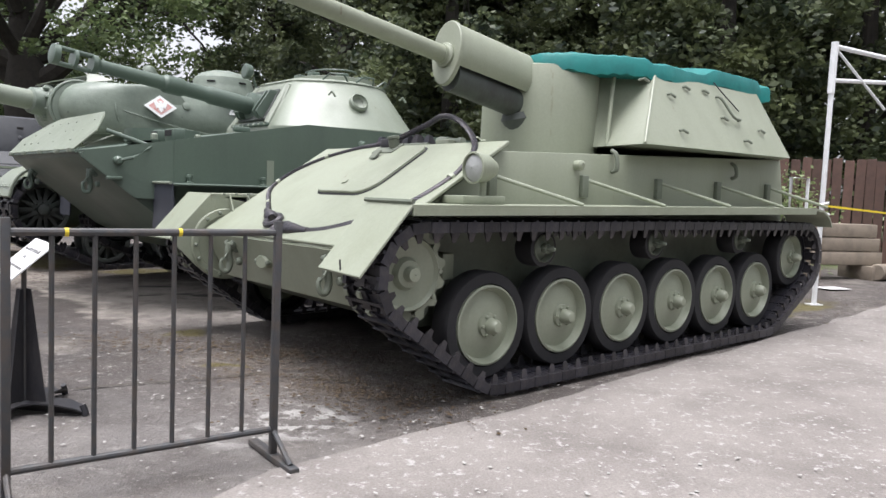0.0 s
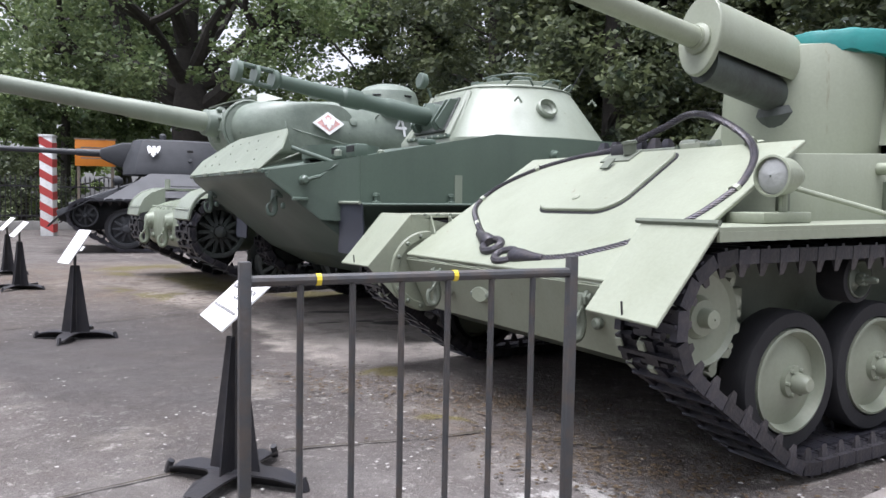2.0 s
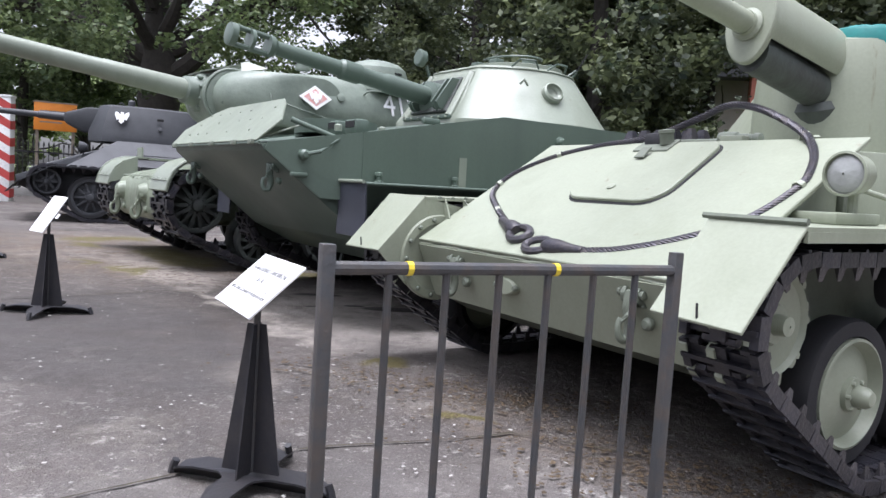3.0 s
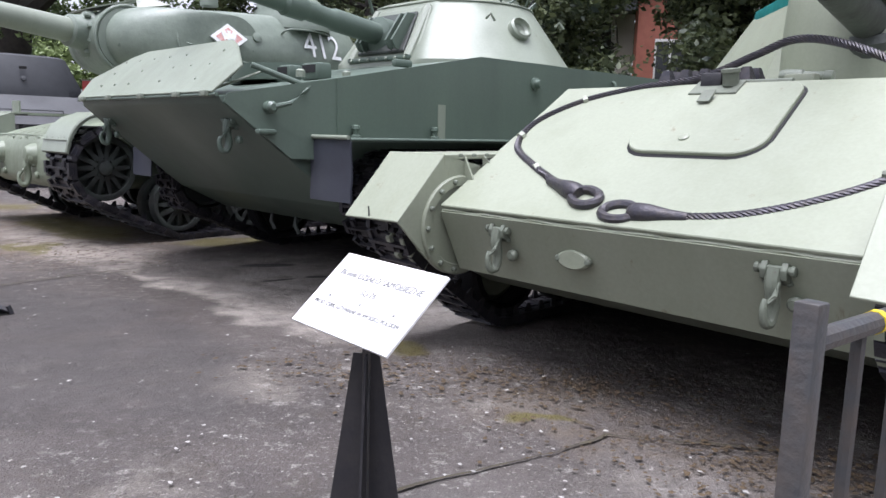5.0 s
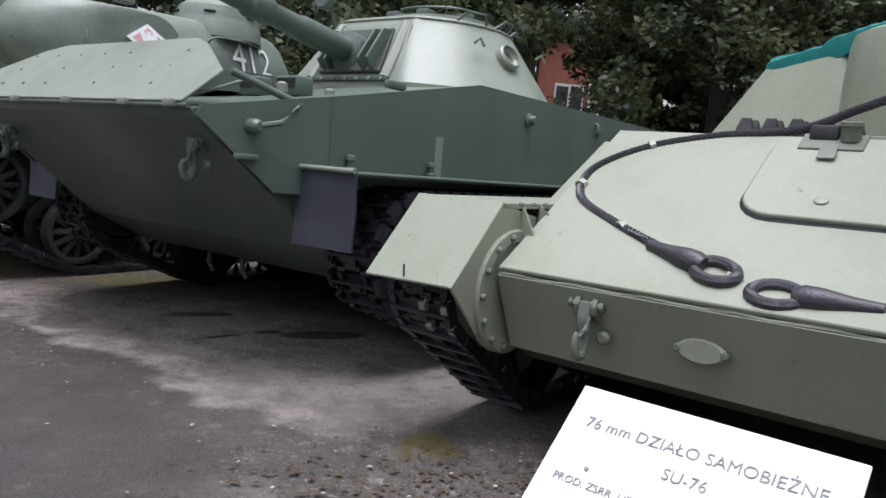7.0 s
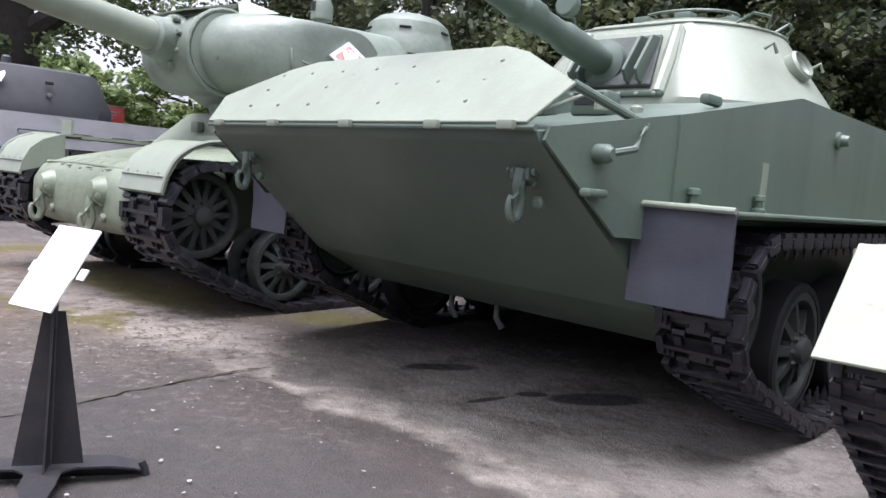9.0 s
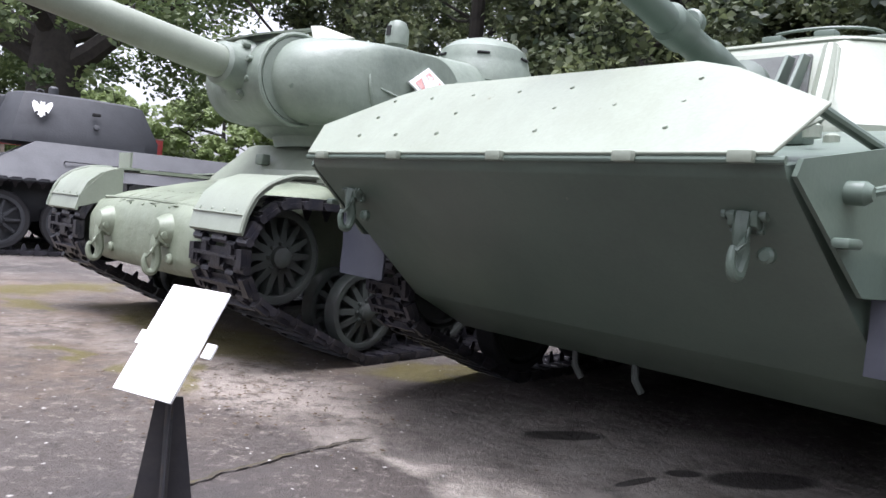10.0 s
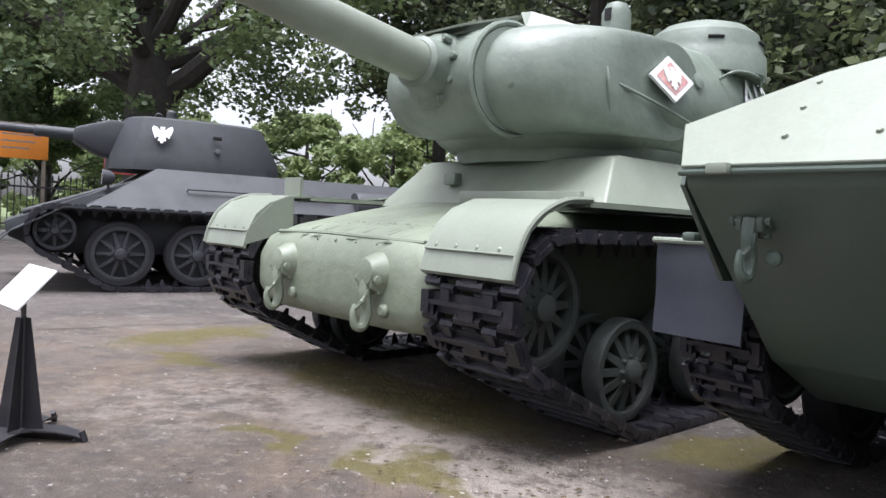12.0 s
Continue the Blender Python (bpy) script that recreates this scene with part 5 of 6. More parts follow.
        # dirt and under-guard shade are both put into the wheels' dark colour
        for k in range(6):
            spoked_wheel(v, "road_wheel", -1.095 - 0.84 * k, 1.36 * s, 0.345, 0.28, s, GRIME_SHADE, 12, 0.05, 0.075)
            spoked_wheel(v, "inner_road_wheel", -1.095 - 0.84 * k, 1.10 * s, 0.345, 0.28, s, GRIME_SHADE, 12, 0.05, 0.075)
        spoked_wheel(v, "idler_wheel", -0.375, 1.33 * s, 0.715, 0.31, s, GRIME_SHADE, 14, 0.05)
        toothed_wheel(v, -5.85, 1.25 * s, 0.70, 0.31, s, CAST)
        tow_shackle(v, -0.07, 0.47 * s, 0.74, HULL, 1.15)
        h = new("tow_lug")
        h.parent = v
        part("lug_base", lathe([(-0.03, 0.13), (0.06, 0.11), (0.12, 0.07), (0.13, 0.02)], (-0.10, 0.47 * s, 0.80), (1, 0, 0.1), 18), HULL, h)
    lay_track(v, [(-0.375, 0.715, 0.335), (-5.95, 0.70, 0.33), (-1.095, 0.345, 0.31), (-5.30, 0.345, 0.31)], 0.162, 0.62, 1.235, "plain")
    # cast turret, turned a little from the hull's line
    t = new("turret")
    t.parent = v
    t.matrix_local = place(-6.141, 9.945, 227, 0.4).inverted() @ place(-6.05, 10.134, 225, 0.4)
    rows = []
    plan = []
    for k in range(64):
        a = 2 * math.pi * k / 64
        c, s = math.cos(a), math.sin(a)
        if c > 0:
            plan.append((1.15 * c ** 0.9, 1.02 * math.copysign(abs(s) ** 0.85, s)))
        else:
            plan.append((-2.1 * abs(c) ** 0.82, 1.02 * math.copysign(abs(s) ** 0.62, s)))
    for z, k, dx in ((1.62, 0.80, 0.0), (1.68, 0.88, 0.0), (1.80, 0.97, 0.0), (1.96, 1.0, 0.0), (2.12, 0.965, -0.02), (2.27, 0.89, -0.05), (2.36, 0.83, -0.07), (2.40, 0.76, -0.09), (2.43, 0.5, -0.12)):
        rows.append([(-1.98 + dx + x * k, 0.02 + y * k, z + (0.05 * (-x / 1.5) if z > 2.2 else 0.0)) for x, y in plan])
    shell = part("casting", loft(rows), CAST, t, smooth=60)
    # mantlet: a broad rounded casting across the front
    rows = []
    for y, k in ((-0.56, 0.30), (-0.53, 0.74), (-0.47, 0.93), (-0.30, 1.02), (0.05, 1.03), (0.30, 1.02), (0.42, 1.0), (0.455, 0.97), (0.47, 0.7)):
        rows.append([(-0.90 + 0.33 * k * math.cos(a), y, 2.01 + 0.335 * k * math.sin(a)) for a in (2 * math.pi * j / 36 for j in range(36))])
    part("mantlet", loft(rows), CAST, t, smooth=60)
    rows = []
    for y, k, dx in ((0.40, 0.98, 0.0), (0.55, 0.99, -0.03), (0.70, 0.99, -0.10), (0.83, 0.98, -0.22), (0.93, 0.97, -0.38), (0.99, 0.96, -0.58), (1.0, 0.94, -0.85)):
        rows.append([(-0.97 + dx + 0.34 * k * math.cos(a), y, 2.01 + 0.335 * k * math.sin(a)) for a in (2 * math.pi * j / 36 for j in range(36))])
    part("cheek", loft(rows), CAST, t, smooth=60)
    part("mantlet_rim", tube([(-0.90 + 0.345 * math.cos(a), 0.445, 2.01 + 0.35 * math.sin(a)) for a in (-1.9 + 0.25 * k for k in range(16))], 0.020, 6), CAST, t)
    part("cheek_rib", tube(spline([(-1.32, 0.74, 2.37), (-1.22, 0.90, 2.20), (-1.18, 0.985, 2.0), (-1.25, 0.96, 1.80), (-1.4, 0.92, 1.70)], 5), 0.012, 6), CAST, t)
    part("side_weld", tube(spline([(-1.22, 0.97, 2.0), (-1.6, 1.05, 1.90), (-2.1, 1.05, 1.80), (-2.6, 1.0, 1.76)], 5), 0.010, 6), CAST, t)
    a0, a1 = Vector((-0.80, 0.0, 2.05)), Vector((1.0, 0.44, 2.215))
    d = a1 - a0
    part("gun_collar", lathe([(0, 0.25), (0.20, 0.245), (0.235, 0.20), (0.26, 0.185), (0.40, 0.165), (0.42, 0.135)], a0, d, 32), CAST, t)
    part("barrel", lathe([(0.3, 0.130), (1.4, 0.114), (1.42, 0.106), (3.0, 0.09), (3.9, 0.082), (3.91, 0.05)], a0, d, 32), SHEET, t)
    part("collar_bolts", bolts([a0 + d.normalized() * 0.2 + Vector((0, 0.215 * math.sin(a), 0.215 * math.cos(a))) for a in (0.6, 1.3, 2.0, 2.7, 3.6, 4.3, 5.0, 5.7)], d, 0.028, 0.06), CAST, t)
    part("rain_cover", plate([(-0.60, -0.42, 2.335), (-0.62, 0.24, 2.335), (-1.10, 0.40, 2.475), (-1.16, -0.42, 2.455)], 0.014), SHEET, t, "bent sheet rain cover")
    part("rain_cover_end", plate([(-1.02, 0.38, 2.455), (-1.10, 0.40, 2.475), (-1.28, 0.62, 2.39), (-1.0, 0.45, 2.34)], 0.012), SHEET, t)
    part("sight_port", lathe([(-0.03, 0.055), (0.03, 0.05), (0.035, 0.03), (0.08, 0.03), (0.09, 0.02)], (-1.05, 0.80, 2.075), (0.5, 1, 0.2), 16), CAST, t)
    part("lifting_lug", box(-1.38, -1.34, 0.86, 0.93, 2.05, 2.29, 0.012), CAST, t)
    part("lug_cap", lathe([(0, 0.045), (0.05, 0.04), (0.06, 0.02)], (-1.36, 0.86, 2.28), (0.1, 1, 0.4), 14), CAST, t)
    part("periscope_dome", lathe([(0, 0.10), (0.13, 0.10), (0.19, 0.07), (0.21, 0.02)], (-1.765, 0.56, 2.455), (0, 0, 1), 20), CAST, t)
    part("periscope_slot", box(-1.672, -1.66, 0.54, 0.59, 2.52, 2.60), DARK, t)
    cu = new("cupola")
    cu.parent = t
    cu.location = (-2.83, 0.58, 2.405)
    part("ring", lathe([(-0.12, 0.47), (0.03, 0.46), (0.06, 0.44), (0.10, 0.435), (0.20, 0.40), (0.27, 0.31), (0.31, 0.18), (0.32, 0.01)], (0, 0, 0), (0, 0, 1), 36), CAST, cu)
    for k in range(6):
        a = math.pi * k / 3 + 0.75
        part("vision_slit", tube([(0.436 * math.cos(a + q), 0.436 * math.sin(a + q), 0.125) for q in (-0.13, 0.0, 0.13)], 0.012, 6), DARK, cu)
    part("hand_rail", tube(spline([(-2.45, 0.96, 2.20), (-2.5, 1.06, 2.25), (-2.9, 1.02, 2.27), (-3.3, 0.80, 2.26), (-3.35, 0.72, 2.22)], 5), 0.012, 6), CAST, t)
    part("port_plug", lathe([(-0.05, 0.06), (0.02, 0.055), (0.03, 0.02)], (-2.10, 1.0, 2.12), (0, 1, 0.3), 16), CAST, t)
    # badge and number
    at = facing((-1.73, 1.055, 2.075), (0.10, 1, 0.27))
    b = bmesh.new()
    for k, z in ((0.185, 0.0), ):
        q = [b.verts.new(c) for c in ((k * 1.14, 0, 0.004), (0, k * 0.84, 0.004), (-k * 1.14, 0, 0.004), (0, -k * 0.84, 0.004))]
        w = [b.verts.new((c.co.x, c.co.y, -0.016)) for c in q]
        b.faces.new(q), b.faces.new(w[::-1])
        for i in range(4):
            b.faces.new((q[i], w[i], w[(i + 1) % 4], q[(i + 1) % 4]))
    badge = part("badge_plate", b, PAINT_W, t, "white diamond badge", smooth=0)
    badge.matrix_local = at
    rr = bmesh.new()
    q = [rr.verts.new(c) for c in ((0.155, 0, 0.007), (0, 0.114, 0.007), (-0.155, 0, 0.007), (0, -0.114, 0.007))]
    rr.faces.new(q)
    field = part("badge_field", rr, BADGE, t, "faded red diamond field", smooth=0)
    field.matrix_local = at
    bird = part("badge_bird", eagle(PAINT_W, 0.17), PAINT_W, t, smooth=0)
    bird.matrix_local = at @ pose(0, 0, 0.012)
    at = facing((-3.05, 1.05, 2.125), (-0.2, 1, 0.24))
    num = lettering("412", 0.44, at, PAINT_W, t, "painted_number", 0.0)
    tree = BVHTree.FromPolygons([p.co.copy() for p in shell.data.vertices], [tuple(p.vertices) for p in shell.data.polygons])
    out = at.to_3x3() @ Vector((0, 0, 1))
    for p in num.data.vertices:
        hit = tree.ray_cast(at @ Vector((p.co.x * 0.95, p.co.y, 0.5)), -out)[0]
        if hit:
            p.co = at.inverted() @ (hit + out * 0.022)
    tagged(num, "white hand-painted number 412")


build_heavy_tank()


# ---- the medium tank ----
def build_medium_tank():
    v = thing("medium_tank", place(-11.74, 15.11, 215, 0.0, 0.03), "dark slate-grey medium tank with a white eagle badge on its turret", "tank")
    side = [(0.05, 0.62), (0.10, 0.80), (-1.75, 1.57), (-5.2, 1.57), (-5.95, 0.95), (-5.5, 0.45), (-0.4, 0.42)]
    part("hull", prism(side, 0, 0, 0.01, inset=[(-0.95, 0.95), (-0.95, 0.95), (-0.95, 0.95), (-0.95, 0.95), (-0.95, 0.95), (-0.9, 0.9), (-0.9, 0.9)]), SLATE, v)
    rows = [[(-0.75, -1.45, 1.02), (-0.75, 1.45, 1.02), (-5.7, 1.45, 1.02), (-5.7, -1.45, 1.02)], [(-1.65, -1.02, 1.585), (-1.65, 1.02, 1.585), (-5.3, 1.02, 1.585), (-5.3, -1.02, 1.585)]]
    part("sponson", loft(rows), SLATE, v)
    for s in (1, -1):
        f = new("fender")
        f.parent = v
        part("shelf", prism([(0.0, 0.72), (-0.55, 1.03), (-5.8, 1.03), (-5.8, 1.01), (-0.54, 1.01), (0.0, 0.70)], min(0.95 * s, 1.5 * s), max(0.95 * s, 1.5 * s)), SLATE, f)
        part("front_flap", plate([(0.0, 0.95 * s, 0.725), (0.22, 0.95 * s, 0.50), (0.22, 1.5 * s, 0.50), (0.0, 1.5 * s, 0.725)][::s], 0.012), SLATE, f)
        for k in range(5):
            spoked_wheel(v, "road_wheel", -1.2 - (0.0, 0.95, 2.08, 3.05, 3.98)[k], 1.30 * s, 0.45, 0.415, s, SLATE, 10, 0.16)
        spoked_wheel(v, "idler_wheel", -0.45, 1.30 * s, 0.72, 0.25, s, SLATE, 8, 0.06)
        toothed_wheel(v, -5.55, 1.30 * s, 0.68, 0.30, s, SLATE)
        part("hand_rail", tube([(-2.0, 1.22 * s, 1.30), (-2.0, 1.28 * s, 1.33), (-3.0, 1.28 * s, 1.33), (-3.0, 1.22 * s, 1.30)], 0.014, 6), SLATE, v)
        part("hand_rail", tube([(-3.3, 1.22 * s, 1.30), (-3.3, 1.28 * s, 1.33), (-4.1, 1.28 * s, 1.33), (-4.1, 1.22 * s, 1.30)], 0.014, 6), SLATE, v)
    lay_track(v, [(-0.45, 0.72, 0.29), (-5.55, 0.68, 0.31), (-1.2, 0.45, 0.43), (-5.18, 0.45, 0.43)], 0.172, 0.46, 1.23, "plain")
    part("fuel_drum", lathe([(0, 0.02), (0.0, 0.19), (0.03, 0.2), (1.0, 0.2), (1.03, 0.19), (1.03, 0.02)], (-5.4, 1.30, 1.25), (1, 0, 0), 24), SLATE, v)
    part("tow_rope", tube(spline([(-0.8, 0.9, 1.12), (-1.2, 1.0, 1.25), (-1.5, 1.02, 1.38), (-1.9, 1.1, 1.38)], 5), 0.016, 6), CABLE, v)
    headlamp(v, -1.0, 1.05, 1.42, 0.10, SLATE)
    part("bow_bar", rod((-0.1, 0.5, 0.92), (-1.3, 0.5, 1.36), 0.04), SLATE, v)
    part("driver_hatch", plate([(-0.75, -0.05, 1.15), (-0.75, 0.60, 1.15), (-1.25, 0.60, 1.34), (-1.25, -0.05, 1.34)][::-1], -0.05, bev=0.01), SLATE, v)
    t = new("turret")
    t.parent = v
    t.location = (0.18, 0, 0.20)
    low = [(-1.30, 0.40), (-1.55, 0.78), (-2.4, 0.98), (-3.35, 0.80), (-3.60, 0.55), (-3.60, -0.55), (-3.35, -0.80), (-2.4, -0.98), (-1.55, -0.78), (-1.30, -0.40)]
    up = [(-1.50, 0.32), (-1.68, 0.60), (-2.45, 0.72), (-3.18, 0.60), (-3.36, 0.42), (-3.36, -0.42), (-3.18, -0.60), (-2.45, -0.72), (-1.68, -0.60), (-1.50, -0.32)]
    part("armour", loft([[(x, y, 1.37) for x, y in low], [(x, y, 1.56) for x, y in low], [(x, y, 2.09) for x, y in up], [(-2.45 + (x + 2.45) * 0.9, y * 0.85, 2.125) for x, y in up]]), SLATE, t)
    part("mantlet", prism([(-0.85, 1.72), (-0.85, 1.90), (-1.3, 2.05), (-1.65, 2.05), (-1.65, 1.52), (-1.2, 1.55)], -0.28, 0.28, 0.05), SLATE, t)
    part("barrel", lathe([(0, 0.085), (0.5, 0.075), (0.52, 0.06), (2.7, 0.05), (2.71, 0.03)], (-0.9, 0, 1.82), (1, 0, 0.015), 20), SLATE, t)
    part("vision_port", box(-2.68, -2.56, 0.86, 0.90, 1.85, 1.90, 0.008), DARK, t)
    part("pistol_port", lathe([(0, 0.045), (0.03, 0.04), (0.035, 0.01)], (-2.62, 0.93, 1.68), (0, 1, 0.3), 14), SLATE, t)
    part("periscope", lathe([(0, 0.07), (0.12, 0.07), (0.15, 0.04)], (-2.1, 0.25, 2.12), (0, 0, 1), 14), SLATE, t)
    part("roof_eye", tube([(-1.9 + 0.05 * math.cos(a), 0.45, 2.13 + 0.05 * math.sin(a)) for a in (0.3 * k for k in range(11))], 0.012, 6), SLATE, t)
    bird = part("badge_bird", eagle(PAINT_W, 0.27), PAINT_W, t, "white eagle badge", smooth=0)
    bird.matrix_local = facing((-1.90, 0.815, 1.86), (0.25, 1, 0.42))


build_medium_tank()


# ---- crowd barrier ----
def build_barrier():
    a, b = Vector((-0.66, 3.70, 0)), Vector((-1.36, 3.14, 0))
    d = b - a
    L = d.length
    v = thing("crowd_barrier", Matrix.Translation(a) @ Matrix.Rotation(math.atan2(d.y, d.x), 4, "Z"), "dark grey steel tube crowd barrier with yellow tape scraps", "barrier")
    for x in (0, L):
        part("post", box(x - 0.0135, x + 0.0135, -0.0135, 0.0135, 0.02, 0.93, 0.003), RAIL, v)
        part("foot", box(x - 0.02, x + 0.02, -0.20, 0.20, 0.004, 0.03, 0.004), RAIL, v)
        part("foot_brace", rod((x, 0, 0.12), (x, 0.16, 0.03), 0.010), RAIL, v)
    part("top_rail", rod((0, 0, 0.885), (L, 0, 0.885), 0.0135), RAIL, v)
    part("bottom_rail", rod((0, 0, 0.125), (L, 0, 0.125), 0.0125), RAIL, v)
    for k in range(1, 7):
        part("bar", rod((L * k / 7, 0, 0.13), (L * k / 7, 0, 0.88), 0.0085, 8), RAIL, v)
    for x in (0.36, 0.72):
        part("tape_scrap", lathe([(0, 0.0148), (0.012, 0.0148)], (x, 0, 0.885), (1, 0, 0), 10), YELLOW, v, "yellow tape scrap")


build_barrier()


# ---- notice stands ----
def notice_stand(x, y, turn, label, lines=(), w=0.405, h=0.21, tilt=50, roll=0.0, top=0.70, lean=0.0, tabs=False):
    """A finned black iron pyramid that carries a slanted white board; the board faces the local -y side."""
    v = thing("notice_stand", pose(x, y, gz(x, y), 0, 0, turn), label, "sign", "notice stands")
    for k in range(4):
        a = math.pi / 2 * k + math.pi / 4
        c, s = math.cos(a), math.sin(a)
        part("fin", plate([(0.004 * c, 0.004 * s, 0.05), (0.105 * c, 0.105 * s, 0.05), (0.032 * c, 0.032 * s, 0.56), (0.004 * c, 0.004 * s, 0.56)], 0.006), IRON, v)
        part("foot", tube([(0.285 * c, 0.285 * s, 0.05), (0.295 * c, 0.295 * s, 0.028), (0.30 * c, 0.30 * s, 0.002)], [0.014, 0.014, 0.016], 6), IRON, v)
    star = bmesh.new()
    ring = [(0.10 + 0.20 * abs(math.cos(2 * (q - math.pi / 4))) ** 5, q) for q in (2 * math.pi * k / 48 for k in range(48))]
    loft([[(r * math.cos(q), r * math.sin(q), z - 0.045 * max(0, r - 0.25) / 0.05) for r, q in ring] for z in (0.050, 0.057)], star)
    part("base_plate", star, IRON, v)
    part("stem", rod((0, 0, 0.05), (0, 0, top - 0.02), 0.011), RAIL, v)
    bd = new("board")
    bd.parent = v
    bd.matrix_local = pose(0, 0, top, 0, 0, 0) @ pose(0, 0, 0, 0, roll, 0) @ pose(0, 0, 0, tilt, 0, 0)
    part("panel", box(-w / 2, w / 2, -h / 2, h / 2, 0, 0.008, 0.0015), WHITE, bd)
    if tabs:
        for s in (-1, 1):
            part("tab", box(min(s * w / 2, s * (w / 2 + 0.032)), max(s * w / 2, s * (w / 2 + 0.032)), -0.022, 0.016, -0.012, -0.006), WHITE, bd)
    for text, size, dy in lines:
        ob = lettering(text, size, pose(0, dy, 0.0095), INK, bd, "lettering", 0.0006)
    if lines:
        part("screw_heads", bolts([(sx * w * 0.33, sy * h * 0.12 - 0.02, 0.008) for sx in (-1, 0, 1) for sy in (0, )], (0, 0, 1), 0.004, 0.003), INK, bd)
    return v


# ---- behind and beside ----
def striped_pole():
    v = thing("striped_pole", pose(-16.1, 19.7, 0, 0, 0, 20), "red and white striped border post", "post")
    part("post", box(-0.17, 0.17, -0.17, 0.17, 0, 2.80, 0.01), PAINT_W, v)
    for k in range(6):
        z = 0.1 + 0.46 * k
        tmp = bmesh.new()
        a = [tmp.verts.new(c) for c in ((-0.174, -0.174, z + 0.20), (0.174, -0.174, z), (0.174, 0.174, z + 0.02), (-0.174, 0.174, z + 0.22))]
        b = [tmp.verts.new(c.co + Vector((0, 0, 0.23))) for c in a]
        tmp.faces.new(a[::-1]), tmp.faces.new(b)
        for i in range(4):
            tmp.faces.new((a[i], a[(i + 1) % 4], b[(i + 1) % 4], b[i]))
        part("stripe", tmp, RED, v, "slanted red stripe", smooth=0)
    part("cap", box(-0.19, 0.19, -0.19, 0.19, 2.80, 2.86, 0.01), PAINT_W, v)


striped_pole()


def notice_board(x, y, z, w, h, turn, mat, label, legs=True):
    v = thing("notice_board", pose(x, y, 0, 0, 0, turn), label, "notice board")
    part("panel", box(-w / 2, w / 2, -0.02, 0.02, z - h / 2, z + h / 2, 0.004), mat, v)
    part("frame_top", box(-w / 2 - 0.03, w / 2 + 0.03, -0.03, 0.03, z + h / 2, z + h / 2 + 0.05), TIMBER, v)
    if legs:
        for s in (-1, 1):
            part("leg", box(s * w * 0.42 - 0.05, s * w * 0.42 + 0.05, 0.022, 0.10, 0, z + h / 2), TIMBER, v)
    for k in range(3):
        part("text_bar", box(-w * 0.36, w * (0.36 - 0.1 * k), -0.026, -0.0205, z + h * (0.2 - 0.2 * k) - 0.02, z + h * (0.2 - 0.2 * k) + 0.02), INK, v)


notice_board(-18.9, 25.3, 2.75, 1.35, 0.95, 30, ORANGE, "orange notice board on dark wooden posts")
notice_board(-13.3, 27.5, 2.35, 0.95, 0.5, 22, RED, "red notice board on wooden posts behind the tank")
notice_board(-15.2, 24.0, 2.1, 0.85, 0.38, 28, RED, "low red notice board on wooden posts")


def iron_fence():
    v = thing("iron_fence", pose(-24, 19, 0, 0, 0, 42), "black spiked iron railing on a low concrete kerb", "fence")
    part("kerb", box(0, 15, -0.12, 0.12, -0.05, 0.30, 0.015), STONE, v)
    for z in (0.45, 1.45):
        part("rail", box(0, 15, -0.02, 0.02, z, z + 0.05), IRON, v)
    bar = finish(lathe([(0, 0.014), (1.35, 0.014), (1.45, 0.03), (1.58, 0.003)], (0, 0, 0.28), (0, 0, 1), 6), "bar", IRON)
    for k in range(100):
        ob = new("bar", bar)
        ob.parent = v
        ob.location = (0.08 + 0.15 * k, 0, 0)


iron_fence()


def scaffold_gate():
    v = thing("scaffold_frame", pose(3.62, 8.60, gz(3.62, 8.6), 0, 0, 12), "white painted tube frame tied with barrier tape", "scaffold")
    part("upright", rod((0, 0, 0), (0.02, 0, 2.62), 0.026), ALU, v)
    part("sleeve", rod((0.012, 0, 2.15), (0.02, 0, 2.66), 0.036), ALU, v)
    part("top_beam", rod((0, 0, 2.62), (1.9, 0.5, 2.55), 0.024), ALU, v)
    part("lower_beam", rod((0, 0, 2.28), (1.9, 0.5, 2.42), 0.022), ALU, v)
    part("diagonal", rod((0.05, 0.0, 2.58), (0.8, 0.2, 2.06), 0.014), ALU, v)
    part("second_upright", rod((1.9, 0.5, 0), (1.9, 0.5, 2.55), 0.026), ALU, v)
    part("side_hoop", tube([(0.06, 0.6, 0.0), (0.06, 0.6, 1.32), (0.34, 0.7, 1.32), (0.34, 0.7, 0.0)], 0.018, 8), ALU, v)
    part("foot_plate", box(-0.07, 0.07, -0.05, 0.05, 0.0, 0.012), ALU, v)
    part("knot", tube(spline([(-0.04, -0.03, 1.02), (0.04, -0.05, 1.05), (0.05, 0.03, 1.0), (-0.03, -0.06, 0.96), (0.06, -0.05, 0.93)], 4), 0.012, 6), WHITE, v)
    part("tape", plate([(0, -0.03, 1.03), (1.9, 0.46, 0.93), (1.9, 0.46, 0.91), (0, -0.03, 1.01)], 0.002), YELLOW, v, "sagging yellow barrier tape")


scaffold_gate()


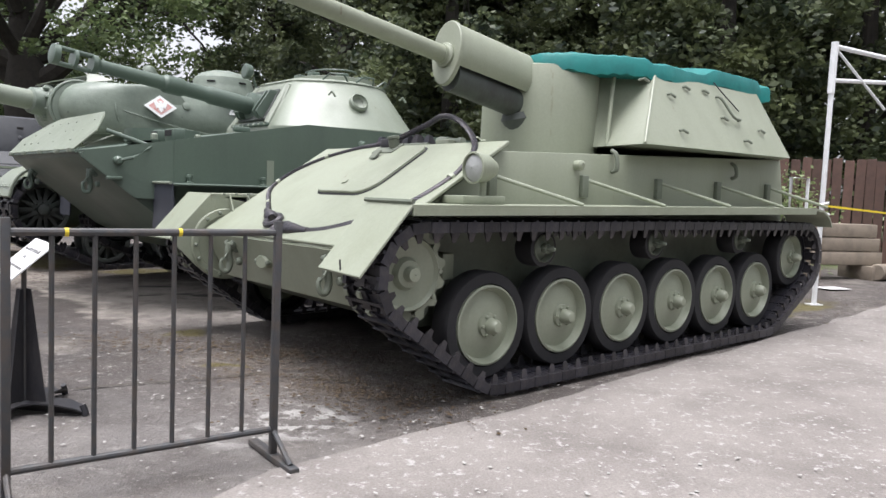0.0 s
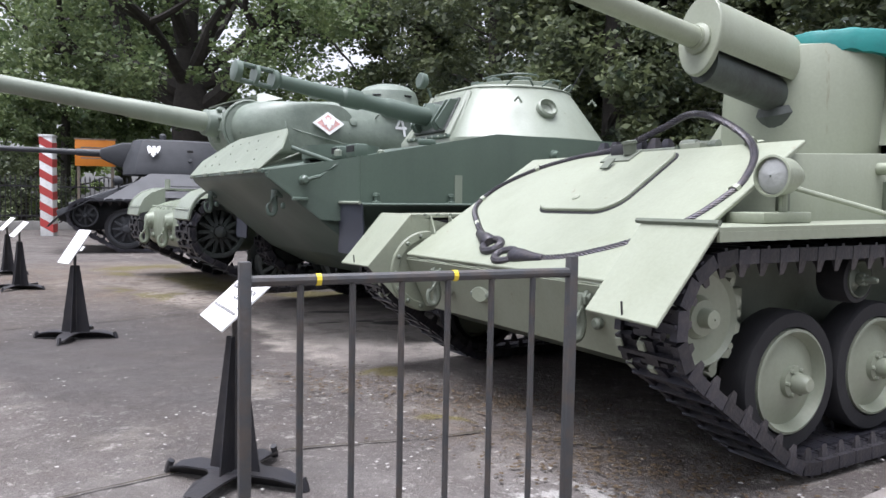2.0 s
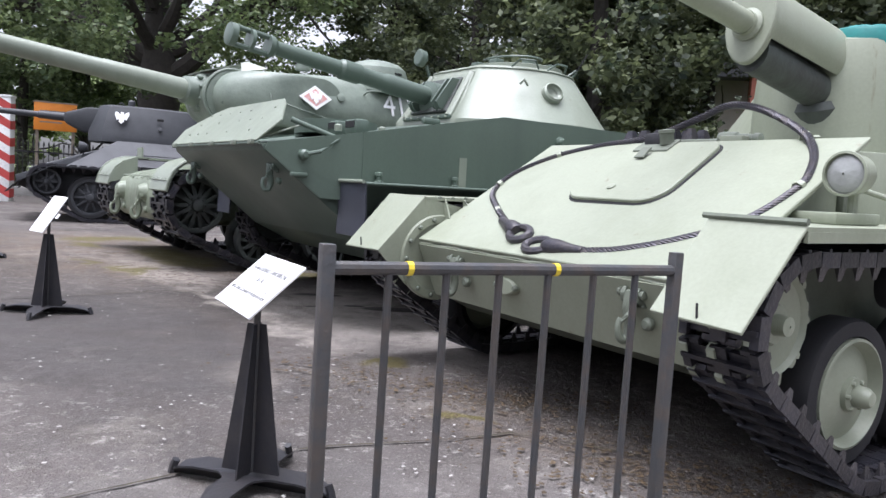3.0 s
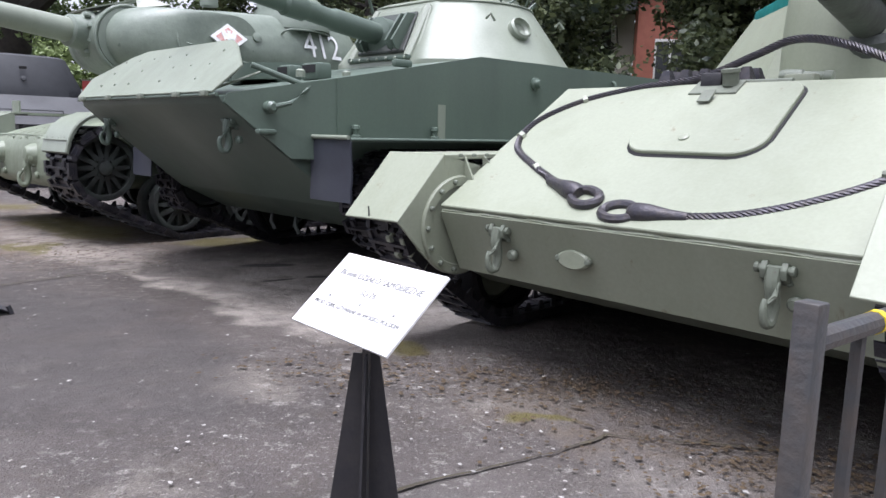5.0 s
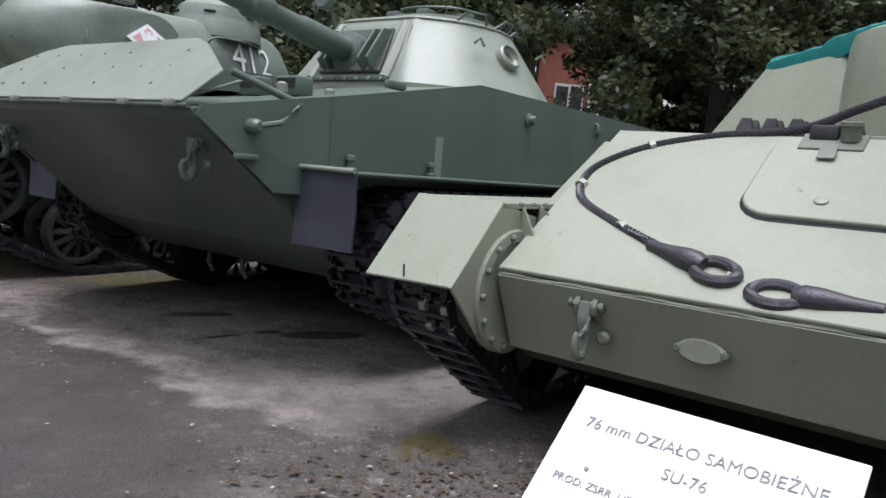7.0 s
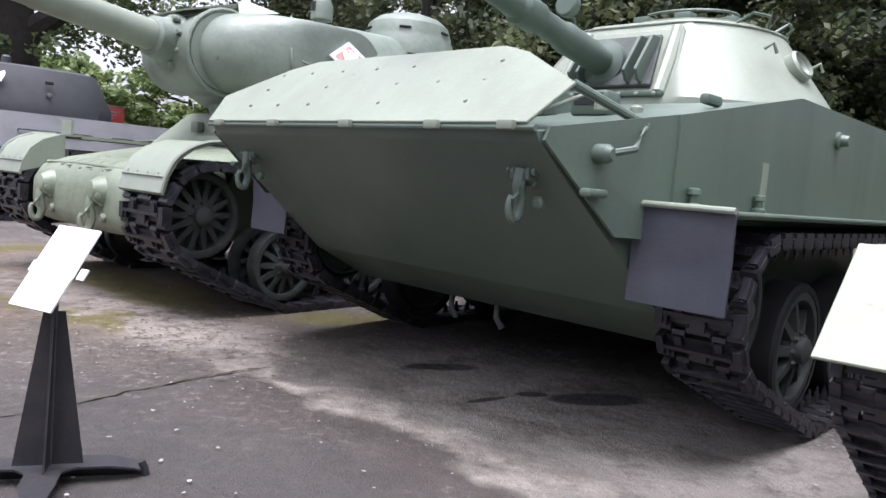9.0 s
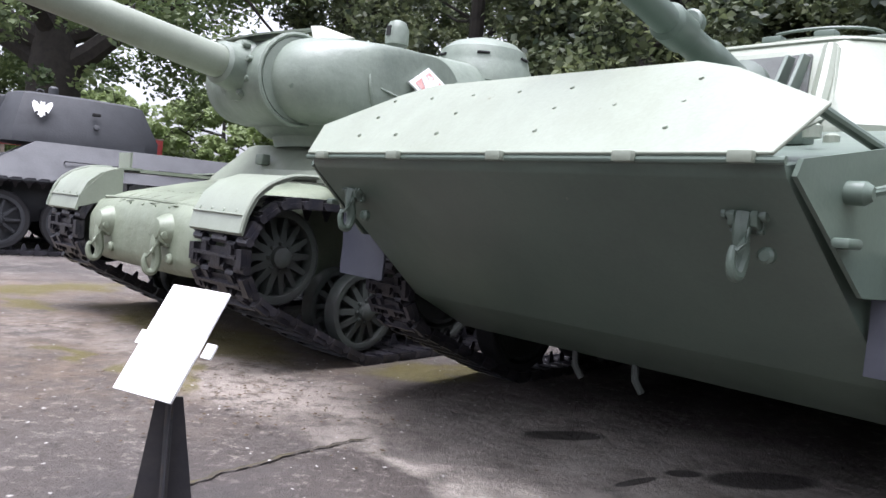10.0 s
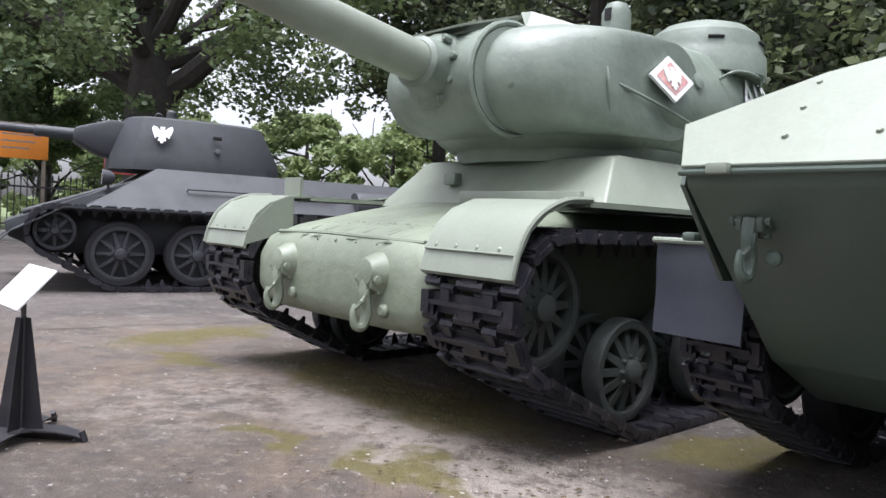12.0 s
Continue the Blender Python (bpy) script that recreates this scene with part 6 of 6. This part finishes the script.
def board_fence():
    v = thing("board_fence", pose(4.6, 13.6, gz(4.6, 13.6), 0, 0, -14), "red-brown vertical board fence with a dark rail", "fence")
    me = finish(box(-0.07, 0.07, -0.012, 0.012, 0.05, 1.75, 0.004), "board", PLANK, 0)
    for k in range(46):
        ob = new("board", me)
        ob.parent = v
        ob.matrix_local = pose(0.16 * k, 0.004 * (k % 3), 0.02 * math.sin(k * 2.3), 0, 0.6 * math.sin(k * 1.3), 0)
    for z in (0.35, 1.35):
        part("rail", box(-0.1, 7.3, 0.02, 0.07, z, z + 0.09), PLANK, v)
    for x in (0.0, 2.4, 4.8, 7.2):
        part("fence_post", box(x - 0.06, x + 0.06, 0.075, 0.17, 0, 1.6), PLANK, v)


board_fence()

stack = thing("timber_stack", pose(5.0, 11.2, gz(5.0, 11.2), 0, 0, 18), "stack of weathered square timbers on bearers", "timber")
for k in range(3):
    part("timber", box(-0.75, 0.75 - 0.06 * k, -0.13, 0.15, 0.20 + 0.19 * k, 0.38 + 0.19 * k, 0.012), TIMBER, stack)
for x in (-0.5, 0.5):
    part("bearer", box(x - 0.08, x + 0.08, -0.3, 0.3, 0, 0.195, 0.01), TIMBER, stack)
log = thing("log", pose(5.9, 11.3, gz(5.9, 11.3), 0, 0, 35), "short weathered log on the ground", "log")
part("trunk", lathe([(0, 0.10), (0.02, 0.115), (0.85, 0.105), (0.87, 0.09)], (-0.43, 0, 0.11), (1, 0, 0), 18), TIMBER, log)
paper = thing("paper_sheet", pose(4.45, 9.95, gz(4.45, 9.95) + 0.018, 0, 0, 20), "white sheet of paper lying on the pavement", "paper")
part("sheet", box(-0.17, 0.17, -0.12, 0.12, 0, 0.003), WHITE, paper)


def brick_house():
    v = thing("brick_house", pose(1.5, 29.5, 0.2, 0, 0, 0), "red brick house seen between the trees", "house")
    part("wall", box(3.55, 5.5, 0, 0.4, 0, 6.5), BRICK, v)
    part("wall", box(0.6, 3.55, 0.5, 0.9, 0, 5.5), CLOTH, v, "pale rendered wall")
    part("roof", prism([(0.3, 5.5), (3.4, 5.5), (3.45, 6.5), (5.8, 6.5), (5.8, 6.8), (3.4, 7.0), (0.3, 6.2)], -0.3, 6, 0.0), SLATE, v)
    for x in (1.6, 4.75):
        w = new("window")
        w.parent = v
        yy = 0.44 if x < 3.5 else -0.04
        part("frame", box(x - 0.55, x + 0.55, yy, yy + 0.05, 2.6, 4.6), PAINT_W, w)
        for s in (-1, 1):
            part("pane", box(x + s * 0.27 - 0.22, x + s * 0.27 + 0.22, yy - 0.02, yy, 2.7, 4.5), SLATE, w)
        part("sill", box(x - 0.65, x + 0.65, yy - 0.12, yy, 2.5, 2.6), PAINT_W, w)


brick_house()


# ---- trees ----
def leaves(points, size, rng, mat, name, parent, flat=0.35, spread=0.35):
    """Leaf-shaped blades scattered round the given clump centres (x, y, z, radius, count)."""
    P = []
    for x, y, z, r, n in points:
        u = rng.normal(size=(int(n), 3))
        u /= np.linalg.norm(u, axis=1)[:, None]
        u *= (rng.random(int(n)) ** 0.45 * r)[:, None]
        u[:, 2] *= 0.72
        P.append(u + (x, y, z))
    P = np.concatenate(P)
    n = len(P)
    a = rng.normal(size=(n, 3))
    a[:, 2] *= 0.5
    a /= np.linalg.norm(a, axis=1)[:, None]
    b = rng.normal(size=(n, 3))
    b = np.cross(a, b)
    b /= np.linalg.norm(b, axis=1)[:, None]
    s = (size * rng.uniform(0.6, 1.4, n))[:, None]
    c = np.cross(a, b) * s * 0.12
    v = np.stack([P - a * s * 0.5, P + b * s * 0.30 + c, P + a * s * 0.5, P - b * s * 0.30 + c], 1).reshape(-1, 3)
    me = bpy.data.meshes.new(name)
    me.vertices.add(n * 4), me.loops.add(n * 4), me.polygons.add(n)
    me.vertices.foreach_set("co", v.ravel())
    me.loops.foreach_set("vertex_index", np.arange(n * 4))
    me.polygons.foreach_set("loop_start", np.arange(n) * 4)
    me.polygons.foreach_set("loop_total", np.full(n, 4))
    me.update(), me.validate()
    me.materials.append(mat)
    ob = new(name, me)
    ob.parent = parent
    return ob


def limb(bm, rng, p, d, length, r, depth, tips):
    """A bending limb that forks; the ends are gathered in tips."""
    pts, rad = [p.copy()], [r]
    n = 5
    for k in range(n):
        d = (d + Vector(rng.normal(size=3)) * 0.16 + Vector((0, 0, 0.05))).normalized()
        p = p + d * (length / n)
        pts.append(p.copy())
        rad.append(r * (1 - 0.5 * (k + 1) / n))
    tube(pts, rad, 8 if depth > 1 else 6, bm)
    tips.append(p.copy())
    if depth > 0:
        for k in range(3 if depth > 1 else 2):
            j = int(rng.integers(2, n + 1))
            nd = (d + Vector(rng.normal(size=3)) * 0.75).normalized()
            nd.z = nd.z * 0.6 + 0.15
            limb(bm, rng, pts[j], nd.normalized(), length * 0.68, rad[j] * 0.75, depth - 1, tips)


def oak(x, y):
    rng = np.random.default_rng(11)
    v = thing("oak_tree", pose(x, y, 0), "large old oak with a dark trunk and spreading limbs", "tree")
    bm = bmesh.new()
    tube(spline([(0, 0, -0.2), (0.02, 0, 1.0), (0.0, 0.05, 2.4), (0.1, 0, 3.6), (0.05, 0, 5.0), (-0.1, 0, 6.6), (0.1, 0.1, 9.0)], 4), [0.95, 0.85, 0.78, 0.74, 0.72, 0.70, 0.69, 0.68, 0.67, 0.67, 0.68, 0.70, 0.74, 0.76, 0.74, 0.68, 0.62, 0.56, 0.5, 0.46, 0.42, 0.36, 0.3, 0.24, 0.18], 16, bm)
    tips = []
    for az, el, L, r, z in ((175, 15, 5.5, 0.40, 4.6), (205, 35, 5.5, 0.40, 5.2), (8, 38, 5.0, 0.46, 4.4), (20, 18, 5.5, 0.34, 5.4), (140, 50, 5.0, 0.3, 6.0), (60, 55, 5.0, 0.3, 6.4), (330, 45, 4.8, 0.3, 6.0),
                            (270, 30, 5.0, 0.3, 5.5), (90, 40, 5.0, 0.3, 5.6), (250, 70, 4.5, 0.34, 7.0)):
        a, e = radians(az), radians(el)
        limb(bm, rng, Vector((0.3 * math.cos(a), 0.3 * math.sin(a), z)), Vector((math.cos(a) * math.cos(e), math.sin(a) * math.cos(e), math.sin(e))), L, r * 0.85, 2, tips)
    part("trunk", bm, BARK, v)
    pts = [(t.x, t.y, t.z + 0.1, rng.uniform(0.7, 1.35), rng.integers(150, 270)) for t in tips]
    for k in range(62):
        a, r = rng.uniform(0, 2 * math.pi), rng.uniform(2.6, 8.5)
        pts.append((r * math.cos(a), r * math.sin(a), rng.uniform(5.2, 11) - 0.14 * r, rng.uniform(0.8, 1.5), 320))
    for k in range(64):
        a, r = rng.uniform(0, 2 * math.pi), rng.uniform(2.2, 8.0)
        pts.append((r * math.cos(a), r * math.sin(a), rng.uniform(3.6, 6.4), rng.uniform(0.4, 0.9), 90))
    tagged(leaves(pts, 0.19, rng, LEAF_OAK, "crown", v), kind="stuff")


oak(-16.1, 27.0)


def hedge_tree(x, y, r, h, seed, low=0.3, mat=LEAF_DARK, label="dense dark-leaved tree behind the vehicles", size=0.16, clumps=165, each=210, gap=0.0):
    rng = np.random.default_rng(seed)
    v = thing("tree", pose(x, y, gz(x, y)), label, "tree", "trees behind the yard")
    bm = bmesh.new()
    tube([(0, 0, -0.2), (0.05, 0, h * 0.3), (0.0, 0.1, h * 0.6), (0, 0, h * 0.85)], [0.24, 0.2, 0.14, 0.05], 10, bm)
    tips = []
    for k in range(10):
        a = 2.4 * k
        limb(bm, rng, Vector((0, 0, h * (0.12 + 0.06 * k))), Vector((math.cos(a), math.sin(a), 0.35)).normalized(), r * 0.62, 0.08, 1, tips)
    part("trunk", bm, BARK, v)
    pts = []
    for k in range(clumps):
        z = low + (h - low) * rng.random() ** 0.85
        f = (z - low) / (h - low)
        rr = r * (0.75 + 0.45 * math.sin(math.pi * min(1, f * 1.1))) * (1 - 0.5 * max(0, f - 0.6) / 0.4)
        a = rng.uniform(0, 2 * math.pi)
        q = rr * rng.uniform(0.45, 1.0)
        pts.append((q * math.cos(a), q * math.sin(a), z, rng.uniform(0.4, 0.85), each))
    tagged(leaves(pts, size, rng, mat, "crown", v), kind="stuff")


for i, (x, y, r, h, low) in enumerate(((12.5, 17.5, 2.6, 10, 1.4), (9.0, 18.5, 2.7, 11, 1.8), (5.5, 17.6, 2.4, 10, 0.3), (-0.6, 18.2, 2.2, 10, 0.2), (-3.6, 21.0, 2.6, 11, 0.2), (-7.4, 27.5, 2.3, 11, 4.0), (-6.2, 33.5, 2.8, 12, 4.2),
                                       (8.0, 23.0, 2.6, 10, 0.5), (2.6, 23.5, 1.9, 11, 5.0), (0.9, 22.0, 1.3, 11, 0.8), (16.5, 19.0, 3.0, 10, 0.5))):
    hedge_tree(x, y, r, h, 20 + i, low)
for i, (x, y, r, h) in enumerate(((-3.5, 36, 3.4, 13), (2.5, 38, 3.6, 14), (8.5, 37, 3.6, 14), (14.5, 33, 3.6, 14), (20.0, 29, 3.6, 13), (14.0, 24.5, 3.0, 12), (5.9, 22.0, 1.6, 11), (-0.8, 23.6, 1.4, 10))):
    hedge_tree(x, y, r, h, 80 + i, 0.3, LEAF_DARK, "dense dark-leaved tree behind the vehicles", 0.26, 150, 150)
for i, (x, y, r, h) in enumerate(((-11.5, 44, 4.5, 5.5), (-17, 47, 5.0, 6.5), (-24, 46, 5, 6.0), (-31, 44, 5, 7.0), (-38, 40, 5, 8.0), (-5, 46, 5, 7.5), (-44, 33, 5, 8))):
    hedge_tree(x, y, r, h, 40 + i, 0.1, LEAF_PALE, "pale green tree in the open beyond the railing", 0.34, 90, 130)
hedge_tree(-30, 30, 3.5, 9, 60, 0.8, LEAF_OAK, "leafy tree beyond the iron railing", 0.24, 110, 150)
hedge_tree(-24, 34, 3.5, 9.5, 61, 2.5, LEAF_OAK, "leafy tree beyond the iron railing", 0.24, 110, 150)
hedge_tree(-24.5, 30.5, 3.4, 11, 62, 3.4, LEAF_OAK, "leafy tree beyond the iron railing", 0.22, 150, 170)
hedge_tree(-22.0, 25.2, 1.5, 2.6, 63, 0.1, LEAF_DARK, "dark bush behind the iron railing", 0.12, 50, 150)
hedge_tree(-24.2, 23.2, 1.5, 2.8, 64, 0.1, LEAF_DARK, "dark bush behind the iron railing", 0.12, 50, 150)

hedge_tree(4.6, 12.4, 0.55, 1.35, 70, 0.05, LEAF_PALE, "low yellow-green bush by the board fence", 0.07, 40, 60)

# ---- unseen plain walls, added to close the yard and cut low sky light ----
tagged(part("wall_south", box(-30, 26, -9.4, -9.0, -0.1, 5.0), UNSEEN_WALL), "plain dark wall, unseen, added to block low sky light", "wall", kind="structure")
tagged(part("wall_west", box(-30.4, -30.0, -9.4, 12, -0.1, 5.5), UNSEEN_WALL), "plain dark wall, unseen, added to block low sky light", "wall", kind="structure")
tagged(part("wall_east", box(20, 20.4, -9.0, 14, -0.1, 6.5), UNSEEN_WALL), "plain dark wall, unseen, added to block low sky light", "wall", kind="structure")

# ---- the notices ----
notice_stand(-1.922, 4.14, -49.5, "black finned iron stand with a white printed notice board",
             (("76 mm DZIAŁO SAMOBIEŻNE", 0.0265, 0.055), ("SU-76", 0.026, 0.012), ("PROD. ZSRR, UŻYWANE W WOJSKU POLSKIM", 0.0172, -0.045)), 0.41, 0.235, 42, 0, 0.69)
notice_stand(-4.515, 6.48, -28, "black finned iron stand with a steep white notice board", (), 0.20, 0.30, 56, 0, 0.70, tabs=True)
notice_stand(-7.24, 8.92, -40, "black finned iron stand with a white notice board", (), 0.40, 0.23, 48, 0, 0.70)
notice_stand(-8.7, 10.3, -40, "black finned iron stand with a white notice board beside the tanks", (), 0.40, 0.23, 48, 0, 0.70)


# ---- cracks, chips and dead leaves on the yard ----
SOIL = material("damp_soil", (0.045, 0.038, 0.028), 0.9, second=(0.07, 0.06, 0.03), scale=12, amount=0.8, bump=0.5)


def crack(points, width, seed, label):
    rng = np.random.default_rng(seed)
    path = [p for a, b in zip(points, points[1:]) for p in (Vector((*a, 0)).lerp(Vector((*b, 0)), k / 14) for k in range(14))] + [Vector((*points[-1], 0))]
    bm = bmesh.new()
    left, right = [], []
    off = 0.0
    for i, p in enumerate(path):
        d = (path[min(i + 1, len(path) - 1)] - path[max(i - 1, 0)]).normalized()
        nv = Vector((-d.y, d.x, 0))
        off = 0.7 * off + rng.normal() * width * 0.7
        w = width * rng.uniform(0.2, 1.0)
        for side, row in ((1, left), (-1, right)):
            q = p + nv * (off + side * w)
            row.append(bm.verts.new((q.x, q.y, gz(q.x, q.y) + 0.009)))
    for i in range(len(path) - 1):
        bm.faces.new((left[i], right[i], right[i + 1], left[i + 1]))
    ob = part("pavement_crack", bm, SOIL, smooth=0)
    tagged(ob, label, "crack", kind="structure")


crack([(-5.3, 6.6), (-4.73, 7.34), (-4.4, 7.81), (-4.12, 8.07)], 0.014, 1, "dark mossy crack between asphalt slabs")
crack([(-2.6, 3.6), (-1.9, 4.5), (-1.1, 5.0), (-0.4, 4.9)], 0.010, 2, "thin dark crack in the asphalt")
crack([(-9.5, 11.2), (-8.3, 12.3), (-7.6, 12.9)], 0.014, 4, "dark joint between asphalt slabs")
crack([(-0.6, 3.5), (-0.45, 3.0), (-0.75, 2.6)], 0.008, 5, "thin crack in the concrete")


def litter(name, mat, n, size, seed, spots, label):
    rng = np.random.default_rng(seed)
    verts, faces = [], []
    for k in range(n):
        cx, cy, sx, sy = spots[int(rng.integers(len(spots)))]
        x, y = rng.normal(cx, sx), rng.normal(cy, sy)
        z = gz(x, y) + 0.012
        if y - 3.56 < (x + 0.62) * 1.0156 and x > -0.75:
            z += 0.014
        s, a = size * rng.uniform(0.4, 1.5), rng.uniform(0, 6.28)
        base = len(verts)
        m = 6
        for j in range(m):
            t = a + 6.283 * j / m
            r = s * rng.uniform(0.5, 1.0) * (1.0 if j % 3 else 1.4)
            verts.append((x + r * math.cos(t), y + r * math.sin(t), z + rng.uniform(0, 0.35) * s))
        verts.append((x, y, z + s * 0.45))
        for j in range(m):
            faces.append((base + j, base + (j + 1) % m, base + m))
    me = bpy.data.meshes.new(name)
    me.from_pydata(verts, [], faces)
    me.materials.append(mat)
    tagged(new(name, me), label, "litter", kind="stuff")


LEAFY = material("dead_leaf", (0.07, 0.045, 0.02), 0.8, second=(0.035, 0.025, 0.015), scale=30, amount=0.8, bump=0)
litter("pebbles", STONE, 1500, 0.008, 1, ((-2, 4.5, 1.5, 1.2), (-5, 8, 1.8, 1.3), (-7, 10, 1.5, 1.5), (0.5, 3.5, 1.2, 0.8)), "scattered pale stone chips on the asphalt")
litter("dead_leaves", LEAFY, 2600, 0.010, 2, ((-0.8, 4.95, 0.35, 0.22), (-0.45, 4.68, 0.28, 0.14), (-1.45, 5.6, 0.32, 0.16), (-1.05, 5.5, 0.3, 0.16), (-2.1, 5.75, 0.35, 0.2), (-0.3, 4.5, 0.3, 0.2), (3.2, 8.3, 0.7, 0.6), (-4.9, 8.6, 0.7, 0.4)), "crumbled brown leaves and dirt along the tracks")
